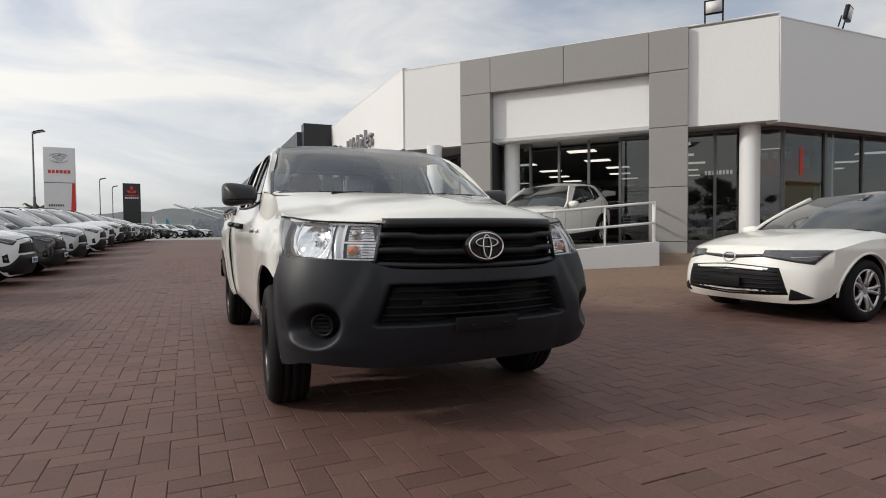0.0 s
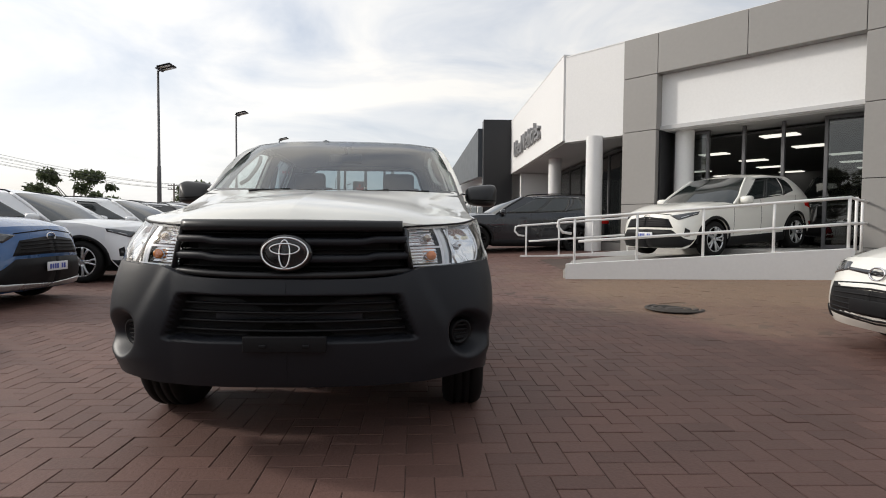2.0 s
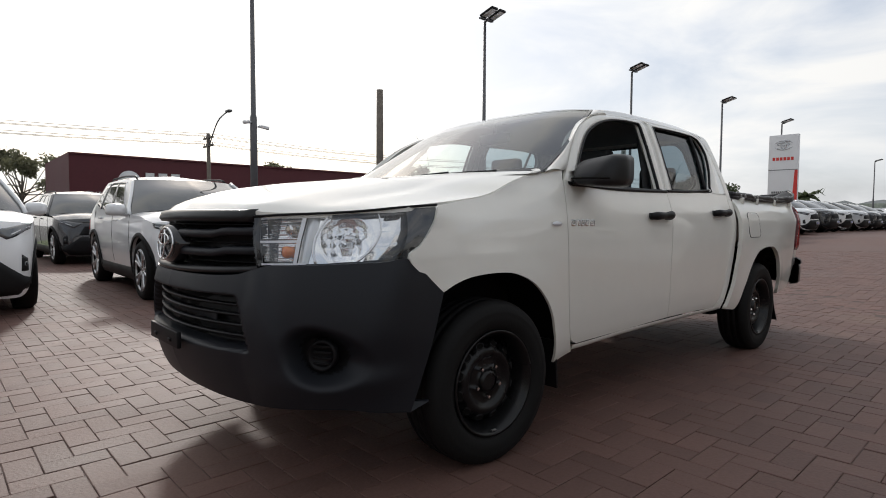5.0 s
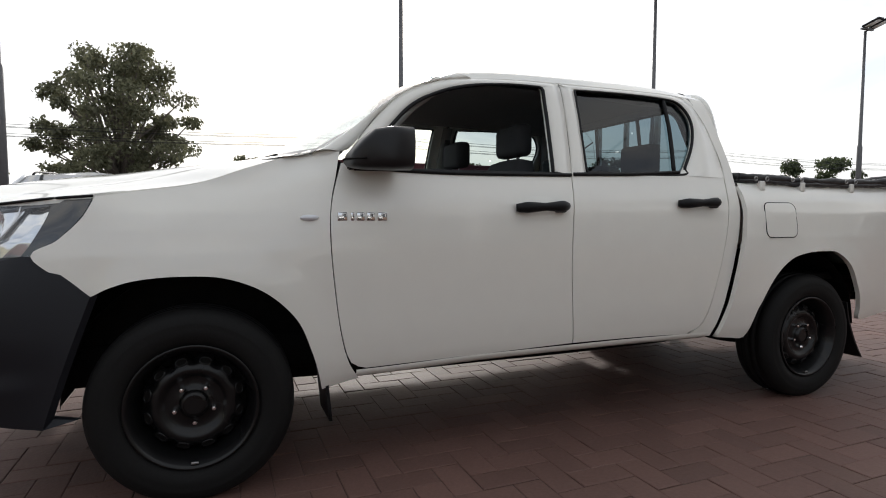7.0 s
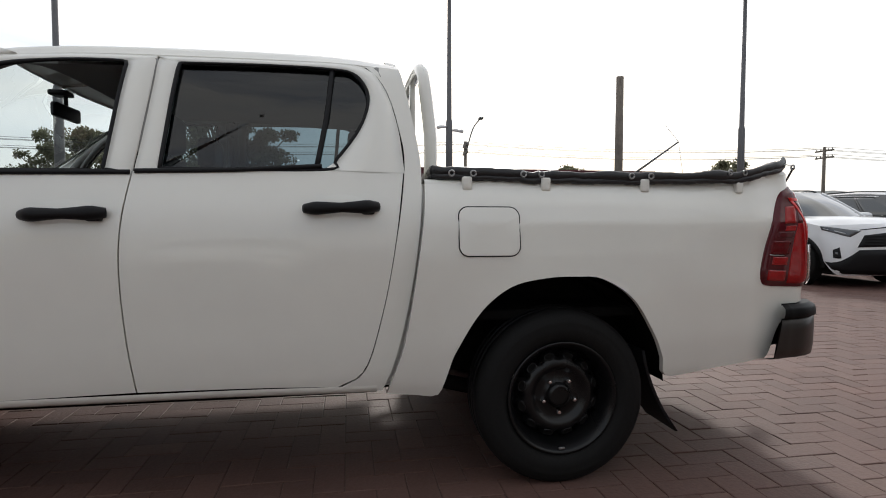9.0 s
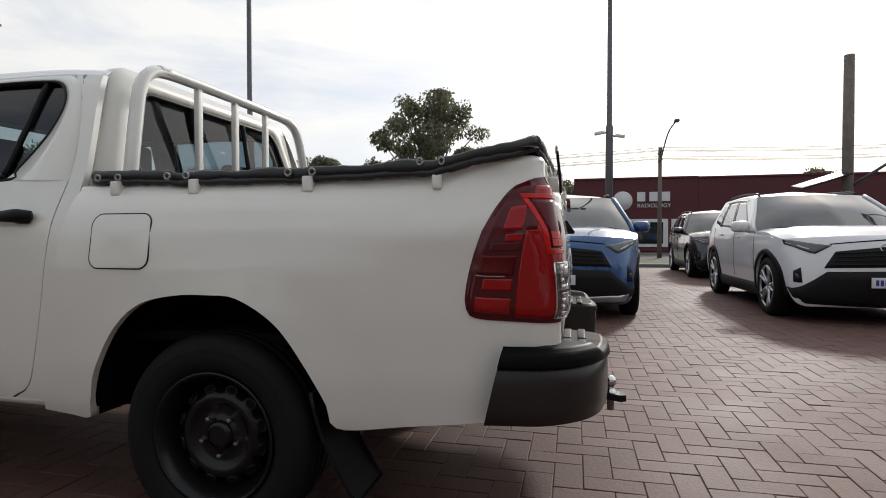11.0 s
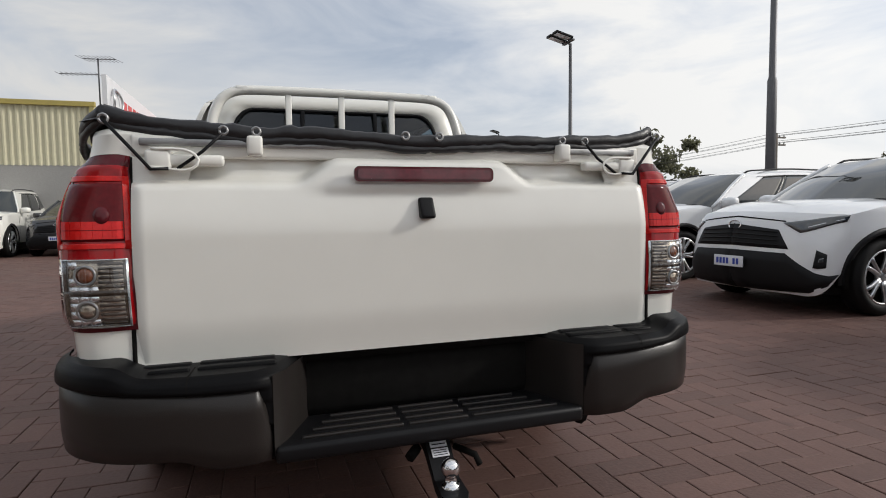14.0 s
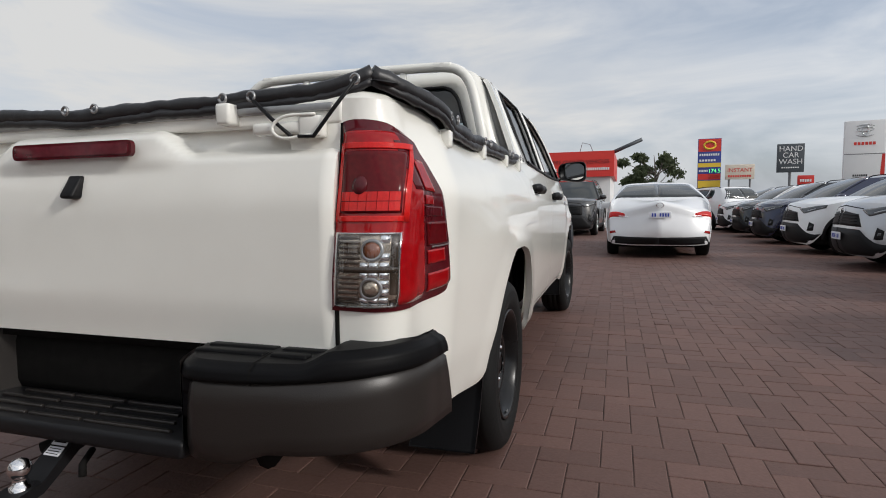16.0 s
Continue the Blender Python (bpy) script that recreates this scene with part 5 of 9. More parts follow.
def door_mirror():
    """A shell with a flat-topped front, blunt outer end and an open back."""
    bm = bmesh.new()
    rows = []
    for k, (y, w, h, x, z) in enumerate(((0.545, 0.046, 0.012, 0.936, 1.206), (0.554, 0.064, 0.027, 0.938, 1.211), (0.588, 0.086, 0.050, 0.944, 1.227), (0.63, 0.102, 0.069, 0.952, 1.244), (0.70, 0.108, 0.076, 0.958, 1.250), (0.785, 0.106, 0.075, 0.959, 1.252))):
        ring = []
        for a in np.linspace(0, 2 * math.pi, 36, endpoint=False):
            c, s = math.cos(a), math.sin(a)
            px, pz = w * math.copysign(abs(c) ** 0.50, c), h * math.copysign(abs(s) ** (0.42 if s > 0 else 0.62), s)
            pz += (0.012 if s > 0 else -0.010) * px / 0.116
            ring.append((x + px, y + 0.16 * max(0, px) * (1 - k / 5), z + pz))
        rows.append(ring)
    rows.append([(q[0] * 0.94 + 0.950 * 0.06, 0.788, q[2] * 0.94 + 1.252 * 0.06) for q in rows[-1]])
    rows.append([(q[0], 0.774, q[2]) for q in rows[-1]])
    vs = grid(bm, np.array([[(x, 0.788 - 0.90 * (0.788 - y), z) for x, y, z in row] for row in rows]), wrap=True)
    bm.faces.new(vs[0])
    return grow(bm)


mirror_l, mirror_r = sided("door_mirror", moved(door_mirror(), (0.012, -0.018, -0.022)), M_GRILLE, (front_l, front_r), "black plastic door mirror")
bm = bmesh.new()
disc(bm, (0, 0, 0), 1.0, "y", 28)
for v in bm.verts:
    c, s = v.co.x, v.co.z
    v.co = Vector((0.970 + 0.096 * math.copysign(abs(c) ** 0.55, c), 0.738 + 0.034 * c + 0.0065 * s, 1.230 + 0.066 * math.copysign(abs(s) ** 0.62, s)))
sided("mirror_glass", grow(bm), M_MIRROR, (mirror_l, mirror_r))
bm = bmesh.new()
grid(bm, np.array([[(0.852, 0.58, 1.16), (0.855, 0.72, 1.165)], [(0.90, 0.60, 1.185), (0.90, 0.70, 1.185)], [(0.90, 0.60, 1.225), (0.90, 0.70, 1.225)], [(0.835, 0.60, 1.235), (0.83, 0.70, 1.235)]], float))
flange(bm, (0, 0.01, 0), False)
sided("mirror_foot", bm, M_BLACK, (mirror_l, mirror_r))
bm = bmesh.new()
tube(bm, [(0.862 + 0.196 * f, 0.584 - 0.026 * math.sin(math.pi * f) + 0.04 * f ** 3 - 0.018, 1.192 - 0.006 * f) for f in np.linspace(0.06, 0.97, 14)], 0.0035, 5)
sided("cap_joint", bm, M_UNDER, (mirror_l, mirror_r))

# side repeater, name strip (plain bars), aerial
bm = bmesh.new()
lathe(bm, [(0.0, 0.034), (0.007, 0.030), (0.010, 0.0)], 20, "x")
bmesh.ops.scale(bm, vec=(1, 1, 0.33), verts=bm.verts[:])
bmesh.ops.translate(bm, vec=(half_width(0.428, 0.98) + 0.003, 0.428, 0.981), verts=bm.verts[:])
sided("side_repeater", bm, M_PLATE, (guard_l, guard_r))
for j, w in enumerate((0.036, 0.014, 0.030, 0.030, 0.036)):
    y = 0.527 + (0, 0.048, 0.070, 0.108, 0.150)[j]
    bm = bmesh.new()
    x = half_width(y, 0.985)
    box(bm, (x - 0.003, y, 0.970), (x + 0.005, y + w, 1.001), 0.003)
    sided("name_bar", bm, M_CHROME, (front_l, front_r), "plain chrome bar")
bm = bmesh.new()
box(bm, (-0.205, 1.20, 1.700), (-0.165, 1.32, 1.728), 0.01)
tube(bm, [(-0.185, 1.22, 1.722), (-0.185, 1.36, 1.745), (-0.185, 1.44, 1.752)], [0.013, 0.010, 0.008], 8)
part("aerial", bm, M_BLACK, roof)

# wheels
def wheel(x_out, y, name="wheel", steer=0.0):
    """A black steel wheel: tyre with grooves and blocks, pierced rim, hub and five nuts; outer face towards +x."""
    root = bpy.data.objects.new(name, None)
    scene.collection.objects.link(root)
    root.parent = truck
    bm = bmesh.new()
    R, W = 0.338, 0.215
    prof = [(-W + 0.02, 0.222), (-W, 0.245), (-W - 0.004, 0.275), (-W + 0.004, 0.31), (-W + 0.022, 0.329), (-W + 0.04, 0.336)]
    for g0 in (0.055, 0.10, 0.14):
        prof += [(-W + g0, R), (-W + g0 + 0.001, R - 0.009), (-W + g0 + 0.011, R - 0.009), (-W + g0 + 0.012, R)]
    prof += [(-0.04, 0.336), (-0.022, 0.329), (-0.006, 0.313), (0.0, 0.292), (0.001, 0.288), (0.0, 0.284), (0.004, 0.270), (0.0, 0.245), (-0.012, 0.222), (-0.02, 0.214)]
    lathe(bm, prof, 72, "x")
    part("tyre", grow(bm), M_RUBBER, root)
    bm = bmesh.new()
    lathe(bm, [(-0.02, 0.214), (-0.006, 0.217), (-0.006, 0.209), (-0.016, 0.204), (-0.026, 0.195), (-0.045, 0.190), (-0.075, 0.178), (-0.10, 0.172), (-0.11, 0.170)], 48, "x")
    rim = part("rim", bm, M_STEEL, root, "black pressed steel rim")
    bm = bmesh.new()
    # pressed disc: scalloped outer edge leaves round openings against the rim
    rows = []
    n = 96
    for k, (a, r) in enumerate(((-0.085, 0.172), (-0.070, 0.158), (-0.056, 0.143), (-0.048, 0.130), (-0.046, 0.118), (-0.050, 0.108), (-0.062, 0.098), (-0.066, 0.088), (-0.064, 0.070), (-0.062, 0.050), (-0.056, 0.046), (-0.040, 0.042), (-0.038, 0.034))):
        ring = []
        for w in np.linspace(0, 2 * math.pi, n, endpoint=False):
            hole = max(0.0, math.cos(12 * w)) ** 0.7 if k < 3 else 0
            rr = r - (0.020, 0.012, 0.004)[k] * hole if k < 3 else r
            ring.append((a - (0.012 * hole if k == 0 else 0), rr * math.cos(w), rr * math.sin(w)))
        rows.append(ring)
    grid(bm, np.array(rows), wrap=True)
    disc(bm, (-0.042, 0, 0), 0.034, "x", 24)
    face = part("wheel_disc", grow(bm), M_STEEL, root)
    bm = bmesh.new()
    disc(bm, (-0.115, 0, 0), 0.175, "x", 32)
    part("brake_backing", bm, M_UNDER, root)
    for j in range(5):
        w = math.pi / 2 + j * 2 * math.pi / 5 + 0.63
        bm = bmesh.new()
        lathe(bm, [(-0.066, 0.011), (-0.048, 0.010), (-0.042, 0.007), (-0.041, 0.0)], 6, "x", (0, 0.066 * math.cos(w), 0.066 * math.sin(w)))
        part("wheel_nut", bm, M_CHROME, face, "bright wheel nut", False)
    for j in range(12):
        w = j * math.pi / 6 + 0.26
        bm = bmesh.new()
        c = Vector((-0.062, 0.152 * math.cos(w), 0.152 * math.sin(w)))
        tan, radial = Vector((0, -math.sin(w), math.cos(w))), Vector((-0.55, 0.83 * math.cos(w), 0.83 * math.sin(w)))
        tube(bm, [tuple(c + 0.020 * math.cos(a) * tan + 0.013 * math.sin(a) * radial) for a in np.linspace(0, 2 * math.pi, 14, endpoint=False)], 0.0035, 6, closed=True)
        part("vent_hole_lip", bm, M_STEEL, face)
        bm = bmesh.new()
        n_ = tan.cross(radial).normalized() * 0.002
        bm.faces.new([bm.verts.new(c + n_ * (1 if n_.x > 0 else -1) + 0.018 * math.cos(a) * tan + 0.011 * math.sin(a) * radial) for a in np.linspace(0, 2 * math.pi, 12, endpoint=False)])
        part("vent_hole", bm, M_UNDER, face)
    bm = bmesh.new()
    box(bm, (-0.020, -0.012, -0.2), (-0.012, 0.012, -0.192), 0.002)
    part("balance_weight", bm, M_SATIN, rim)
    root.matrix_world = pose(x_out - math.copysign(0.1, x_out), y, 0.334, 0, 0, steer) @ Matrix.Translation((math.copysign(0.1, x_out), 0, 0))
    if x_out < 0:
        root.matrix_world = root.matrix_world @ Matrix.Rotation(math.pi, 4, "Z")
    return root


for xo in (0.912, -0.912):
    wheel(math.copysign(0.897, xo), 0.035, steer=-3.0)
    wheel(xo, 3.090)

# wheel housings, flaps and underside
for cy in (0.065, 3.07):
    bm = bmesh.new()
    rows = []
    for x in (0.85, 0.80, 0.62, 0.50):
        ring = []
        for a in np.linspace(1, 179, 26):
            r = 0.470 if x < 0.83 else 0.455
            ring.append((x, cy - r * math.cos(radians(a)) * 1.02, 0.35 + 0.445 * math.sin(radians(a)) + (0.006 if x > 0.8 else 0)))
        rows.append(ring)
    grid(bm, np.array(rows))
    last = rows[-1]
    c = bm.verts.new((0.50, cy, 0.35))
    vs = [bm.verts.new(q) for q in last]
    for a, b in zip(vs, vs[1:]):
        bm.faces.new((c, a, b))
    sided("wheel_housing", bm, M_UNDER, (truck, truck))
bm = bmesh.new()
g = np.array([[(x, 3.42 + 0.05 * t + 0.10 * t ** 2, 0.50 - 0.33 * t) for x in (0.66, 0.74, 0.82, 0.885)] for t in np.linspace(0, 1, 8)])
grid(bm, g)
flange(bm, (0, 0.012, 0))
sided("mud_flap", bm, M_BLACK, (truck, truck), "black rubber mud flap")
bm = bmesh.new()
g = np.array([[(x, 0.476 + 0.022 * t, 0.44 - 0.23 * t) for x in (0.66, 0.74, 0.82, 0.856)] for t in np.linspace(0, 1, 6)])
grid(bm, g)
flange(bm, (0, 0.012, 0))
sided("mud_flap", bm, M_BLACK, (truck, truck), "black rubber mud flap")
bm = bmesh.new()
box(bm, (-0.62, -0.70, 0.36), (0.62, 2.50, 0.52), 0.03)
part("floor_pan", bm, M_UNDER, truck)
bm = bmesh.new()
box(bm, (-0.50, 2.45, 0.45), (0.50, 4.20, 0.62), 0.03)
part("tub_floor", bm, M_UNDER, truck)
bm = bmesh.new()
box(bm, (-0.62, 0.62, 0.30), (0.62, 2.38, 0.42), 0.02)
part("cab_underside", bm, M_UNDER, truck)
for s in (1, -1):
    bm = bmesh.new()
    tube(bm, [(s * 0.45, -0.75, 0.40), (s * 0.45, 0.3, 0.33), (s * 0.45, 2.3, 0.31), (s * 0.45, 3.0, 0.46), (s * 0.45, 4.2, 0.46)], 0.05, 8, smooth_n=30)
    part("chassis_rail", bm, M_UNDER, truck)
    bm = bmesh.new()
    tube(bm, [(s * 0.58, 2.45, 0.40), (s * 0.58, 2.8, 0.30), (s * 0.58, 3.09, 0.27), (s * 0.58, 3.45, 0.32), (s * 0.58, 3.85, 0.44)], 0.022, 6, smooth_n=18, flat=1.5)
    part("leaf_spring", bm, M_UNDER, truck)
bm = bmesh.new()
tube(bm, [(-0.70, 3.09, 0.334), (-0.2, 3.09, 0.334), (0, 3.09, 0.334), (0.2, 3.09, 0.334), (0.70, 3.09, 0.334)], [0.05, 0.05, 0.13, 0.05, 0.05], 12, smooth_n=20)
tube(bm, [(-0.70, 0, 0.30), (0.70, 0, 0.30)], 0.04, 8)
part("axles", bm, M_UNDER, truck)
bm = bmesh.new()
tube(bm, [(-0.28, 0.6, 0.31), (-0.30, 2.0, 0.30), (-0.34, 2.9, 0.46), (-0.36, 3.6, 0.42), (-0.52, 4.12, 0.37), (-0.53, 4.22, 0.36)], 0.028, 8, smooth_n=24)
tube(bm, [(-0.29, 1.2, 0.30), (-0.30, 1.9, 0.30)], 0.085, 10)
part("exhaust", bm, M_UNDER, truck)
bm = bmesh.new()
box(bm, (0.05, 1.45, 0.25), (0.42, 2.45, 0.38), 0.04)
part("fuel_tank", bm, M_UNDER, truck)
bm = bmesh.new()
box(bm, (-0.25, -0.45, 0.23), (0.25, 0.65, 0.40), 0.04)
part("sump", bm, M_UNDER, truck)
bm = bmesh.new()
box(bm, (-0.42, 1.22, 0.26), (0.42, 1.40, 0.36), 0.02)
part("crossmember", bm, M_UNDER, truck)
bm = bmesh.new()
box(bm, (-0.17, 0.60, 0.25), (0.17, 1.50, 0.42), 0.05)
part("gearbox", bm, M_UNDER, truck)
bm = bmesh.new()
box(bm, (-0.45, -0.86, 0.36), (0.45, -0.50, 0.97), 0.02)
box(bm, (-0.60, -0.55, 0.40), (0.60, 0.45, 0.84), 0.02)
part("engine_bay", bm, M_UNDER, truck)

# cabin
bm = bmesh.new()
rows = []
for y, z in ((0.20, 1.16), (0.45, 1.18), (0.62, 1.165), (0.70, 1.12), (0.72, 0.95), (0.70, 0.70)):
    rows.append([(x, y - 0.05 * (x / 0.75) ** 2, z + 0.015 * math.cos(4 * x)) for x in np.linspace(-0.76, 0.76, 18)])
grid(bm, np.array(rows))
part("dashboard", grow(bm), M_BLACK, truck)
bm = bmesh.new()
g = np.array([[(x * 0.95, 1.13 + 1.30 * t, 1.628 + 0.035 * math.sin(math.pi * min(t + 0.25, 1)) - 0.05 * abs(x / 0.62) ** 4) for x in np.linspace(-0.62, 0.62, 12)] for t in np.linspace(0, 1, 10)])
grid(bm, g)
part("headlining", bm, M_LINING, roof)
bm = bmesh.new()
box(bm, (-0.80, 0.55, 0.44), (0.80, 2.48, 0.50), 0.02)
box(bm, (-0.76, 2.42, 0.48), (0.76, 2.50, 1.20), 0.03)
part("cab_floor", bm, M_TRIM, truck)
bm = bmesh.new()
for y0, y1, z0, z1 in ((0.62, 1.56, 0.45, 1.14), (1.60, 2.42, 0.45, 1.16)):
    box(bm, (0.79, y0, z0), (0.83, y1, z1), 0.02)
sided("door_card", bm, M_BLACK, (truck, truck))
for line, rad, flat in (([(0.79, 1.57, 0.5), (0.79, 1.585, 1.17), (0.71, 1.60, 1.45), (0.655, 1.61, 1.61)], 0.035, 1.0), ([(0.77, 2.40, 0.9), (0.77, 2.44, 1.2), (0.70, 2.44, 1.45), (0.64, 2.40, 1.61)], 0.05, 1.0),
                        ([(0.79, 0.60, 1.20), (0.74, 0.74, 1.36), (0.68, 0.93, 1.50), (0.64, 1.12, 1.60)], 0.022, 1.0)):
    bm = bmesh.new()
    tube(bm, line, rad, 8, smooth_n=14, flat=flat)
    sided("pillar_trim", bm, M_LINING, (truck, truck))
bm = bmesh.new()
tube(bm, [(0.70, 0.76, 1.30), (0.655, 0.80, 1.34), (0.615, 0.90, 1.45), (0.62, 0.985, 1.52)], 0.014, 8, smooth_n=14)
sided("grab_handle", bm, M_LINING, (truck, truck))


def cab_seat(x, y, wide=0.25):
    """A front seat: cushion, bolstered back and posts under a head rest."""
    root = bpy.data.objects.new("seat", None)
    scene.collection.objects.link(root)
    root.parent = truck
    bm = bmesh.new()
    box(bm, (x - wide, y - 0.25, 0.62), (x + wide, y + 0.26, 0.76), 0.05, seg=3)
    part("cushion", bm, M_CLOTH, root)
    bm = bmesh.new()
    rows = []
    for z, w, d in ((0.74, 0.24, 0.09), (0.9, 0.255, 0.095), (1.05, 0.25, 0.09), (1.18, 0.22, 0.075), (1.26, 0.17, 0.06), (1.275, 0.10, 0.03)):
        yy = y + 0.26 + (z - 0.74) * 0.30
        rows.append([(x + w * wide / 0.25 * math.copysign(abs(math.cos(a)) ** 0.6, math.cos(a)), yy + d * math.copysign(abs(math.sin(a)) ** 0.7, math.sin(a)), z) for a in np.linspace(0, 2 * math.pi, 20, endpoint=False)])
    vs = grid(bm, np.array(rows), wrap=True)
    bm.faces.new(vs[-1])
    part("backrest", grow(bm), M_CLOTH, root)
    bm = bmesh.new()
    box(bm, (x - 0.13, y + 0.385, 1.29), (x + 0.13, y + 0.475, 1.46), 0.04, seg=3)
    head = part("head_rest", bm, M_CLOTH, root)
    bm = bmesh.new()
    for dx in (-0.05, 0.05):
        tube(bm, [(x + dx, y + 0.42, 1.22), (x + dx, y + 0.43, 1.32)], 0.006, 6)
    part("head_rest_post", bm, M_SATIN, head)


cab_seat(0.37, 1.12)
cab_seat(-0.37, 1.12)
bm = bmesh.new()
box(bm, (-0.70, 1.86, 0.62), (0.70, 2.30, 0.78), 0.05, seg=3)
box(bm, (-0.70, 2.26, 0.74), (0.70, 2.40, 1.19), 0.05, seg=3)
bench = part("rear_bench", bm, M_CLOTH, truck)
for x, z in ((0.42, 1.36), (-0.42, 1.36), (0, 1.27)):
    bm = bmesh.new()
    box(bm, (x - 0.13, 2.29, z - 0.14), (x + 0.13, 2.37, z + 0.03), 0.035, seg=3)
    part("head_rest", bm, M_CLOTH, bench)
bm = bmesh.new()
ringp = [pose(-0.37, 0.86, 1.10, 62) @ Vector((0.18 * math.cos(a), 0.18 * math.sin(a), 0)) for a in np.linspace(0, 2 * math.pi, 28, endpoint=False)]
tube(bm, [tuple(q) for q in ringp], 0.015, 8, closed=True)
tube(bm, [(-0.54, 0.86, 1.10), (-0.37, 0.83, 1.085), (-0.20, 0.86, 1.10)], 0.02, 6)
tube(bm, [(-0.37, 0.83, 1.085), (-0.37, 0.68, 1.02)], 0.035, 8)
part("steering_wheel", bm, M_BLACK, truck)
bm = bmesh.new()
box(bm, (-0.12, 0.985, 1.485), (0.12, 1.015, 1.555), 0.015)
tube(bm, [(0, 1.0, 1.55), (0, 1.0, 1.63)], 0.01, 6)
part("rear_view_mirror", bm, M_BLACK, truck)
for s in (1, -1):
    bm = bmesh.new()
    tube(bm, [(s * 0.66, 1.60, 1.52), (s * 0.70, 1.60, 1.3), (s * 0.76, 1.60, 0.8)], 0.012, 6, flat=2.0)
    part("seat_belt", bm, M_TRIM, truck)


# the nose, the tub's rear overhang and the cab, drawn in to their true length and height
def true_size(co):
    if co.y < -0.3:
        co.x *= 1 + 0.022 * float(smoothstep(-0.3, -0.55, co.y) * smoothstep(0.48, 0.72, abs(co.x)) * smoothstep(0.42, 0.62, co.z))
    if co.y < -0.275:
        co.y = -0.25 + (co.y + 0.275) * (0.878 + 0.052 * max(0.0, 1 - (co.x / 0.49) ** 2))
    elif co.y < -0.1:
        co.y += 0.025 * (-0.1 - co.y) / 0.175
    if co.z > 1.2 and co.y < 2.75:
        co.z = 1.2 + (co.z - 1.2) * 0.952 - (0.23 * max(0.0, co.z - 1.58) if co.y < 2.5 else 0.0)
    if co.y > 3.6:
        co.x *= 1 - 0.034 * float(smoothstep(3.9, 4.15, co.y))
        co.y -= 0.072 * float(smoothstep(3.6, 4.15, co.y))


for ob in truck.children_recursive:
    if ob.type == "MESH" and (ob.parent is None or not ob.parent.name.startswith(("wheel", "rim"))):
        for v in ob.data.vertices:
            true_size(v.co)


# ---- parked cars ----
M_CARGLASS = mat("dark_car_glass", (0.016, 0.021, 0.021), 0.05, var=0.05, coat=0.7)
M_CARGLASS.node_tree.nodes["Principled BSDF"].inputs["Coat IOR"].default_value = 1.55
M_HEADLENS = mat("headlamp_lens", (0.075, 0.08, 0.085), 0.08, metal=0.4, var=0.3, grain=20, coat=1.0)
M_CLAD = mat("black_cladding", (0.010, 0.010, 0.011), 0.55, var=0.1, grain=200, bump=0.05, spec=0.2)

SUV = dict(W=0.925, fo=0.85, wb=2.69, ro=0.98, H=1.64, hood=0.98, cowl=(0.36, 1.10), wst=(1.30, 1.535), rear=(3.05, 1.58), tail=(3.52, 1.10), belt=(1.03, 1.10), r=0.36, clad=True, rails=True)
HATCH = dict(W=0.895, fo=0.92, wb=2.64, ro=0.80, H=1.44, hood=0.79, cowl=(0.38, 0.96), wst=(1.42, 1.37), rear=(2.75, 1.36), tail=(3.28, 0.98), belt=(0.86, 0.97), r=0.325, clad=False, rails=False)
SMALL = dict(W=0.88, fo=0.84, wb=2.56, ro=0.78, H=1.59, hood=0.92, cowl=(0.42, 1.05), wst=(1.30, 1.50), rear=(2.65, 1.50), tail=(3.20, 1.08), belt=(0.98, 1.10), r=0.34, clad=True, rails=False)
SEDAN = dict(W=0.92, fo=0.95, wb=2.82, ro=1.10, H=1.445, hood=0.76, cowl=(0.42, 0.95), wst=(1.45, 1.38), rear=(2.45, 1.38), tail=(3.22, 1.06), belt=(0.90, 0.98), r=0.33, clad=False, rails=False, boot=True)
BIG = dict(W=0.985, fo=0.92, wb=2.85, ro=1.10, H=1.90, hood=1.14, cowl=(0.45, 1.24), wst=(1.10, 1.78), rear=(3.45, 1.84), tail=(3.85, 1.22), belt=(1.18, 1.24), r=0.40, clad=True, rails=True)


def sample(P, u, v):
    """A place on a patch of points at fractions u across and v up, and the outward normal there."""
    nv, nu = P.shape[:2]
    x, y = min(max(u, 0), 1) * (nu - 1), min(max(v, 0), 1) * (nv - 1)
    i, j = min(int(y), nv - 2), min(int(x), nu - 2)
    a, b = x - j, y - i
    p = (1 - a) * (1 - b) * P[i, j] + a * (1 - b) * P[i, j + 1] + (1 - a) * b * P[i + 1, j] + a * b * P[i + 1, j + 1]
    n = np.cross(P[i, j + 1] - P[i, j], P[i + 1, j] - P[i, j])
    return p, n / max(np.linalg.norm(n), 1e-9)


def piece(P, corners, proud=0.006, nu=8, nv=5, sign=1.0):
    """A thin raised piece on a patch: corners are four (u, v), anticlockwise from the lower left."""
    bm = bmesh.new()
    c = np.array(corners, float)
    g = np.zeros((nv, nu, 3))
    for i, b in enumerate(np.linspace(0, 1, nv)):
        for j, a in enumerate(np.linspace(0, 1, nu)):
            q = (1 - a) * (1 - b) * c[0] + a * (1 - b) * c[1] + a * b * c[2] + (1 - a) * b * c[3]
            p, n = sample(P, *q)
            g[i, j] = p + n * proud * sign
    grid(bm, g, flip=sign < 0)
    rim = [e for e in bm.edges if len(e.link_faces) == 1]
    _, n = sample(P, *c.mean(0))
    made = bmesh.ops.extrude_edge_only(bm, edges=rim)
    for v in {v for v in made["geom"] if isinstance(v, bmesh.types.BMVert)}:
        v.co -= Vector(n * sign * (proud + 0.01))
    return bm


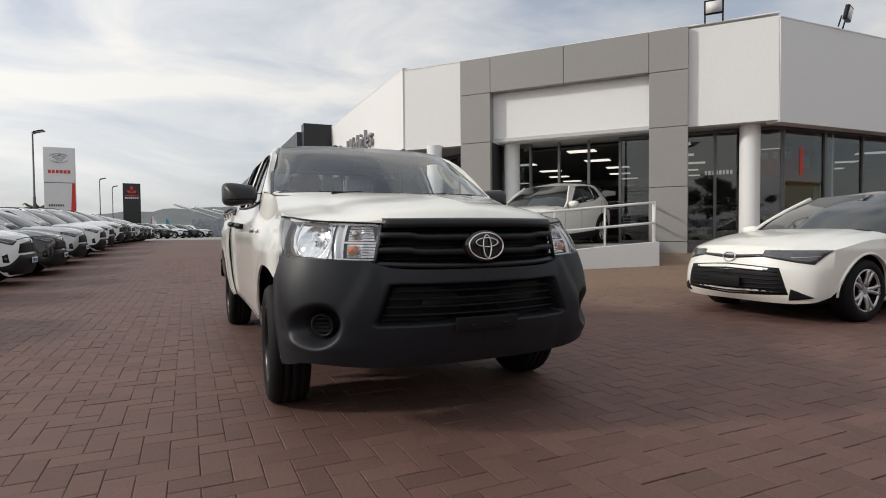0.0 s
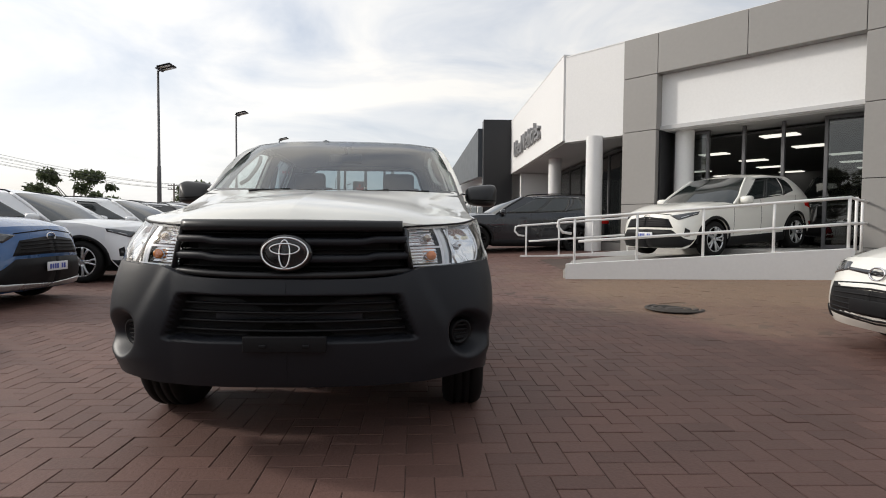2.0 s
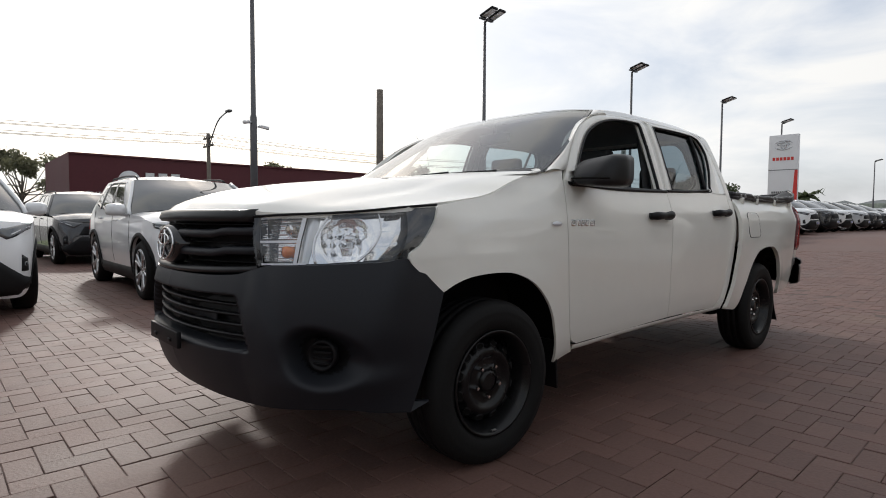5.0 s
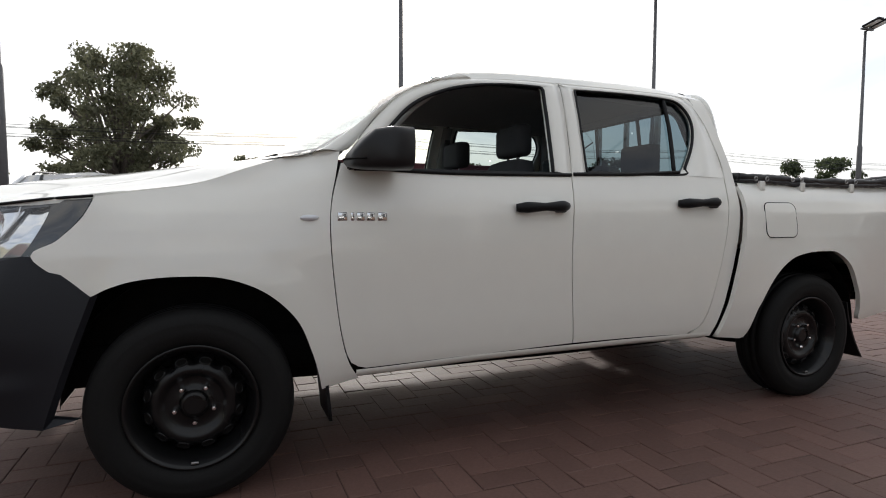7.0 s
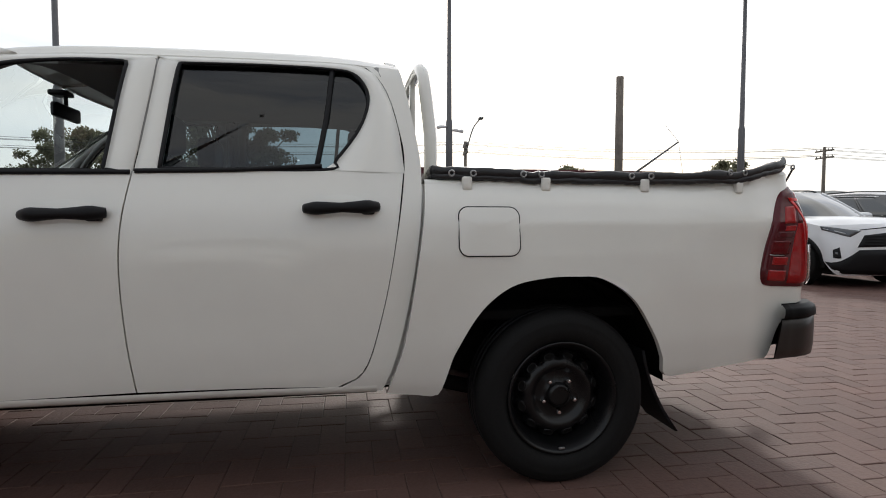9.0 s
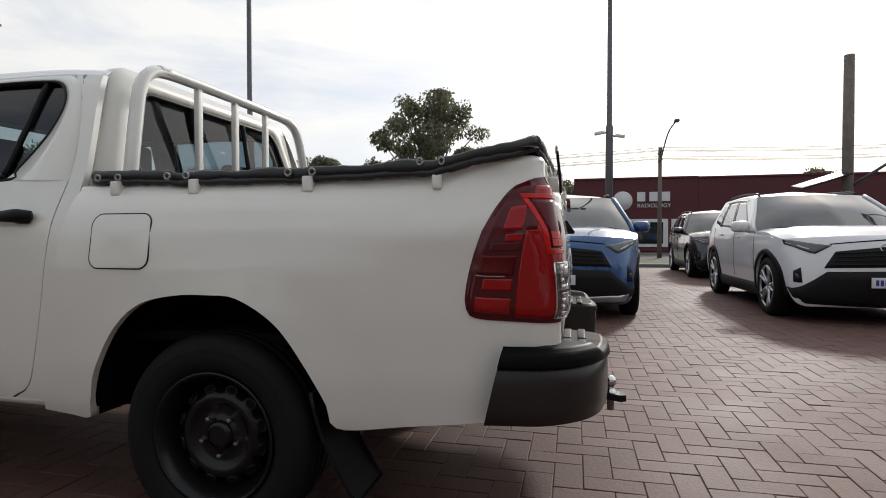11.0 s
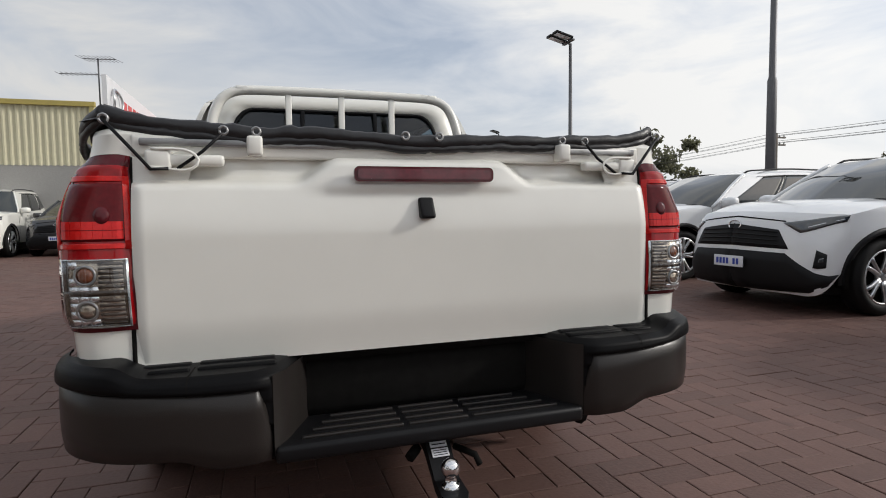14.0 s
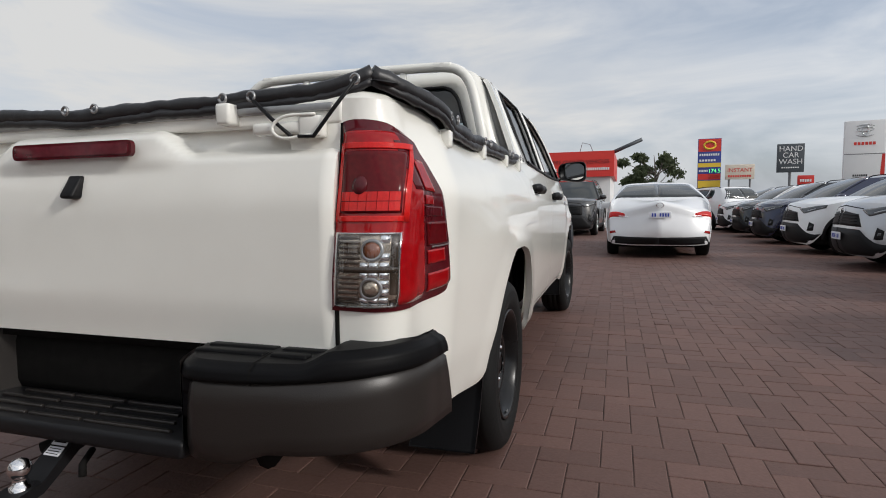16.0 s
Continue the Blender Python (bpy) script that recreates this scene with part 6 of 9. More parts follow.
def build_car(name, style, paint, label, category, alloy=M_ALLOY, front=True):
    """A parked car, front axle over its origin, nose towards -y."""
    s = style
    W, fo, wb, ro, H, r = s["W"], s["fo"], s["wb"], s["ro"], s["H"], s["r"]
    yn, yt = -fo, wb + ro
    root = thing(name, label, category)
    sec = np.array([(0.18, W - 0.07), (0.30, W - 0.035), (0.55, W - 0.005), (0.75, W), (s["belt"][0] - 0.06, W - 0.012), (s["belt"][1] + 0.02, W - 0.045), (H - 0.14, W - 0.24), (H, W - 0.33)])

    def hw(y, z):
        x = np.interp(z, sec[:, 0], sec[:, 1])
        return x - 0.10 * smoothstep(yn + 0.75, yn + 0.15, y) - 0.09 * smoothstep(yt - 0.75, yt - 0.1, y)

    def side(p):
        p = np.asarray(p, float)
        return np.concatenate([hw(p[..., 0], p[..., 1])[..., None], p], -1)

    def both(nm, bm, m, par=root, lab=""):
        two = mirrored(bm)
        return part(nm, bm, m, par, lab), part(nm, two, m, par, lab)

    y0, y1 = yn + 0.46, yt - 0.42
    ar = r + 0.055
    zs = 0.27
    hood_c = s["hood"] + 0.02
    cy, cz = s["cowl"]
    ty, tz = s["tail"]
    top = [(y0, hood_c - 0.06), (0.0, (hood_c + s["belt"][0]) / 2), (cy + 0.15, s["belt"][0]), (wb / 2, (s["belt"][0] + s["belt"][1]) / 2 - 0.01), (wb, s["belt"][1]), (y1, s["belt"][1] - 0.02)]
    # straight columns keep the arches true
    ys = np.unique(np.concatenate([np.linspace(y0, y1, 34)] + [c + ar * np.sin(np.linspace(-1.5, 1.5, 17)) for c in (0.0, wb)]))
    ys = ys[(ys >= y0) & (ys <= y1)]
    zb = np.full(len(ys), zs)
    for c in (0.0, wb):
        k = np.abs(ys - c) < ar
        zb[k] = np.maximum(zb[k], r * 0.98 + np.sqrt(ar ** 2 - (ys[k] - c) ** 2))
    tt = spline(top, 80)
    zt = np.interp(ys, tt[:, 0], tt[:, 1])
    v = np.linspace(0, 1, 14)[:, None]
    P = side(np.stack([np.broadcast_to(ys, (14, len(ys))), zb * (1 - v) + zt * v], -1))
    bm = bmesh.new()
    grid(bm, P)
    flange(bm, (-0.03, 0, 0))
    both("body_side", bm, paint)
    # arch lips and sill
    lip = M_CLAD if s["clad"] else paint
    for c in (0.0, wb):
        bm = bmesh.new()
        rows = []
        for dr, dx in ((0.0, 0.006), (0.004, 0.016), (0.05 if s["clad"] else 0.02, 0.014), (0.056 if s["clad"] else 0.024, 0.0)):
            ring = []
            for a in np.linspace(-0.12, math.pi + 0.12, 24):
                y, z = c - (ar + dr - 0.004) * math.cos(a), max(0.22, r * 0.98 + (ar + dr - 0.004) * math.sin(a))
                ring.append((float(hw(y, z)) + dx, y, z))
            rows.append(ring)
        grid(bm, np.array(rows), flip=True)
        both("arch_lip", bm, lip, root)
        bm = bmesh.new()
        rows = [[(x, c - (ar + 0.01) * math.cos(a), max(0.2, r * 0.98 + (ar + 0.01) * math.sin(a))) for a in np.linspace(-0.2, math.pi + 0.2, 16)] for x in (W - 0.03, W - 0.32)]
        grid(bm, np.array(rows))
        both("wheel_housing", bm, M_UNDER, root)
    bm = bmesh.new()
    yy = np.linspace(ar - 0.02, wb - ar + 0.02, 12)
    grid(bm, np.array([[(float(hw(y, z)) + dx, y, z) for y in yy] for dx, z in ((-0.06, 0.18), (0.006, 0.20), (0.014, 0.27), (0.010, 0.36 if s["clad"] else 0.27), (-0.004, 0.37 if s["clad"] else 0.275))]))
    both("sill", bm, lip)
    # bonnet
    fx = float(hw(y0, hood_c - 0.06))
    hood_front = [(0, yn + 0.13, s["hood"]), (0.35 * W, yn + 0.14, s["hood"] - 0.005), (0.66 * W, yn + 0.23, s["hood"] - 0.02), (fx, y0, hood_c - 0.06)]
    guard = [tuple(q) for q in side(spline([(y0, hood_c - 0.06), (0.0, (hood_c + s["belt"][0]) / 2), (cy + 0.15, s["belt"][0])], 9))]
    cowl = [(0, cy - 0.16, cz), (0.4 * W, cy - 0.08, cz), (0.75 * W, cy + 0.04, cz - 0.02), guard[-1]]
    Hd = coons(hood_front, cowl, [(0, yn + 0.13, s["hood"]), (0, yn + 0.4, s["hood"] + 0.065), (0, cy - 0.16, cz)], guard, 18, 14)
    uu = np.linspace(0, 1, 18)[None]
    Hd[..., 2] += 0.018 * np.sin(math.pi * np.linspace(0, 1, 14)[:, None]) * smoothstep(1.0, 0.6, uu) - 0.012 * np.exp(-((uu - 0.68) / 0.08) ** 2)
    bm = bmesh.new()
    grid(bm, Hd)
    part("bonnet", both_sides(bm), paint, root)
    # nose
    mid = [(0, yn + 0.10, 0.20), (0, yn + 0.01, 0.32), (0, yn, 0.55), (0, yn + 0.03, s["hood"] - 0.18), (0, yn + 0.07, s["hood"] - 0.06), (0, yn + 0.13, s["hood"])]
    seam = [tuple(q) for q in P[:, 0]]
    low = [(0, yn + 0.10, 0.20), (0.55 * W, yn + 0.13, 0.20), (0.84 * W, yn + 0.24, 0.22), seam[0]]
    N = coons(low, hood_front, mid, seam, 24, 24)
    un, vn = np.linspace(0, 1, 24)[None], np.linspace(0, 1, 24)[:, None]
    push = 0.06 * np.sin(math.pi * un) * np.sin(math.pi * vn) ** 0.7
    N[..., 0] += push * 0.75
    N[..., 1] -= 0.039 * np.cos(math.pi / 2 * un) ** 0.7 * np.sin(math.pi * un * 0.5 + math.pi / 4) * np.sin(math.pi * vn) ** 0.7
    bm = bmesh.new()
    grid(bm, N)
    nose = part("nose", both_sides(bm), paint, root)
    nb = lambda nm, c, m, pr=0.006, par=nose, lab="", nu=8, nv=5: both(nm, piece(N, c, pr, nu, nv), m, par, lab)
    if s["clad"]:
        nb("grille", [(0, 0.56), (0.50, 0.55), (0.43, 0.77), (0, 0.82)] if style is not BIG else [(0, 0.5), (0.5, 0.5), (0.52, 0.8), (0, 0.82)], M_CLAD, 0.004)
        for k in range(4):
            nb("grille_bar", [(0, 0.59 + k * 0.055), (0.42, 0.585 + k * 0.05), (0.42, 0.60 + k * 0.05), (0, 0.605 + k * 0.055)], M_CLAD, 0.012, nv=2)
        nb("lower_bumper", [(0, 0.02), (0.86, 0.06), (0.47, 0.50), (0, 0.51)], M_CLAD, 0.010)
        if paint is M_BLUE:
            nb("skid_plate", [(0, 0.05), (0.62, 0.05), (0.66, 0.15), (0, 0.12)], M_ALLOY, 0.020)
        nb("fog_pocket", [(0.66, 0.34), (0.76, 0.28), (0.78, 0.44), (0.70, 0.54)], M_CLAD, 0.006)
        nb("fog_lamp", [(0.70, 0.38), (0.74, 0.37), (0.745, 0.42), (0.71, 0.43)], M_HEADLENS, 0.012)
        nb("headlamp", [(0.60, 0.75), (0.97, 0.865), (1.0, 0.985), (0.47, 0.855)], M_HEADLENS, 0.008, lab="clear swept headlamp")
        nb("lamp_strip", [(0.66, 0.805), (0.80, 0.85), (0.80, 0.865), (0.66, 0.82)], M_ALLOY, 0.012, nv=2)
        nb("lamp_strip", [(0.88, 0.87), (0.955, 0.90), (0.96, 0.915), (0.88, 0.885)], M_ALLOY, 0.012, nv=2)
        nb("bonnet_gap", [(0, 0.905), (0.49, 0.868), (0.49, 0.882), (0, 0.922)], M_UNDER, 0.004, nv=2)
    else:
        nb("grille", [(0, 0.14), (0.58, 0.18), (0.50, 0.62), (0, 0.66)], M_CLAD, 0.004)
        for k in range(6):
            nb("grille_bar", [(0, 0.19 + k * 0.075), (0.55 - 0.014 * k, 0.215 + k * 0.066), (0.55 - 0.014 * k, 0.23 + k * 0.066), (0, 0.21 + k * 0.075)], M_CLAD, 0.010, nv=2)
        nb("corner_blade", [(0.58, 0.08), (0.80, 0.10), (0.66, 0.24), (0.60, 0.28)], M_CLAD, 0.008)
        nb("upper_slot", [(0, 0.74), (0.36, 0.80), (0.36, 0.84), (0, 0.80)], M_GLOSSBLACK, 0.006, nv=2)
        nb("headlamp", [(0.34, 0.80), (0.80, 0.70), (0.99, 0.99), (0.36, 0.91)], M_HEADLENS, 0.008, lab="slim dark headlamp")
        nb("lamp_strip", [(0.60, 0.80), (0.86, 0.84), (0.87, 0.855), (0.60, 0.81)], M_ALLOY, 0.013, nv=2)
    zb_, _ = sample(N, 0.02, 0.84 if s["clad"] else 0.77)
    bm = oval_ring(0, float(zb_[1]) - 0.014, float(zb_[2]) - (0.03 if s["clad"] else 0), 0.075, 0.050, 0.008, 24)
    badge = part("badge", bm, M_CHROME, nose)
    zp, _ = sample(N, 0.0, 0.37 if s["clad"] else 0.36)
    bm = bmesh.new()
    box(bm, (-0.186, float(zp[1]) - 0.034, float(zp[2]) - 0.055), (0.186, float(zp[1]) - 0.020, float(zp[2]) + 0.055), 0.004)
    plate = part("number_plate", bm, M_PLATE if s["clad"] else M_BLACK, nose)
    if s["clad"]:
        for k in range(7):
            if k == 4:
                continue
            bm = bmesh.new()
            x = -0.150 + k * 0.043
            box(bm, (x, float(zp[1]) - 0.037, float(zp[2]) - 0.030), (x + 0.028, float(zp[1]) - 0.033, float(zp[2]) + 0.030))
            part("plate_bar", bm, M_PLATEBLUE, plate, "", False)
    # greenhouse
    wy, wz = s["wst"]
    ry, rz = s["rear"]
    roof_line = [(wy - 0.02, wz - 0.015), ((wy + ry) / 2, H - 0.075), (ry, rz - 0.03)]
    rl = [tuple(q) for q in side(spline(roof_line, 12))]
    rt = [(0, ry + 0.06, rz + 0.02), (0.45 * W, ry + 0.05, rz + 0.015), (rl[-1][0] - 0.08, ry + 0.03, rz), rl[-1]]
    ft = [(0, wy - 0.16, wz + 0.005), (0.45 * W, wy - 0.12, wz), (rl[0][0] - 0.08, wy - 0.06, wz - 0.005), rl[0]]
    Rf = coons(ft, rt, [(0, wy - 0.16, wz + 0.005), (0, (wy + ry) / 2 - 0.2, H), (0, ry + 0.06, rz + 0.02)], rl, 14, 16)
    bm = bmesh.new()
    grid(bm, Rf)
    part("roof", both_sides(bm), paint, root)
    belt_line = [(cy + 0.15, s["belt"][0]), (wb / 2, (s["belt"][0] + s["belt"][1]) / 2 - 0.01), (wb, s["belt"][1]), (y1, s["belt"][1] - 0.02)]
    lead = [(cy + 0.15, s["belt"][0]), ((cy + wy) / 2 + 0.07, (cz + wz) / 2 - 0.02), (wy - 0.02, wz - 0.015)]
    trail = [(y1, s["belt"][1] - 0.02), ((ty + ry) / 2 - 0.02, (tz + rz) / 2), (ry, rz - 0.03)]
    Gs = side(coons(belt_line, roof_line, lead, trail, 30, 12))
    bm = bmesh.new()
    grid(bm, Gs)
    both("cab_side", bm, paint)
    for c in ([(0.075, 0.06), (0.37, 0.05), (0.45, 0.88), (0.24, 0.88)], [(0.395, 0.05), (0.665, 0.06), (0.70, 0.88), (0.475, 0.88)], [(0.69, 0.07), (0.84, 0.18), (0.84, 0.80), (0.72, 0.87)]):
        both("side_window", piece(Gs, c, 0.004, 12, 7), M_CARGLASS, root, "dark side glass")
    for u_ in (0.385, 0.68):
        both("window_pillar", piece(Gs, [(u_ - 0.012, 0.05), (u_ + 0.012, 0.05), (u_ + 0.085, 0.88), (u_ + 0.06, 0.88)], 0.0055, 3, 7), M_GLOSSBLACK, root)
    if s["clad"]:
        bm = bmesh.new()
        tube(bm, [tuple(sample(Gs, a, 0.905)[0] + np.array([0.006, 0, 0])) for a in np.linspace(0.16, 0.84, 16)], 0.006, 5)
        both("window_trim", bm, M_CHROME if style is SUV else M_GLOSSBLACK, root)
    # screens
    ws = coons(cowl, ft, [(0, cy - 0.16, cz), (0, (cy + wy) / 2 - 0.19, (cz + wz) / 2 + 0.04), (0, wy - 0.16, wz + 0.005)], [tuple(q) for q in side(spline(lead, 9))], 16, 12)
    bm = bmesh.new()
    grid(bm, ws)
    part("windscreen", both_sides(bm), M_CARGLASS, root, "dark reflective windscreen")
    bm = bmesh.new()
    tube(bm, [tuple(q + np.array([0.006, -0.006, 0.006])) for q in ws[:, -1]], 0.026, 6)
    both("screen_pillar", bm, paint, root)
    tail_top = [(0, ty + 0.05, tz), (0.5 * W, ty + 0.03, tz), (0.8 * W, ty - 0.02, tz), tuple(side([(y1, s["belt"][1] - 0.02)])[0])]
    rs = coons(tail_top, rt, [(0, ty + 0.05, tz), (0, (ty + ry) / 2 + 0.12, (tz + rz) / 2 + 0.03), (0, ry + 0.06, rz + 0.02)], [tuple(q) for q in side(spline(trail, 9))], 16, 10)
    bm = bmesh.new()
    grid(bm, rs, flip=True)
    back = part("tail_upper", both_sides(bm), paint, root)
    both("rear_glass", piece(rs, [(0.0, 0.10), (0.80, 0.12), (0.80, 0.88), (0.0, 0.90)], 0.005, 10, 7, -1), M_CARGLASS, back, "dark rear glass")
    # tail
    seam2 = [tuple(q) for q in P[:, -1]]
    midt = [(0, yt - 0.10, 0.24), (0, yt, 0.42), (0, yt, 0.60), (0, yt - 0.05, tz - 0.18), (0, (ty + 0.05 + yt) / 2 if not s.get("boot") else yt - 0.06, tz - 0.03), (0, ty + 0.05, tz)]
    lowt = [(0, yt - 0.10, 0.24), (0.5 * W, yt - 0.12, 0.24), (0.84 * W, yt - 0.22, 0.26), seam2[0]]
    Tl = coons(lowt, tail_top, midt, seam2, 24, 20)
    push = 0.07 * np.sin(math.pi * un) * np.sin(math.pi * np.linspace(0, 1, 20)[:, None]) ** 0.6
    Tl[..., 0] += push * 0.7
    Tl[..., 1] += 0.06 * np.cos(math.pi / 2 * un) ** 0.6 * np.sin(math.pi * np.linspace(0, 1, 20)[:, None]) ** 0.6
    bm = bmesh.new()
    grid(bm, Tl, flip=True)
    tail = part("tail", both_sides(bm), paint, root)
    tb = lambda nm, c, m, pr=0.006, lab="": both(nm, piece(Tl, c, pr, 8, 5, -1), m, tail, lab)
    tb("tail_lamp", [(0.50, 0.46), (0.97, 0.60), (0.97, 0.76), (0.50, 0.52)] if s.get("boot") else [(0.56, 0.66), (0.98, 0.66), (0.98, 0.84), (0.62, 0.82)], M_HOTRED, 0.008, "red wrap-around tail lamp")
    tb("reverse_lamp", [(0.46, 0.455), (0.60, 0.49), (0.60, 0.505), (0.46, 0.47)] if s.get("boot") else [(0.46, 0.615), (0.60, 0.61), (0.60, 0.635), (0.46, 0.64)], M_REFLECT, 0.010)
    tb("lower_bumper", [(0, 0.02), (0.86, 0.02), (0.74, 0.16 if not s["clad"] else 0.34), (0, 0.12 if not s["clad"] else 0.36)], M_CLAD, 0.008)
    tb("rear_reflector", [(0.68, 0.22), (0.84, 0.22), (0.82, 0.27), (0.70, 0.26)], M_RED, 0.010)
    if s.get("boot"):
        zp, _ = sample(Tl, 0.0, 0.40)
        bm = bmesh.new()
        box(bm, (-0.186, float(zp[1]) + 0.012, float(zp[2]) - 0.055), (0.186, float(zp[1]) + 0.028, float(zp[2]) + 0.055), 0.004)
        rear_plate = part("number_plate", bm, M_PLATE, tail)
        for k in range(7):
            if k == 4:
                continue
            bm = bmesh.new()
            x = -0.150 + k * 0.043
            box(bm, (x, float(zp[1]) + 0.027, float(zp[2]) - 0.030), (x + 0.028, float(zp[1]) + 0.031, float(zp[2]) + 0.030))
            part("plate_bar", bm, M_PLATEBLUE, rear_plate, "", False)
        part("badge", oval_ring(0, float(zp[1]) - 0.012, float(zp[2]) + 0.17, 0.06, 0.04, 0.008, 20), M_CHROME, tail)
    # seams, handles, mirrors, rails
    for yv, ytop in ((cy + 0.10, cy + 0.14), (wb * 0.53, wb * 0.545), (wb - ar + 0.12, wb + 0.02)):
        pts = [(yv, 0.40), ((yv + ytop) / 2, 0.7), (ytop, float(np.interp(ytop, ys, zt)))]
        bm = bmesh.new()
        tube(bm, side(spline(pts, 8)) + np.array([0.001, 0, 0]), 0.0035, 4)
        both("door_seam", bm, M_UNDER, root)
    for yv in (wb * 0.50, wb * 0.86):
        bm = bmesh.new()
        zh = s["belt"][0] - 0.07 + 0.03 * (yv > wb * 0.6)
        x = float(hw(yv, zh))
        box(bm, (x - 0.005, yv - 0.19, zh - 0.013), (x + 0.026, yv, zh + 0.013), 0.008)
        both("door_handle", bm, paint, root)
    bm = bmesh.new()
    mz, my, mx = s["belt"][0] + 0.07, cy + 0.34, float(hw(cy + 0.3, s["belt"][0]))
    rows = []
    for k, (yy_, w_, h_) in enumerate(((-0.09, 0.03, 0.03), (-0.07, 0.09, 0.06), (-0.02, 0.115, 0.078), (0.05, 0.115, 0.078), (0.055, 0.10, 0.065))):
        rows.append([(mx + 0.12 + w_ * math.copysign(abs(math.cos(a)) ** 0.6, math.cos(a)), my + yy_, mz + h_ * math.copysign(abs(math.sin(a)) ** 0.6, math.sin(a))) for a in np.linspace(0, 2 * math.pi, 16, endpoint=False)])
    vs = grid(bm, np.array(rows), wrap=True)
    bm.faces.new(vs[0])
    bm.faces.new(vs[-1][::-1])
    tube(bm, [(mx - 0.02, my, mz - 0.07), (mx + 0.05, my, mz - 0.06)], 0.025, 6)
    both("door_mirror", grow(bm), paint, root)
    if s["rails"]:
        bm = bmesh.new()
        pts = [(q[0] - 0.06, q[1], q[2] + 0.055) for q in rl]
        pts[0], pts[-1] = (pts[0][0], pts[0][1] + 0.05, pts[0][2] - 0.035), (pts[-1][0], pts[-1][1] - 0.05, pts[-1][2] - 0.035)
        tube(bm, pts, 0.014, 6, smooth_n=18)
        both("roof_rail", bm, M_BLACK, root)
    bm = bmesh.new()
    box(bm, (-W + 0.16, yn + 0.3, 0.20), (W - 0.16, yt - 0.3, 0.40), 0.03)
    part("underbody", bm, M_UNDER, root)
    # wheels
    base = None
    for xs in (1, -1):
        for yw in (0.0, wb):
            if base is None:
                base = bpy.data.objects.new("wheel", None)
                scene.collection.objects.link(base)
                bm = bmesh.new()
                lathe(bm, [(-0.20, r - 0.11), (-0.215, r - 0.06), (-0.20, r - 0.012), (-0.18, r), (-0.05, r), (-0.025, r - 0.008), (-0.004, r - 0.03), (0.002, r - 0.065), (-0.008, r - 0.10), (-0.03, r - 0.115)], 40, "x")
                part("tyre", grow(bm), M_RUBBER, base)
                bm = bmesh.new()
                ri = r - 0.105
                lathe(bm, [(-0.03, ri), (-0.012, ri), (-0.014, ri - 0.012), (-0.10, ri - 0.03), (-0.11, 0.0)], 32, "x")
                part("rim", grow(bm), M_STEEL if alloy is M_STEEL else M_UNDER, base)
                bm = bmesh.new()
                for k in range(5):
                    for off in (-0.17, 0.17):
                        a = k * 2 * math.pi / 5 + off
                        a2 = k * 2 * math.pi / 5 + off * 1.2
                        tube(bm, [(-0.045, 0.045 * math.cos(a), 0.045 * math.sin(a)), (-0.026, ri * 0.6 * math.cos(a), ri * 0.6 * math.sin(a)), (-0.020, (ri - 0.005) * math.cos(a2), (ri - 0.005) * math.sin(a2))], [0.026, 0.020, 0.022], 6, smooth_n=6)
                lathe(bm, [(-0.02, ri + 0.002), (-0.008, ri + 0.002), (-0.008, ri - 0.014), (-0.025, ri - 0.018)], 32, "x")
                lathe(bm, [(-0.06, 0.065), (-0.032, 0.062), (-0.026, 0.03), (-0.025, 0.0)], 16, "x")
                part("spokes", bm, alloy, base)
                w_ = base
            else:
                w_ = copy_thing(base, Matrix())
            w_.parent = root
            w_.matrix_basis = pose(xs * (W - 0.005), yw, r) @ (Matrix.Rotation(math.pi, 4, "Z") if xs < 0 else Matrix())
    return root


# the plan of the buildings and signs, drawn square to itself and set against the utility at its true size
SITE = Matrix.Translation((0.10, -0.08, 0)) @ Matrix.Rotation(radians(-1.2), 4, "Z") @ Matrix.Scale(0.935, 4)


def ground_z(x, y):
    """The paved yard: level round the utility, rising gently to the showroom."""
    s = 0.7725 * np.asarray(x, float) + 0.634 * np.asarray(y, float)
    d = np.clip(s - 4.3, 0, 8.4)
    return 0.058 * d * smoothstep(0, 1.1, d)


def on_site(m):
    """A full-size car's pose where the plan has it."""
    at, turn, _ = (SITE @ m).decompose()
    return Matrix.LocRotScale(at, turn, None)


def stand(x, y, yaw, lift=0.0):
    """A car's pose with its front axle at (x, y), nose turned by yaw from -y."""
    c, s = math.cos(radians(-1.2)), math.sin(radians(-1.2))
    x, y = c * x - s * y, 0.98 * (s * x + c * y) + 0.02
    return pose(x, y, float(ground_z(x, y)) + lift, 0, 0, yaw - 1.2)


SUV_LABEL = "mid-size SUV with black cladding parked in a sales row"
white_suv = build_car("suv", SUV, M_PEARL, "white " + SUV_LABEL, "car")
blue_suv = build_car("suv", SUV, M_BLUE, "metallic blue SUV with silver skid plate in a sales row", "car", M_STEEL)
navy_suv = build_car("suv", SUV, M_NAVY, "dark navy " + SUV_LABEL, "car")
grey_suv = build_car("suv", SUV, M_GREY, "graphite grey " + SUV_LABEL, "car", M_STEEL)
black_suv = build_car("suv", SUV, M_DARK, "black " + SUV_LABEL, "car")
maroon_suv = build_car("suv", SUV, M_MAROON, "maroon " + SUV_LABEL, "car")
silver_suv = build_car("suv", SUV, M_SILVER, "silver " + SUV_LABEL, "car")
ROW = "cars in the sales row"
NOSE_X = -5.20                                    # front axles of the west row; noses face +x


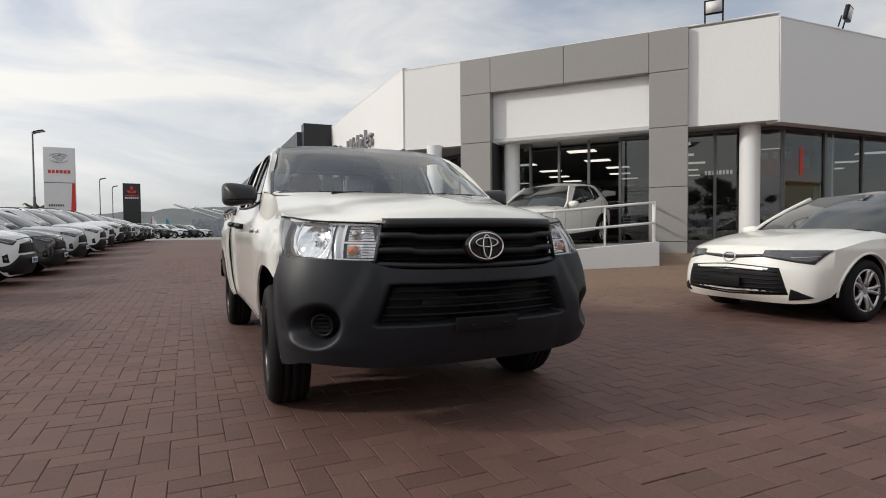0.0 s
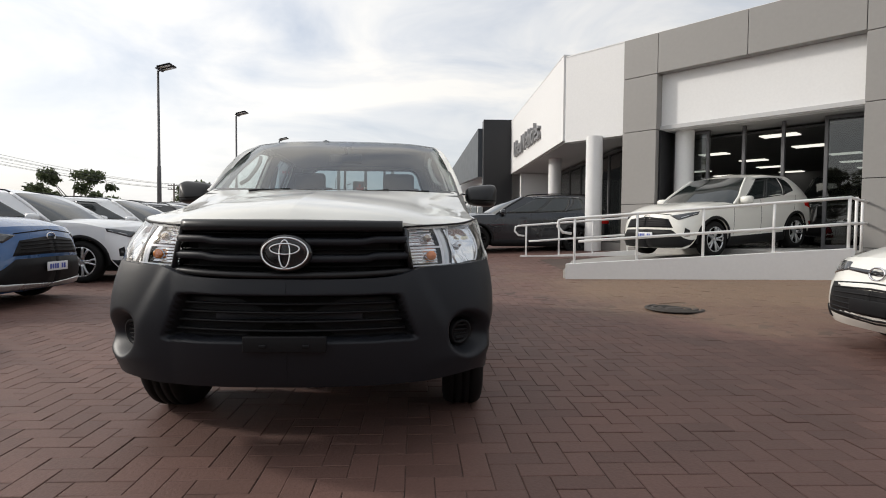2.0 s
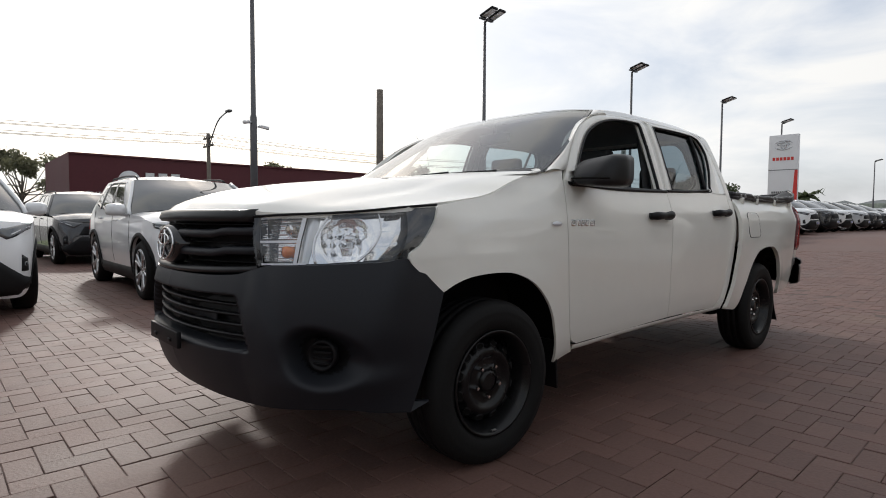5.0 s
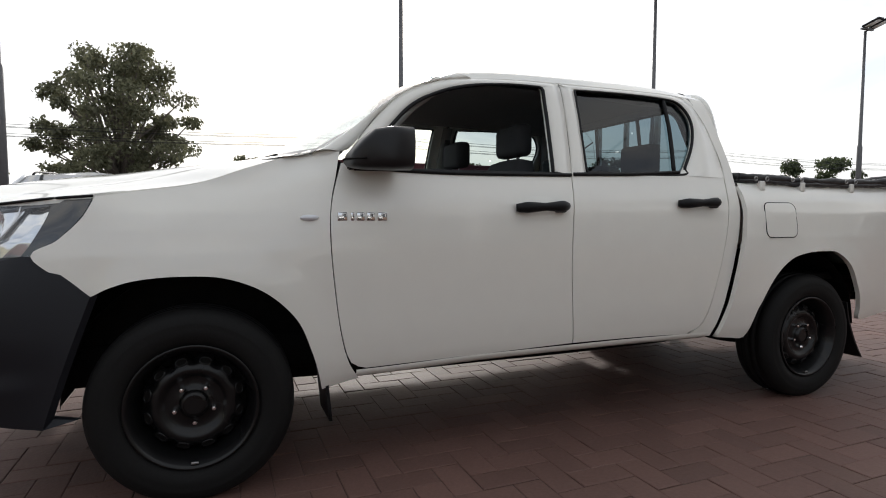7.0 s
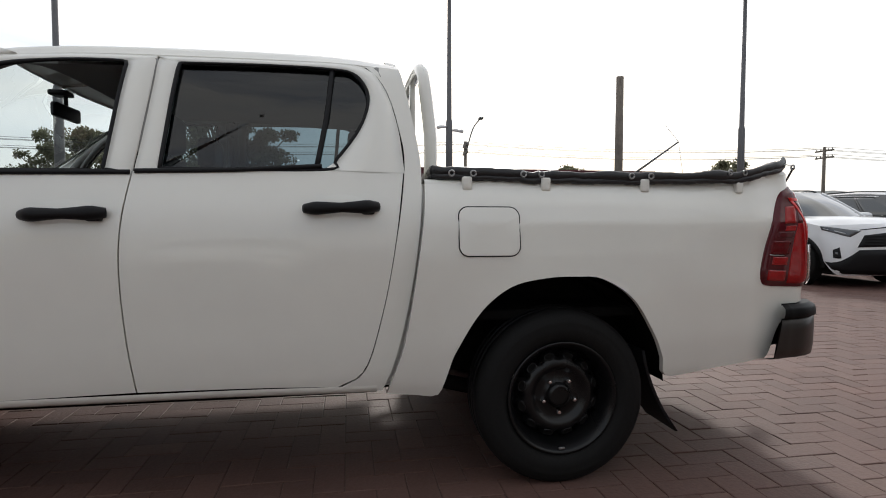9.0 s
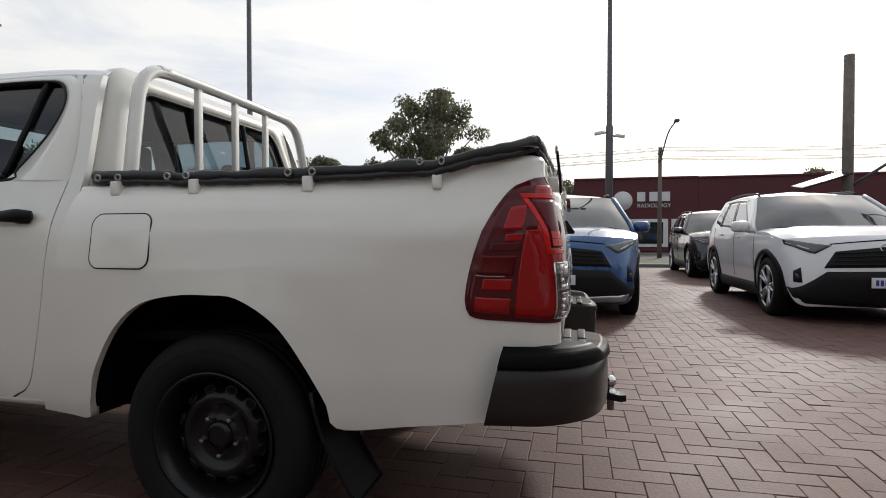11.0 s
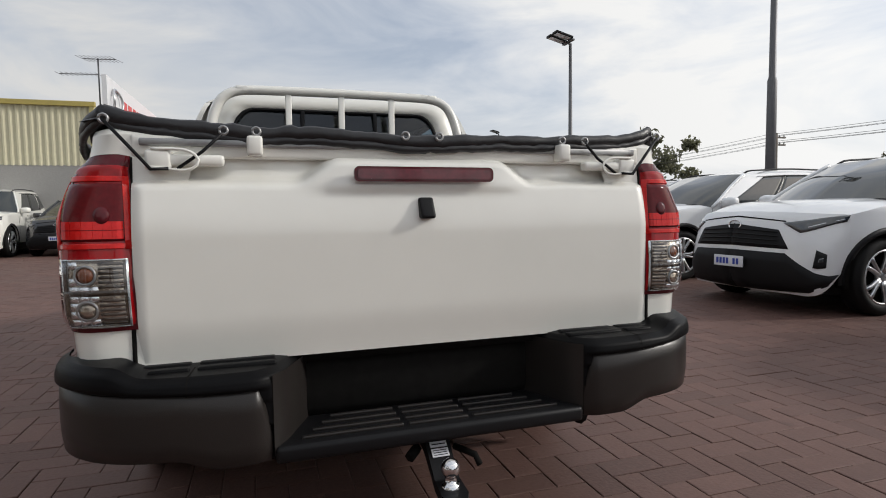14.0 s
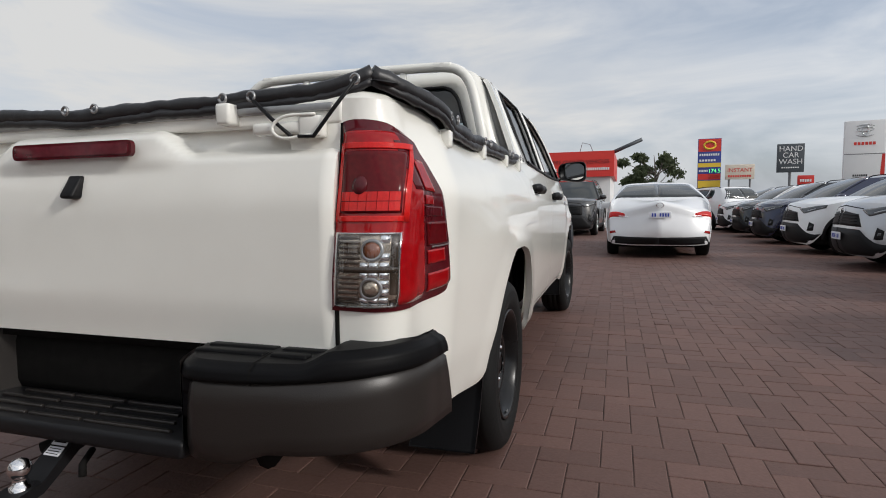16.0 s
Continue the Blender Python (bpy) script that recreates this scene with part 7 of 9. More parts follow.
def park(base, spots, group=ROW):
    """Puts the first car at the first spot and copies for the rest."""
    first = True
    for x, y, yaw in spots:
        if first:
            base.matrix_basis = stand(x, y, yaw)
            first = False
        else:
            base = copy_thing(base, stand(x, y, yaw))
        tagged(base, group=group)


park(white_suv, [(-5.03, 1.06, 90), (NOSE_X - 0.1, 7.45, 91), (NOSE_X, 10.4, 90), (NOSE_X + 0.1, 19.2, 90), (NOSE_X, 22.1, 90), (NOSE_X, 25.0, 90), (NOSE_X - 0.1, 30.8, 90), (NOSE_X, -1.85, 90), (NOSE_X - 0.05, -7.75, 90),
                 (NOSE_X, -16.6, 90), (NOSE_X, 42.5, 90), (-11.6, -2.0, 90), (-11.5, 16.3, 90), (-3.6, -21.0, 30)])
park(blue_suv, [(-4.97, 4.02, 90), (-11.8, 10.6, 90)])
park(silver_suv, [(NOSE_X, 16.2, 90), (NOSE_X - 0.1, -4.8, 90), (NOSE_X, 33.8, 90), (NOSE_X, -19.5, 90)])
park(black_suv, [(NOSE_X, 13.3, 90), (NOSE_X, 28.0, 90), (NOSE_X, 36.7, 90), (NOSE_X, 39.6, 90), (-11.7, 7.6, 90), (-11.9, 1.0, 92)])
park(navy_suv, [(NOSE_X, -10.7, 90)])
park(grey_suv, [(NOSE_X, -13.6, 90), (1.95, 13.0, -93)])
park(maroon_suv, [(-11.4, 4.0, 90)])
tagged(maroon_suv, "maroon SUV parked behind the blue SUV")
hatch = build_car("hatchback", HATCH, M_WHITE, "white hatchback with dark honeycomb grille, nose to the yard", "car")
hatch.matrix_basis = stand(5.0, 1.07, -90)
small = build_car("small_suv", SMALL, M_WHITE, "small white SUV parked on the showroom ramp", "car")
sedan = build_car("sedan", SEDAN, M_PEARL, "pearl white sedan seen from behind in the yard", "car")
sedan.matrix_basis = stand(-1.92, -9.40, 0)
big = build_car("large_suv", BIG, M_DARK, "large black four-wheel drive facing the yard", "car")
big.matrix_basis = stand(0.55, -13.9, 178)
white_big = build_car("large_suv", BIG, M_WHITE, "large white seven-seat SUV facing the yard", "car")
white_big.matrix_basis = stand(3.6, -14.5, 178)
navy_big = build_car("large_suv", BIG, M_NAVY, "large dark navy four-wheel drive parked near the cream warehouse", "car")
navy_big.matrix_basis = stand(9.2, -9.55, -97)
tagged(copy_thing(white_suv, stand(10.9, -7.5, -112)), "white SUV parked beside the navy four-wheel drive")
tagged(copy_thing(black_suv, stand(5.75, -12.4, 178)), "black SUV parked beside the white seven-seat SUV", group="")
tagged(copy_thing(white_big, stand(7.95, -12.0, 184)), "large white SUV with roof racks by the warehouse")



# ---- ground ----
M_BRICK = mat("red_clay_paver", (0.126, 0.069, 0.056), 0.66, var=0.20, grain=70, blotch=0.9, bump=0.22, each=0.13, spec=0.4)
M_JOINT = mat("dark_sand_joint", (0.082, 0.056, 0.047), 0.9, var=0.3, grain=80, bump=0.3)
M_FARBRICK = mat("red_paving_far", (0.124, 0.069, 0.056), 0.68, var=0.22, grain=9, blotch=0.35, bump=0.3, spec=0.4)


def weather(m):
    """Tan dust blown against the ramp, and a few small oil spots, on a paving material."""
    n, l = m.node_tree.nodes, m.node_tree.links
    b = n["Principled BSDF"]
    colour = b.inputs["Base Color"].links[0].from_socket
    place = n.new("ShaderNodeNewGeometry").outputs["Position"]
    shift = n.new("ShaderNodeMapping")
    shift.vector_type = "TEXTURE"
    shift.inputs["Location"].default_value, shift.inputs["Scale"].default_value = (6.7, 5.4, 0), (4.6, 3.9, 50)
    l.new(place, shift.inputs["Vector"])
    far = n.new("ShaderNodeVectorMath")
    far.operation = "LENGTH"
    l.new(shift.outputs[0], far.inputs[0])

    def noise(scale, detail):
        t = n.new("ShaderNodeTexNoise")
        t.inputs["Scale"].default_value, t.inputs["Detail"].default_value = scale, detail
        l.new(place, t.inputs["Vector"])
        return t.outputs["Fac"]

    def level(value, a, b_, c, d):
        r = n.new("ShaderNodeMapRange")
        for k, v in zip(("From Min", "From Max", "To Min", "To Max"), (a, b_, c, d)):
            r.inputs[k].default_value = v
        l.new(value, r.inputs["Value"])
        return r.outputs["Result"]

    add = n.new("ShaderNodeMath")
    l.new(far.outputs["Value"], add.inputs[0])
    l.new(level(noise(0.7, 4), 0.3, 0.7, -0.3, 0.3), add.inputs[1])
    for fac, tint in ((level(add.outputs[0], 1.15, 0.55, 0.0, 0.62), (0.235, 0.165, 0.105, 1)), (level(noise(2.3, 2), 0.74, 0.80, 0.0, 0.6), (0.03, 0.022, 0.02, 1))):
        mix = n.new("ShaderNodeMix")
        mix.data_type = "RGBA"
        mix.inputs[7].default_value = tint
        l.new(fac, mix.inputs[0])
        l.new(colour, mix.inputs[6])
        colour = mix.outputs[2]
    l.new(colour, b.inputs["Base Color"])


for m in (M_BRICK, M_JOINT, M_FARBRICK):
    weather(m)
M_ASPHALT = mat("grey_asphalt", (0.085, 0.083, 0.080), 0.85, var=0.2, grain=14, blotch=0.08, bump=0.3)
M_GRASS = mat("dry_grass", (0.075, 0.105, 0.030), 0.95, var=0.4, grain=6, blotch=0.5, bump=0.6)
M_CONCRETE = mat("pale_concrete", (0.34, 0.33, 0.31), 0.8, var=0.12, grain=25, blotch=0.4, bump=0.15)
M_RENDER = mat("white_rendered_wall", (0.76, 0.76, 0.755), 0.6, var=0.035, grain=18, blotch=0.25, bump=0.05)
M_PANEL = mat("warm_grey_panel", (0.285, 0.275, 0.262), 0.5, var=0.04, grain=12, blotch=0.3)
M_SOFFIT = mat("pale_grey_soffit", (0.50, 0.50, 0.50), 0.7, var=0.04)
M_GALV = mat("grey_galvanised_pole", (0.13, 0.13, 0.135), 0.5, metal=0.4, var=0.12, grain=20)
M_LETTER = mat("brushed_grey_letter", (0.27, 0.27, 0.275), 0.45, metal=0.3, var=0.06)
M_RAIL = mat("white_rail_paint", (0.78, 0.78, 0.77), 0.4, var=0.04, grain=20)
M_TIMBER = mat("weathered_timber", (0.17, 0.145, 0.12), 0.85, var=0.3, grain=12, bump=0.3)
M_MAROONWALL = mat("maroon_wall", (0.105, 0.022, 0.028), 0.7, var=0.1, grain=5, blotch=0.2)
M_CREAM = mat("cream_corrugated_sheet", (0.62, 0.58, 0.40), 0.5, var=0.06, grain=6, blotch=0.2)
M_SIGNRED = mat("sign_red", (0.62, 0.035, 0.025), 0.4, var=0.04)
M_SIGNWHITE = mat("sign_white", (0.74, 0.74, 0.74), 0.4, var=0.03)
M_SIGNBLACK = mat("sign_black", (0.014, 0.014, 0.016), 0.4, var=0.05)
M_SIGNGREY = mat("sign_slate", (0.06, 0.07, 0.08), 0.5, var=0.05)
M_SIGNBLUE = mat("sign_blue", (0.03, 0.05, 0.26), 0.4, var=0.05)
M_SIGNYELLOW = mat("sign_yellow", (0.75, 0.50, 0.04), 0.4, var=0.05)


def structure(name, bm, material, label="", smooth=False):
    ob = new(name, finish(name, bm, material, smooth))
    return tagged(ob, label, kind="structure")


def sheet(x0, x1, y0, y1, nx, ny, dz):
    X, Y = np.meshgrid(np.linspace(x0, x1, nx), np.linspace(y0, y1, ny))
    bm = bmesh.new()
    grid(bm, np.stack([X, Y, ground_z(X, Y) + dz], -1))
    return bm


bm = bmesh.new()
ring = [(-2600, -2600), (2600, -2600), (2600, 2600), (-2600, 2600)]
bm.faces.new([bm.verts.new((x, y, -0.05)) for x, y in ring])
structure("ground", bm, M_ASPHALT, "grey asphalt and distant ground")
PAVE_X, PAVE_Y = (-12.0, 9.4), (-12.0, 15.0)      # where every paver is built
structure("paving_bed", sheet(*PAVE_X, *PAVE_Y, 60, 60, -0.001), M_JOINT, "dark sand bed under the pavers", True)
for k, (a, b, c, d) in enumerate(((-15.5, 30, 15.0, 46.0), (-15.5, 40, -30, -12.0), (-15.5, -12.0, -12.0, 15.0), (9.4, 40, -12.0, 15.0))):
    structure("pavement_%d" % (k + 1), sheet(a, b, c, d, 60, 40, 0.004), M_FARBRICK, "red brick paving", True)
bm = bmesh.new()
box(bm, (-15.75, -60, -0.05), (-15.5, 60, 0.11), 0.02)
structure("kerb", bm, M_CONCRETE, "pale concrete kerb at the verge")
structure("verge", sheet(-19.0, -15.75, -60, 60, 10, 60, 0.06), M_GRASS, "dry green grass verge")
structure("road", sheet(-31, -19.2, -200, 200, 6, 40, 0.0), M_ASPHALT, "grey asphalt street")
structure("far_yard", sheet(-15, 30, 46.0, 95, 20, 20, 0.002), M_CONCRETE, "pale concrete yard beyond the paving", True)
bm = sheet(0.9, 1.5, 13.2, 14.4, 6, 6, 0.012)
structure("bay_marking", bm, mat("pale_blue_bay_paint", (0.22, 0.36, 0.46), 0.7, var=0.2, grain=10), "worn pale blue parking bay paint", True)
bm = bmesh.new()
lathe(bm, [(0.012, 0.0), (0.012, 0.10), (0.003, 0.105), (0.003, 0.125), (0.012, 0.130), (0.012, 0.19), (0.003, 0.195), (0.003, 0.215), (0.012, 0.220), (0.012, 0.27), (0.003, 0.275), (0.003, 0.295), (0.012, 0.30), (0.012, 0.34), (0.0, 0.345)], 40, "z")
cover_iron = tagged(new("manhole_cover", finish("manhole_cover", bm, mat("dark_cast_iron", (0.05, 0.042, 0.036), 0.7, metal=0.2, var=0.25, grain=30, bump=0.3))), "round dark cast-iron manhole cover in the paving", "manhole cover")
cover_iron.location = (3.68, 3.45, float(ground_z(3.68, 3.45)) + 0.002)

# ---- showroom: chamfered corner between a west and a south wall ----
TH = radians(49.5)
NRM, ALONG = Vector((math.sin(TH), math.cos(TH), 0)), Vector((math.cos(TH), -math.sin(TH), 0))
FRONT = Matrix((( ALONG.x, NRM.x, 0, 12.2 * NRM.x), (ALONG.y, NRM.y, 0, 12.2 * NRM.y), (0, 0, 1, 0), (0, 0, 0, 1)))     # q along, depth in, z
showroom = thing("showroom", "white rendered car showroom with grey portal and glass front", "building", at=Matrix())
C1, C2 = FRONT @ Vector((-7.2, 0, 0)), FRONT @ Vector((3.02, 0, 0))
FLOOR, SOFFIT, TOP = 0.68, 3.63, 6.08


def slab(name, lo, hi, material, m=FRONT, bevel=0.0, label="", parent=showroom):
    bm = bmesh.new()
    box(bm, lo, hi, bevel, m)
    return part(name, bm, material, parent, label, False)


slab("wall", (-7.2, 0.0, SOFFIT), (-5.2, 0.35, TOP + 0.06), M_RENDER)
slab("wall", (1.05, 0.0, SOFFIT), (3.02, 0.35, TOP), M_RENDER)
slab("wall", (-4.25, 0.12, SOFFIT), (0.13, 0.40, 5.08), M_RENDER, label="white lintel wall over the entrance")
for q0, q1, zz0, zz1 in ((-5.2, -4.25, 0.2, 1.72), (-5.2, -4.25, 1.735, 3.64), (-5.2, -4.25, 3.655, 5.07), (0.13, 1.05, 0.2, 0.72), (0.13, 1.05, 0.735, 2.12), (0.13, 1.05, 2.135, 3.64), (0.13, 1.05, 3.655, 5.05),
                         (-5.2, -4.25, 5.085, TOP + 0.03), (-4.235, -2.1, 5.085, TOP + 0.03), (-2.085, 0.115, 5.085, TOP + 0.03), (0.13, 1.05, 5.065, TOP + 0.03)):
    slab("panel", (q0, -0.16, zz0), (q1, 0.16, zz1), M_PANEL, bevel=0.006)
slab("portal_core", (-5.15, -0.12, 0.2), (-4.30, 0.14, TOP), M_SIGNBLACK)
slab("portal_core", (0.18, -0.12, 0.2), (1.0, 0.14, TOP), M_SIGNBLACK)
slab("portal_core", (-5.0, -0.12, 5.10), (1.0, 0.14, TOP), M_SIGNBLACK)
slab("portal_cheek", (-4.26, 0.0, 0.2), (-4.20, 0.75, SOFFIT), M_SIGNBLACK)
slab("parapet_cap", (-7.2, -0.012, TOP + 0.06), (3.02, 0.40, TOP + 0.09), M_RENDER)
# west wall along y, south wall along x
ID = Matrix()
slab("wall", (C1.x - 0.06, C1.y + 0.02, SOFFIT + 0.05), (C1.x + 0.29, 24.2, TOP + 0.12), M_RENDER, ID)
slab("parapet_cap", (C1.x - 0.07, C1.y - 0.0, TOP + 0.12), (C1.x + 0.35, 24.2, TOP + 0.15), M_RENDER, ID)
slab("wall", (C2.x + 0.02, C2.y - 0.02, SOFFIT - 0.05), (26.0, C2.y + 0.33, TOP - 0.05), M_RENDER, ID)
slab("parapet_cap", (C2.x, C2.y - 0.03, TOP - 0.05), (26.0, C2.y + 0.36, TOP - 0.02), M_RENDER, ID)
bm = bmesh.new()
pts = [(C1.x + 0.25, C1.y + 0.25), (C2.x + 0.12, C2.y + 0.28), (25.9, C2.y + 0.28), (25.9, 29.9), (C1.x + 0.25, 29.9)]
outline(bm, pts, lambda a, b, d: (a, b, 5.80 - d), 0.15)
part("roof_slab", grow(bm), M_SOFFIT, showroom, "", False)
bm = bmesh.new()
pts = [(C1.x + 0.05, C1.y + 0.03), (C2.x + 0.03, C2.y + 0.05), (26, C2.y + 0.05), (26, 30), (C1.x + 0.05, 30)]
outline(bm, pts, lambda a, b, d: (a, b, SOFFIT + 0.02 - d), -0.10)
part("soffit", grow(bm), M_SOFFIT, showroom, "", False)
bm = bmesh.new()
outline(bm, pts, lambda a, b, d: (a, b, FLOOR - d), 0.50)
part("floor_slab", grow(bm), mat("grey_tiled_floor", (0.14, 0.135, 0.13), 0.25, var=0.1, grain=4, blotch=0.5), showroom, "", False)
# columns
for x, y in ((5.25, 12.55), (5.25, 17.5), tuple((FRONT @ Vector((2.45, 0.55, 0)))[:2]), (14.1, C2.y + 0.75), (19.0, C2.y + 0.75), tuple((FRONT @ Vector((-3.85, 0.62, 0)))[:2])):
    bm = bmesh.new()
    lathe(bm, [(0.2, 0.235), (SOFFIT + 0.05, 0.235)], 28, "z", (x, y, 0))
    part("column", bm, M_RENDER, showroom, "round white column")
# inside: dimness put into the wall and ceiling colours; ceiling with light panels
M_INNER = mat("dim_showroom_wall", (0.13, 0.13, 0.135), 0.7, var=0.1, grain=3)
M_CEIL = mat("dimmed_grey_ceiling", (0.10, 0.10, 0.10), 0.8, var=0.05)
M_TROFFER = lamp_mat("ceiling_light_panel", (1.0, 0.97, 0.86), 0.9)
inside_top = SOFFIT - 0.10
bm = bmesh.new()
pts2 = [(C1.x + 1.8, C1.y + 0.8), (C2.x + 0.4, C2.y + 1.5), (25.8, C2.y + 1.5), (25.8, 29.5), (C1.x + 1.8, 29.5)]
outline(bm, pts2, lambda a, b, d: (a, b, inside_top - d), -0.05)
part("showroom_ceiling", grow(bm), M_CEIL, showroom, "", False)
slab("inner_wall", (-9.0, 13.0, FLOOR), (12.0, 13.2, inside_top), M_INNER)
for q in np.arange(-7.5, 9, 2.7):
    for dep in np.arange(2.2, 12.8, 2.6):
        p = FRONT @ Vector((q + 0.3 * (int(dep) % 2), dep, 0))
        if p.x < C1.x + 2.2 or p.y < C2.y + 2 or p.y > 29:
            continue
        bm = bmesh.new()
        box(bm, (q - 0.42 + 0.3 * (int(dep) % 2), dep - 0.22, inside_top - 0.03), (q + 0.42 + 0.3 * (int(dep) % 2), dep + 0.22, inside_top - 0.005), 0, FRONT)
        part("light_panel", bm, M_TROFFER, showroom, "bright square ceiling light", False)
slab("red_banner", (2.35, 1.5, 2.42), (3.7, 1.53, 3.12), M_SIGNRED, label="red banner with white bars inside the glass")
for q0, q1 in ((2.45, 2.62), (2.72, 2.92), (3.02, 3.14), (3.24, 3.46)):
    slab("banner_bar", (q0, 1.49, 2.86), (q1, 1.50, 3.04), M_SIGNWHITE)
# glazing line behind the portal and along the two wings
M_SHOPGLASS = pane("showroom_glass", (0.55, 0.58, 0.58))


def glazing(a, b, n, skip=()):
    """Full-height shop front from a to b in n bays, bays in skip stand open."""
    a, b = Vector(a), Vector(b)
    d = (b - a) / n
    m = Matrix.Translation((a.x, a.y, 0)) @ Matrix.Rotation(math.atan2(d.y, d.x), 4, "Z")
    L = d.length
    for k in range(n + 1):
        bm = bmesh.new()
        box(bm, (k * L - 0.035, -0.05, FLOOR), (k * L + 0.035, 0.05, SOFFIT), 0.004, m)
        part("mullion", bm, M_GALV, showroom, "", False)
    for k in range(n):
        if k in skip:
            continue
        bm = bmesh.new()
        box(bm, (k * L + 0.035, -0.006, FLOOR + 0.05), ((k + 1) * L - 0.035, 0.006, SOFFIT - 0.05), 0, m)
        ob = part("shop_pane", bm, M_SHOPGLASS, showroom, "clear shop glass", False)
        ob.visible_shadow = False
        bm = bmesh.new()
        box(bm, (k * L, -0.045, FLOOR), ((k + 1) * L, 0.045, FLOOR + 0.07), 0.004, m)
        part("glazing_rail", bm, M_GALV, showroom, "", False)
        bm = bmesh.new()
        box(bm, (k * L, -0.045, SOFFIT - 0.08), ((k + 1) * L, 0.045, SOFFIT), 0.004, m)
        part("glazing_rail", bm, M_GALV, showroom, "", False)


g0, g1, g2 = FRONT @ Vector((-4.2, 0.85, 0)), FRONT @ Vector((0.13, 0.85, 0)), FRONT @ Vector((3.2, 1.0, 0))
glazing(g0, g1, 5, skip=(1, 2, 3))
glazing(g1, (g2.x, g2.y, 0), 2)
glazing((g2.x, g2.y, 0), (25.0, g2.y, 0), 8)
glazing(FRONT @ Vector((-5.2, 0.85, 0)), (6.6, 13.6, 0), 1)
glazing((6.6, 13.6, 0), (6.6, 24.0, 0), 6)
slab("return_wall", (4.9, 23.0, 0.2), (6.6, 23.3, SOFFIT), M_RENDER, ID)
# a red poster and licence board behind the glass, lettering as plain bars
slab("poster", (C2.x + 2.2, g2.y + 0.9, 2.2), (C2.x + 4.4, g2.y + 0.95, 3.3), M_SIGNRED, ID, label="red poster behind the glass")
for k in range(3):
    slab("letter_bar", (C2.x + 2.4 + k * 0.5, g2.y + 0.87, 2.75), (C2.x + 2.75 + k * 0.5, g2.y + 0.90, 3.1), M_SIGNWHITE, ID)
for k in range(8):
    slab("licence_bar", (1.42 + k * 0.085, 0.90, 2.47), (1.48 + k * 0.085, 0.905, 2.58), M_SIGNWHITE, FRONT)
# flood lamps on the parapet
for m in (FRONT @ pose(1.62, 0.05, TOP + 0.12), Matrix.Translation((13.4, C2.y, TOP + 0.02)) @ pose(0, 0, 0, 0, 0, 20)):
    fl = thing("flood_lamp", "black flood lamp on the showroom parapet", "flood lamp", "flood lamps on the parapet", at=m)
    bm = bmesh.new()
    box(bm, (-0.22, -0.20, 0.14), (0.22, -0.10, 0.48), 0.02, pose(0, 0, 0, 12))
    part("housing", bm, M_BLACK, fl)
    bm = bmesh.new()
    box(bm, (-0.18, -0.205, 0.18), (0.18, -0.198, 0.44), 0, pose(0, 0, 0, 12))
    part("lens", bm, M_SIGNWHITE, fl, "pale lens")
    bm = bmesh.new()
    tube(bm, [(-0.2, -0.05, -0.05), (-0.2, -0.12, 0.2)], 0.02, 6)
    tube(bm, [(0.2, -0.05, -0.05), (0.2, -0.12, 0.2)], 0.02, 6)
    part("bracket", bm, M_BLACK, fl)


def lettering(name, text, size, material, m, parent, depth=0.02, align="LEFT", label=""):
    """Raised lettering in the built-in font, as a mesh."""
    cu = bpy.data.curves.new(name, "FONT")
    cu.body, cu.size, cu.extrude, cu.align_x = text, size, depth, align
    tmp = bpy.data.objects.new(name, cu)
    me = bpy.data.meshes.new_from_object(tmp)
    bpy.data.objects.remove(tmp)
    bpy.data.curves.remove(cu)
    me.materials.clear()
    me.materials.append(material)
    ob = new(name, me)
    ob.parent = parent
    ob.matrix_local = m
    return tagged(ob, label)


lettering("wall_lettering", "Used Vehicles", 1.02, M_LETTER, Matrix.Translation((C1.x - 0.12, 22.4, 4.28)) @ Matrix.Rotation(-math.pi / 2, 4, "Z") @ Matrix.Rotation(math.pi / 2, 4, "X"), showroom, 0.06, label="grey raised lettering")
# black portal at the far end of the west wall and the next building's raked canopy
slab("black_portal", (3.2, 23.9, 0.0), (4.6, 24.6, 6.3), M_SIGNBLACK, ID, label="black portal frame")
nextdoor = thing("neighbour_building", "white building with a raked grey canopy", "building")
bm = bmesh.new()
vs = [[(3.1, 24.7, 6.0), (3.0, 24.7, 5.5)], [(1.6, 42, 6.6), (1.5, 42, 6.0)]]
outline(bm, [(24.7, 6.0), (60, 5.4), (60, 5.0), (24.7, 3.6)], lambda a, b, d: (3.0 - 0.035 * (a - 24.7) + d, a, b), 0.25)
part("canopy", grow(bm), M_SIGNGREY, nextdoor, "", False)
slab("wall", (3.6, 24.8, 0.0), (14, 60, 5.0), M_RENDER, ID, parent=nextdoor)
for k in range(6):
    slab("window_band", (3.55, 26 + k * 5.5, 1.0), (3.6, 30.5 + k * 5.5, 2.8), M_CARGLASS, ID, parent=nextdoor)

# dim cars inside the showroom
dark_wagon = copy_thing(big, on_site(FRONT @ pose(-1.0, 4.0, FLOOR, 0, 0, 12)))
tagged(dark_wagon, "large black four-wheel drive inside the dim showroom")
tagged(copy_thing(silver_suv, on_site(FRONT @ pose(-3.6, 6.5, FLOOR, 0, 0, 40))), "silver SUV inside the dim showroom")
tagged(copy_thing(grey_suv, on_site(FRONT @ pose(2.2, 3.4, FLOOR, 0, 0, 60))), "graphite SUV inside the dim showroom", group="cars in the showroom")

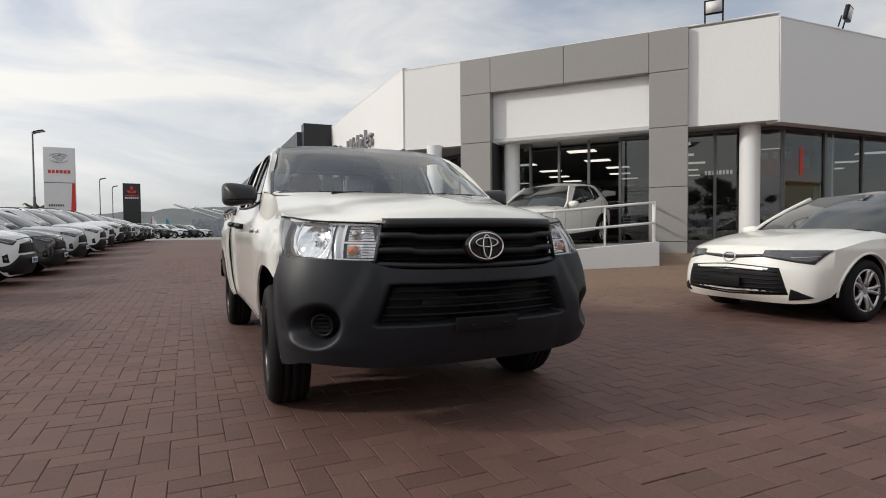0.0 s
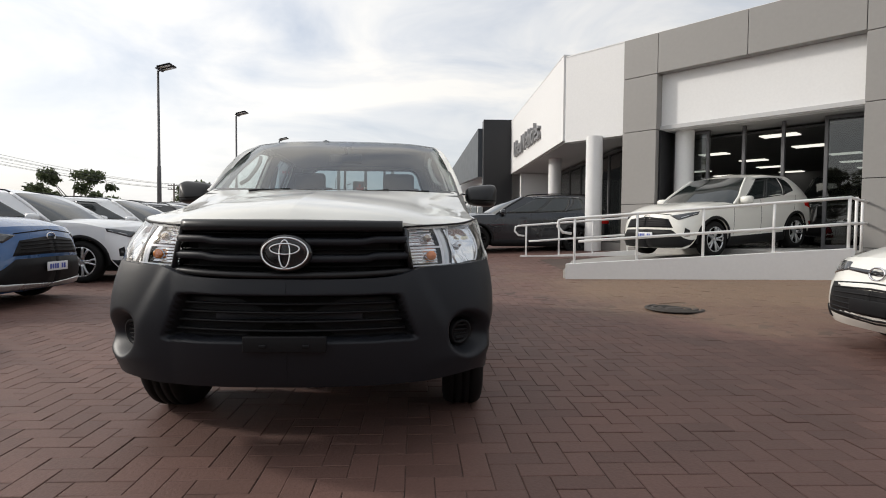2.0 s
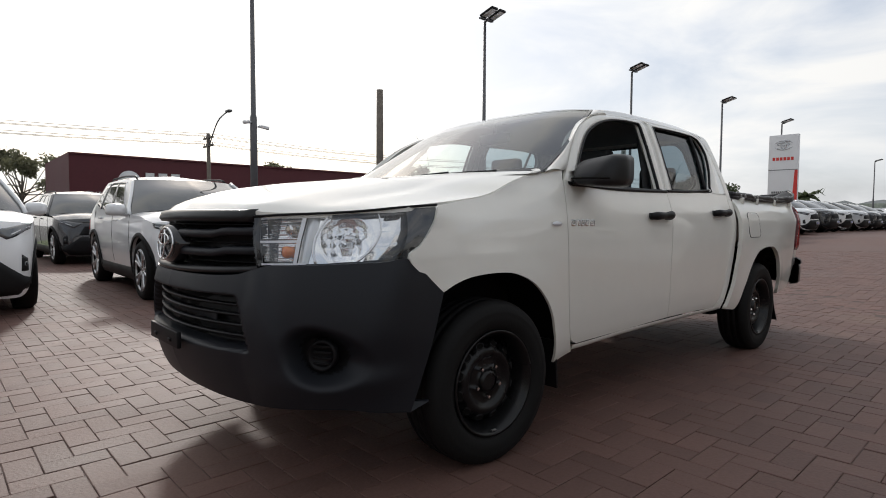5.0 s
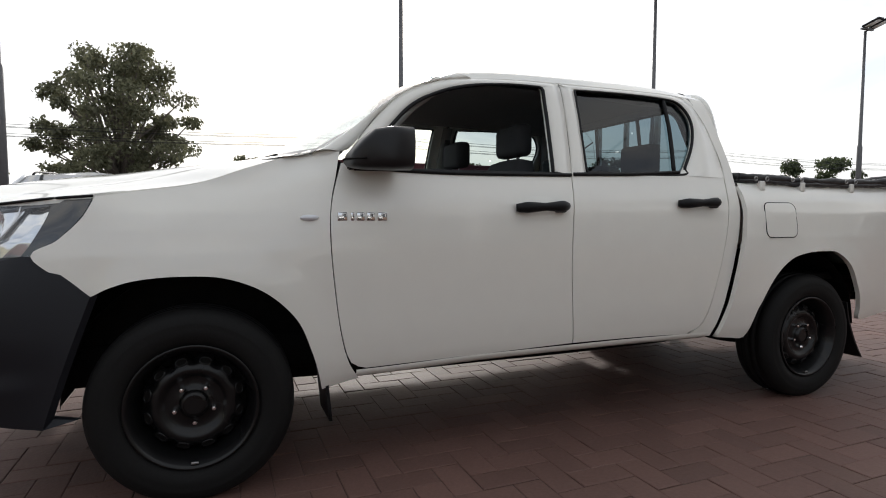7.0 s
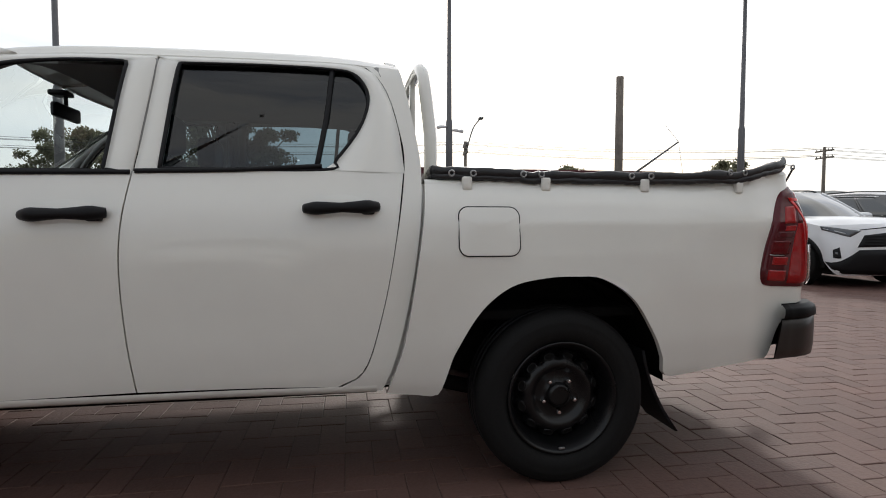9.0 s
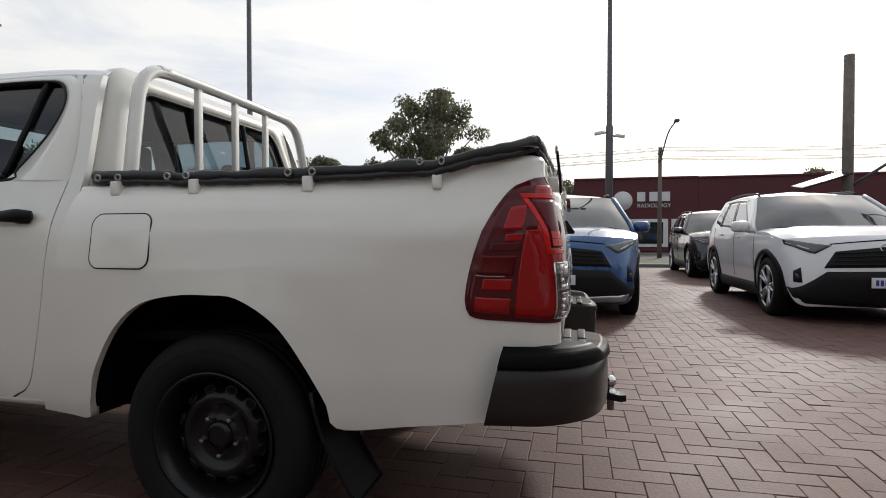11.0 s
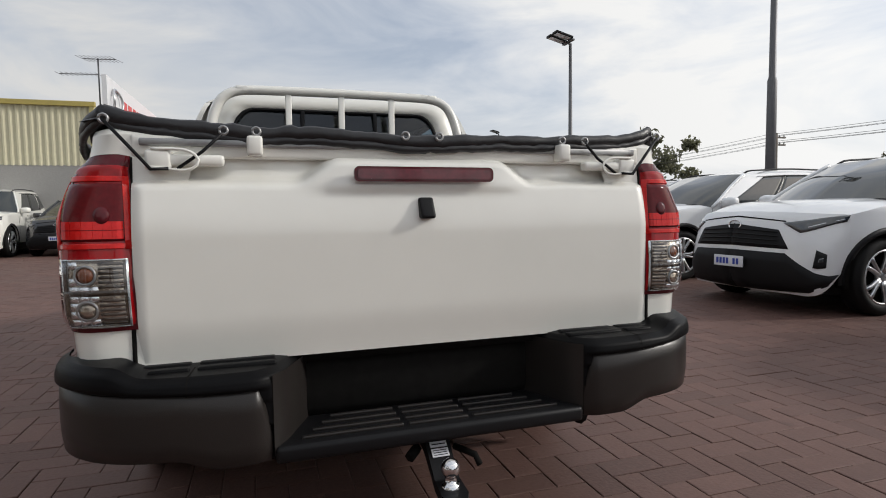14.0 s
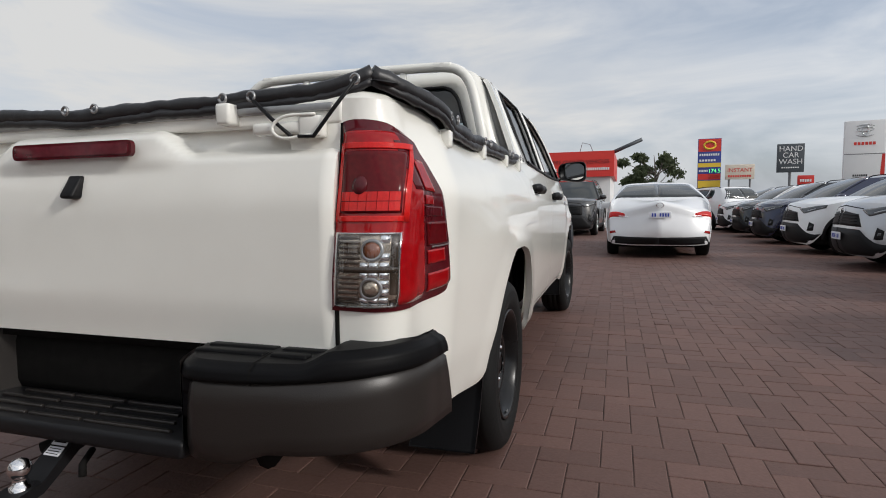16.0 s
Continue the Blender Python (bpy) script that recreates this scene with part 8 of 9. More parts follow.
# ---- ramp with kerbs and rails ----
ramp = thing("ramp", "concrete ramp with white kerbs and white tubular rails", "ramp")
RA, RB = Vector((3.07, 6.91, 0)), Vector((7.44, 5.54, 0))
ra = (RB - RA).normalized()
rn = Vector((-ra.y, ra.x, 0))
RL = (RB - RA).length


def on_ramp(s, n, z):
    p = RA + ra * s + rn * n
    return (p.x, p.y, z)


deck = lambda s: 0.295 + 0.082 * s
bm = bmesh.new()
g = np.array([[on_ramp(s, n, deck(s)) for s in np.linspace(-0.05, RL, 16)] for n in (0.15, 2.0, 4.45)])
grid(bm, g)
flange(bm, (0, 0, -0.4))
part("deck", bm, M_CONCRETE, ramp)
for n0, n1, s0, s1 in ((-0.02, 0.18, 0.0, RL), (4.30, 4.50, -1.45, RL - 2.4)):
    bm = bmesh.new()
    rows = []
    for s in np.linspace(s0, s1, 12):
        zt, zb = max(deck(s), 0.22) + 0.115, 0.0
        rows.append([on_ramp(s, n0, zb), on_ramp(s, n1, zb), on_ramp(s, n1, zt), on_ramp(s, n0, zt)])
    vs = grid(bm, np.array(rows), wrap=True)
    bm.faces.new(vs[0])
    bm.faces.new(vs[-1])
    part("kerb_wall", grow(bm), M_RENDER, ramp, "white painted kerb wall", False)
    nn = (n0 + n1) / 2
    posts = np.linspace(s0 + 0.15, s1 - 0.06, 5)
    for s in posts:
        bm = bmesh.new()
        tube(bm, [on_ramp(s, nn, deck(s) + 0.12), on_ramp(s, nn, deck(s) + 0.95)], 0.024, 8)
        part("post", bm, M_RAIL, ramp)
    for h, ends in ((0.95, True), (0.52, False)):
        bm = bmesh.new()
        pts = [on_ramp(s, nn, deck(s) + h) for s in np.linspace(s0 + (-0.05 if ends else 0.22), s1 - 0.05, 10)]
        if ends:
            pts = [on_ramp(s0 + 0.10, nn, deck(s0) + h - 0.27), on_ramp(s0 - 0.06, nn, deck(s0) + h - 0.25), on_ramp(s0 - 0.16, nn, deck(s0) + h - 0.14), on_ramp(s0 - 0.14, nn, deck(s0) + h - 0.03)] + pts
        tube(bm, pts, 0.026, 8)
        part("rail", bm, M_RAIL, ramp)
pE, pP = Vector(on_ramp(RL - 0.06, 0.08, 0)), Vector((9.45, 7.80, 0))
for f in (0.33, 0.66, 1.0):
    q = pE.lerp(pP, f)
    bm = bmesh.new()
    tube(bm, [(q.x, q.y, deck(RL) + 0.0), (q.x, q.y, deck(RL) + 1.0)], 0.024, 8)
    part("post", bm, M_RAIL, ramp)
for h in (0.95, 0.52):
    bm = bmesh.new()
    tube(bm, [(pE.x, pE.y, deck(RL) + h), (pP.x, pP.y, deck(RL) + h + 0.03)], 0.026, 8)
    part("rail", bm, M_RAIL, ramp)
bm = bmesh.new()
outline(bm, [tuple(on_ramp(RL - 0.05, 0, 0)[:2]), tuple(pP[:2]), tuple((FRONT @ Vector((-4.2, 0.5, 0)))[:2]), tuple(on_ramp(1.8, 4.5, 0)[:2])], lambda a, b, d: (a, b, FLOOR - 0.004 - d), 0.6)
part("landing", grow(bm), M_CONCRETE, ramp, "", False)
small.matrix_basis = on_site(pose(5.86, 8.49, 0.515, 0, 0, -63.6) @ Matrix.Rotation(radians(3.4), 4, "X"))

# ---- lamp posts ----
def lamp_post(x, y, h, cams=False):
    lp = thing("lamp_post", "tall grey lamp post with twin flat lamp heads", "lamp post", "lamp posts along the west row")
    bm = bmesh.new()
    tube(bm, [(0, 0, 0), (0, 0, h * 0.45), (0, 0, h * 0.46), (0, 0, h)], [0.115, 0.10, 0.075, 0.055], 12)
    part("pole", bm, M_GALV, lp)
    bm = bmesh.new()
    box(bm, (-0.16, -0.16, 0), (0.16, 0.16, 0.03), 0.005)
    part("base_plate", bm, M_GALV, lp)
    for dy in (-0.22, 0.22):
        bm = bmesh.new()
        box(bm, (0.10, dy - 0.17, -0.04), (0.78, dy + 0.17, 0.04), 0.02, pose(0, 0, h + 0.09, 0, -14))
        head = part("lamp_head", bm, M_BLACK, lp)
        bm = bmesh.new()
        box(bm, (0.16, dy - 0.13, -0.05), (0.72, dy + 0.13, -0.038), 0, pose(0, 0, h + 0.09, 0, -14))
        part("lens", bm, M_SIGNWHITE, head)
    bm = bmesh.new()
    tube(bm, [(0, 0, h - 0.03), (0.2, 0, h + 0.07)], 0.04, 8)
    box(bm, (0.02, -0.35, h + 0.02), (0.14, 0.35, h + 0.08), 0.01)
    part("bracket", bm, M_GALV, lp)
    if cams:
        for dy, z in ((-0.25, 3.86), (0.25, 3.76)):
            bm = bmesh.new()
            tube(bm, [(0.05, dy * 0.4, z), (0.10, dy * 0.8, z), (0.22, dy * 1.5, z - 0.05)], [0.03, 0.05, 0.05], 8)
            part("security_camera", bm, M_SIGNWHITE, lp, "white security camera")
    lp.location = (x, y, 0)
    return lp


lamp_post(-13.6, 5.23, 8.9, True)
lamp_post(-10.1, -12.0, 7.05)
lamp_post(-10.67, -3.99, 8.8)
for y in (14.4, 25.45, 36.9, 48.4):
    lamp_post(-13.1, y, 8.8)
for x, y, h in ((-14.0, 85.3, 8.5), (-14.2, 98.8, 8.5), (-20.6, -44, 8.6)):
    lamp_post(x, y, h)

# timber pole with a raked boom and a tilted panel
wp = thing("timber_pole", "weathered timber pole with a raked boom and tilted panel", "pole")
bm = bmesh.new()
tube(bm, [(-17.35, 12.4, 0), (-17.35, 12.4, 6.56)], [0.17, 0.14], 12)
part("pole", bm, M_TIMBER, wp)
bm = bmesh.new()
tube(bm, [(-17.3, 12.5, 2.55), (-16.6, 14.4, 4.05)], [0.05, 0.03], 8)
part("boom", bm, M_GALV, wp)
bm = bmesh.new()
tube(bm, [(-16.6, 14.4, 4.05), (-16.5, 14.65, 2.2)], 0.008, 4)
tube(bm, [(-16.6, 14.4, 4.05), (-16.85, 14.0, 4.7)], 0.008, 4)
part("stay_wire", bm, M_GALV, wp)
bm = bmesh.new()
box(bm, (-0.5, -0.7, -0.03), (0.5, 0.7, 0.03), 0.01, pose(-17.4, 11.7, 2.75, 18, 8, 0))
part("panel", bm, M_SIGNBLACK, wp)

# ---- street poles and wires ----
def street_pole(x, y, h, lamp=False):
    sp = thing("street_pole", "timber street pole with crossarm and wires", "utility pole", "street poles")
    bm = bmesh.new()
    tube(bm, [(x, y, 0), (x, y, h)], [0.11, 0.08], 10)
    part("pole", bm, M_TIMBER, sp)
    for z in (h - 0.22, h - 0.6):
        bm = bmesh.new()
        box(bm, (x - 0.62, y - 0.04, z - 0.04), (x + 0.62, y + 0.04, z + 0.04), 0.01)
        part("crossarm", bm, M_TIMBER, sp)
        for k in (-0.53, -0.25, 0.25, 0.53):
            bm = bmesh.new()
            lathe(bm, [(z + 0.04, 0.02), (z + 0.09, 0.03), (z + 0.13, 0.014)], 8, "z", (x + k, y, 0))
            part("insulator", bm, M_GALV, sp)
    if lamp:
        bm = bmesh.new()
        tube(bm, [(x, y, h - 0.7), (x + 0.55, y + 0.25, h + 0.5), (x + 1.15, y + 0.5, h + 0.95)], 0.03, 6, smooth_n=12)
        part("lamp_arm", bm, M_GALV, sp)
        bm = bmesh.new()
        box(bm, (x + 1.05, y + 0.42, h + 0.90), (x + 1.45, y + 0.62, h + 1.0), 0.03)
        part("lamp_head", bm, M_GALV, sp)
    return sp


POLES = [(-25.0, -42.7, 5.0), (-25.0, -17.0, 5.0), (-25.1, 7.9, 5.1), (-24.7, 28.0, 5.2), (-25.6, 55, 5.3)]
for k, (x, y, h) in enumerate(POLES):
    street_pole(x, y, h, k in (2, 0))
wires = thing("power_lines", "thin dark overhead wires between street poles", "power lines")
for (x0, y0, h0), (x1, y1, h1) in zip(POLES, POLES[1:]):
    for k in (-0.53, -0.25, 0.53):
        for dz in (-0.09, -0.47):
            bm = bmesh.new()
            pts = [(x0 + k + (x1 - x0) * f, y0 + (y1 - y0) * f, h0 + dz + (h1 - h0) * f - 0.3 * 4 * f * (1 - f)) for f in np.linspace(0, 1, 10)]
            tube(bm, pts, 0.009, 4)
            part("wire", bm, M_BLACK, wires)

# ---- pylons and signs ----
def pylon(x, y, yaw, w, h):
    """A tall white dealer sign: red side flash, oval emblem, lettering as plain bars."""
    py = thing("pylon_sign", "tall white dealer pylon with red side flash", "sign", "dealer pylons", at=pose(x, y, 0, 0, 0, yaw))
    bm = bmesh.new()
    box(bm, (-w / 2, -0.15, 0), (w / 2, 0.15, h), 0.03)
    part("body", bm, M_SIGNWHITE, py)
    bm = bmesh.new()
    outline(bm, [(w / 2 - 0.36, 0.4), (w / 2 - 0.005, 0.4), (w / 2 - 0.005, h * 0.66), (w / 2 - 0.16, h * 0.66)], lambda a, b, d: (a, -0.156 + d, b), 0.004)
    part("red_flash", grow(bm), M_SIGNRED, py, "", False)
    bm = bmesh.new()
    box(bm, (-w / 2 + 0.02, -0.158, h * 0.662), (w / 2 - 0.02, -0.150, h * 0.668))
    part("seam", bm, M_GALV, py, "", False)
    for rx, rz, dz in ((0.50, 0.26, 0.0), (0.32, 0.09, 0.07), (0.12, 0.22, 0.0)):
        ring = oval_ring(0, -0.17, h * 0.90 + dz, rx * w / 1.55, rz * w / 1.55, 0.035, 28, 0.0)
        part("emblem_ring", ring, M_ALLOY, py)
    for k in range(6):
        bm = bmesh.new()
        box(bm, (-0.55 + k * 0.19, -0.165, h * 0.755), (-0.55 + k * 0.19 + 0.14, -0.150, h * 0.785), 0.004)
        part("letter_bar", bm, M_SIGNRED, py, "", False)
    for row, n in ((0.44, 7), (0.38, 6)):
        for k in range(n):
            bm = bmesh.new()
            box(bm, (-0.55 + k * 0.11, -0.162, h * row), (-0.55 + k * 0.11 + 0.075, -0.150, h * row + 0.12), 0.003)
            part("letter_bar", bm, M_SIGNBLACK, py, "", False)
    return py


pylon(-8.95, 35.6, 4, 1.55, 6.15)
pylon(-15.3, -35.6, 172, 2.1, 6.1)
bp = thing("black_pylon", "tall black sign pylon with red three-part emblem", "sign", at=pose(-9.9, 82.5, 0, 0, 0, 6))
bm = bmesh.new()
box(bm, (-1.05, -0.2, 0), (1.05, 0.2, 7.9), 0.04)
part("body", bm, M_SIGNBLACK, bp)
for dx, dz, rot in ((0, 0.32, 0), (-0.3, -0.18, 60), (0.3, -0.18, -60)):
    bm = bmesh.new()
    outline(bm, [(0, 0.34), (-0.2, 0), (0, -0.34), (0.2, 0)], lambda a, b, d: (dx + a * math.cos(radians(rot)) - b * math.sin(radians(rot)), -0.21 + d, 6.95 + dz + a * math.sin(radians(rot)) + b * math.cos(radians(rot))), 0.01)
    part("emblem_piece", grow(bm), M_SIGNRED, bp, "", False)
for row in (6.15, 5.85):
    for k in range(7):
        bm = bmesh.new()
        box(bm, (-0.8 + k * 0.235, -0.215, row), (-0.63 + k * 0.235, -0.2, row + 0.17))
        part("letter_bar", bm, M_SIGNRED if row > 6 else M_SIGNWHITE, bp, "", False)


def board(name, label, x, y, yaw, w, z0, z1, face, posts=(-0.0,), th=0.16):
    """A sign board on posts, its face towards local -y."""
    b = thing(name, label, "sign", at=pose(x, y, 0, 0, 0, yaw))
    bm = bmesh.new()
    box(bm, (-w / 2, -th / 2, z0), (w / 2, th / 2, z1), 0.02)
    part("panel", bm, face, b)
    for px in posts:
        bm = bmesh.new()
        tube(bm, [(px, 0.02, 0), (px, 0.02, z0 + 0.05)], 0.09, 8)
        part("post", bm, M_GALV, b)
    return b


def words(b, text, size, x, z, m=M_SIGNWHITE, th=0.16):
    lettering("lettering", text, size, m, Matrix.Translation((x, -th / 2 - 0.006, z)) @ Matrix.Rotation(math.pi / 2, 4, "X"), b, 0.006, "CENTER")


def bars(b, n, x0, x1, z, h, m, th=0.16):
    w = (x1 - x0) / n
    for k in range(n):
        bm = bmesh.new()
        box(bm, (x0 + k * w, -th / 2 - 0.012, z), (x0 + k * w + w * 0.72, -th / 2 + 0.002, z + h))
        part("letter_bar", bm, m, b, "", False)


wash = board("car_wash_sign", "slate car wash sign with white lettering on a post", -12.1, -38.8, 180, 1.65, 3.2, 5.15, M_SIGNGREY)
for k, t in enumerate(("HAND", "CAR", "WASH")):
    words(wash, t, 0.50, 0, 4.65 - k * 0.44)
bars(wash, 8, -0.55, 0.55, 3.48, 0.09, M_SIGNWHITE)
fuel = board("fuel_price_sign", "tall fuel price sign with coloured price panels", -8.9, -54.5, 180, 2.05, 2.6, 7.4, M_SIGNBLUE, (-0.8, 0.8), 0.3)
for z0, z1, m in ((6.15, 7.36, M_SIGNRED), (4.65, 5.05, M_SIGNYELLOW), (3.45, 4.0, M_SIGNRED), (2.65, 3.35, M_SIGNYELLOW)):
    bm = bmesh.new()
    box(bm, (-1.0, -0.162, z0), (1.0, -0.148, z1))
    part("price_panel", bm, m, fuel, "", False)
part("emblem_ring", oval_ring(0, -0.18, 6.75, 0.5, 0.36, 0.10, 20, 0.0), M_SIGNYELLOW, fuel)
bars(fuel, 9, -0.9, 0.9, 5.75, 0.2, M_SIGNWHITE, 0.3)
bars(fuel, 6, -0.9, 0.6, 5.2, 0.2, M_SIGNWHITE, 0.3)
bars(fuel, 6, -0.9, -0.1, 4.2, 0.2, M_SIGNWHITE, 0.3)
words(fuel, "174.5", 0.5, 0.45, 4.12, lamp_mat("green_digits", (0.15, 0.9, 0.25), 1.0), 0.3)
bars(fuel, 5, 0.0, 0.9, 3.55, 0.3, mat("red_digit", (0.8, 0.05, 0.04), 0.4), 0.3)
inst = board("shop_sign", "cream shop sign with red lettering on posts", -11.5, -54.0, 180, 2.5, 3.4, 4.8, mat("sign_cream", (0.66, 0.58, 0.48), 0.5), (-0.9, 0.9))
words(inst, "INSTANT", 0.52, 0, 4.1, M_SIGNRED)
bars(inst, 10, -1.0, 1.0, 3.6, 0.2, M_SIGNRED)
small_sign = board("shop_sign", "small red and white shop sign", -14.4, -44, 180, 1.1, 2.4, 3.2, M_SIGNRED)
bars(small_sign, 5, -0.4, 0.4, 2.7, 0.2, M_SIGNWHITE)

# red-fascia sales office to the south
office = thing("sales_office", "low grey sales office under a long red sign fascia", "building")
slab("wall", (0.3, -44, -1.0), (9.7, -34.9, 3.1), M_RENDER, ID, parent=office)
slab("fascia", (0.05, -44, 3.08), (9.9, -34.6, 4.84), M_SIGNRED, ID, parent=office, label="red sign fascia")
for k in range(3):
    slab("window", (1.2 + k * 2.7, -34.93, 0.5), (3.3 + k * 2.7, -34.88, 2.5), M_CARGLASS, ID, parent=office)
facing = lambda x, z, tilt=0.0: Matrix.Translation((x, -34.58, z)) @ Matrix.Rotation(math.pi, 4, "Z") @ Matrix.Rotation(math.pi / 2, 4, "X") @ Matrix.Rotation(radians(tilt), 4, "Z")
M_DARKLETTER = mat("dark_red_letters", (0.22, 0.012, 0.012), 0.4)
lettering("lettering", "CERTIFIED PRE-OWNED VEHICLES", 0.375, M_DARKLETTER, facing(0.35, 4.0), office, 0.01, "RIGHT")
for k in range(6):
    slab("letter_bar", (8.1 - k * 0.23 - 0.17, -34.6, 4.0), (8.1 - k * 0.23, -34.57, 4.27), M_DARKLETTER, ID, parent=office)
lettering("lettering", "See our full range of vehicles at", 0.33, M_SIGNWHITE, facing(8.1, 3.52), office, 0.01, "LEFT")
for k in range(21):
    slab("letter_bar", (2.95 - k * 0.125 - 0.09, -34.6, 3.53), (2.95 - k * 0.125, -34.57, 3.71), M_SIGNWHITE, ID, parent=office)
for x, z, words_ in ((9.55, 3.95, "KNOW WHAT"), (9.3, 3.72, "YOU'RE GETTING")):
    bm = bmesh.new()
    box(bm, (-0.05, -0.05, -0.02), (0.118 * len(words_) + 0.06, 0.20, 0.0), 0, facing(x, z, 24))
    part("tag_plate", bm, M_SIGNWHITE, office, "", False)
    lettering("tag_lettering", words_, 0.185, M_DARKLETTER, facing(x, z, 24) @ Matrix.Translation((0, 0, 0.004)), office, 0.002)
office.matrix_world = Matrix.Translation((-1.84, 5.26, 0.95)) @ Matrix.Scale(0.66, 4) @ Matrix.Translation((1.34, -5.26, -0.95))
bm = bmesh.new()
tube(bm, [(0.35, -35.2, 4.68), (-1.75, -35.0, 5.55)], 0.13, 10)
part("roof_pipe", bm, M_SIGNGREY, office)
for x in (1.5,):
    bm = bmesh.new()
    tube(bm, [(x, -36, 4.8), (x + 0.25, -36, 5.45), (x + 0.8, -36, 5.6), (x + 1.0, -36, 4.8)], 0.022, 6)
    part("roof_frame", bm, M_GALV, office)
white_hall = thing("white_hall", "plain white hall with grey lettering behind the office", "building")
slab("wall", (9.2, -58, 0), (20, -46, 8.2), M_RENDER, ID, parent=white_hall)
lettering("lettering", "Used Vehicles", 0.8, M_GALV, Matrix.Translation((12.2, -45.95, 6.2)) @ Matrix.Rotation(math.pi, 4, "Z") @ Matrix.Rotation(math.pi / 2, 4, "X"), white_hall, 0.02, "CENTER")

# cream corrugated warehouse
ware = thing("warehouse", "cream corrugated warehouse over a pale block wall", "building")
slab("wall", (6.0, -30, 0), (48, -15.83, 2.88), M_CONCRETE, ID, parent=ware)
slab("core", (6.0, -30, 2.88), (48, -15.86, 4.9), M_CREAM, ID, parent=ware)
n = 840
xs = np.linspace(6.0, 48, n)
w = np.array([0, 1, 1, 0] * (n // 4)) * 0.035
bm = bmesh.new()
grid(bm, np.stack([np.stack([xs, -15.84 + w, 0 * xs + z], 1) for z in (2.86, 4.88)]), flip=True)
part("cladding", bm, M_CREAM, ware, "cream corrugated sheet", False)
slab("gutter", (5.95, -15.86, 4.86), (48, -15.70, 5.02), mat("mustard_trim", (0.45, 0.36, 0.10), 0.5), ID, parent=ware)
for x in (6.0, 14.1, 22.2, 30.3):
    slab("downpipe", (x, -15.82, 0.0), (x + 0.12, -15.72, 4.9), mat("mustard_pipe", (0.42, 0.36, 0.14), 0.5), ID, parent=ware)
slab("side_sign", (5.6, -25.5, 4.3), (5.75, -15.9, 6.0), M_SIGNWHITE, ID, parent=ware, label="white roof sign with red bars")
for k in range(6):
    slab("letter_bar", (5.585, -18.6 - k * 0.75, 5.0), (5.60, -18.1 - k * 0.75, 5.5), M_SIGNRED, ID, parent=ware)
ring = oval_ring(0, 0, 0, 0.6, 0.42, 0.05, 24, 0.0)
bmesh.ops.transform(ring, matrix=pose(5.57, -16.9, 5.25, 0, 0, 90), verts=ring.verts[:])
part("emblem_ring", ring, M_ALLOY, ware)
for k in range(4):
    slab("louvre", (5.7, -16.05, 4.3 + k * 0.1), (5.95, -15.75, 4.35 + k * 0.1), M_SIGNWHITE, ID, parent=ware)
ant = thing("tv_antenna", "thin metal television antenna on the warehouse roof", "antenna")
bm = bmesh.new()
tube(bm, [(5.9, -16.2, 4.9), (5.9, -16.2, 6.6)], 0.025, 6)
part("mast", bm, M_GALV, ant)
bm = bmesh.new()
tube(bm, [(5.3, -16.0, 6.55), (6.4, -16.35, 6.6)], 0.015, 5)
tube(bm, [(7.0, -15.9, 5.95), (5.9, -16.2, 6.05)], 0.015, 5)
part("boom", bm, M_GALV, ant)
for k in range(9):
    f = k / 8
    bm = bmesh.new()
    c = Vector((7.0, -15.9, 5.95)).lerp(Vector((5.9, -16.2, 6.05)), f)
    tube(bm, [(c.x - 0.05, c.y - 0.25, c.z), (c.x + 0.05, c.y + 0.25, c.z)], 0.008, 4)
    c2 = Vector((5.3, -16.0, 6.55)).lerp(Vector((6.4, -16.35, 6.6)), f)
    tube(bm, [(c2.x - 0.12, c2.y - 0.4, c2.z), (c2.x + 0.12, c2.y + 0.4, c2.z)], 0.008, 4)
    part("element", bm, M_GALV, ant)

# maroon clinic across the street
clinic = thing("clinic", "long low maroon clinic with white lettering across the street", "building")
for y0, y1, h in ((3.8, 11.5, 4.72), (11.5, 24.3, 4.68), (24.3, 33, 3.9)):
    slab("wall", (-46, y0, 0), (-36, y1 - 0.01, h), M_MAROONWALL, ID, parent=clinic)
    slab("coping", (-46.1, y0, h), (-35.9, y1 - 0.01, h + 0.1), M_MAROONWALL, ID, parent=clinic)
for k in range(10):
    slab("window", (-36.0, 4.6 + k * 2.8, 0.5), (-35.93, 6.6 + k * 2.8, 1.9), M_CARGLASS, ID, parent=clinic)
    slab("window_band", (-36.0, 4.3 + k * 2.8, 0.3), (-35.96, 6.9 + k * 2.8, 2.1), M_SIGNWHITE, ID, parent=clinic)
face_e = lambda y, z: Matrix.Translation((-35.94, y, z)) @ Matrix.Rotation(math.pi / 2, 4, "Z") @ Matrix.Rotation(math.pi / 2, 4, "X")
bm = bmesh.new()
lathe(bm, [(-35.98, 0.62), (-35.94, 0.62), (-35.94, 0.0)], 28, "x", (0, 6.9, 3.3))
part("round_emblem", bm, M_SIGNWHITE, clinic)
for k in range(3):
    slab("letter_bar", (-35.98, 7.8 + k * 0.75, 3.25), (-35.93, 8.3 + k * 0.75, 3.85), M_SIGNWHITE, ID, parent=clinic)
lettering("lettering", "RADIOLOGY", 0.36, M_SIGNWHITE, face_e(7.8, 2.85), clinic, 0.01)
lettering("lettering", "ULTRASOUND", 0.34, M_SIGNWHITE, face_e(4.2, 2.35), clinic, 0.01)

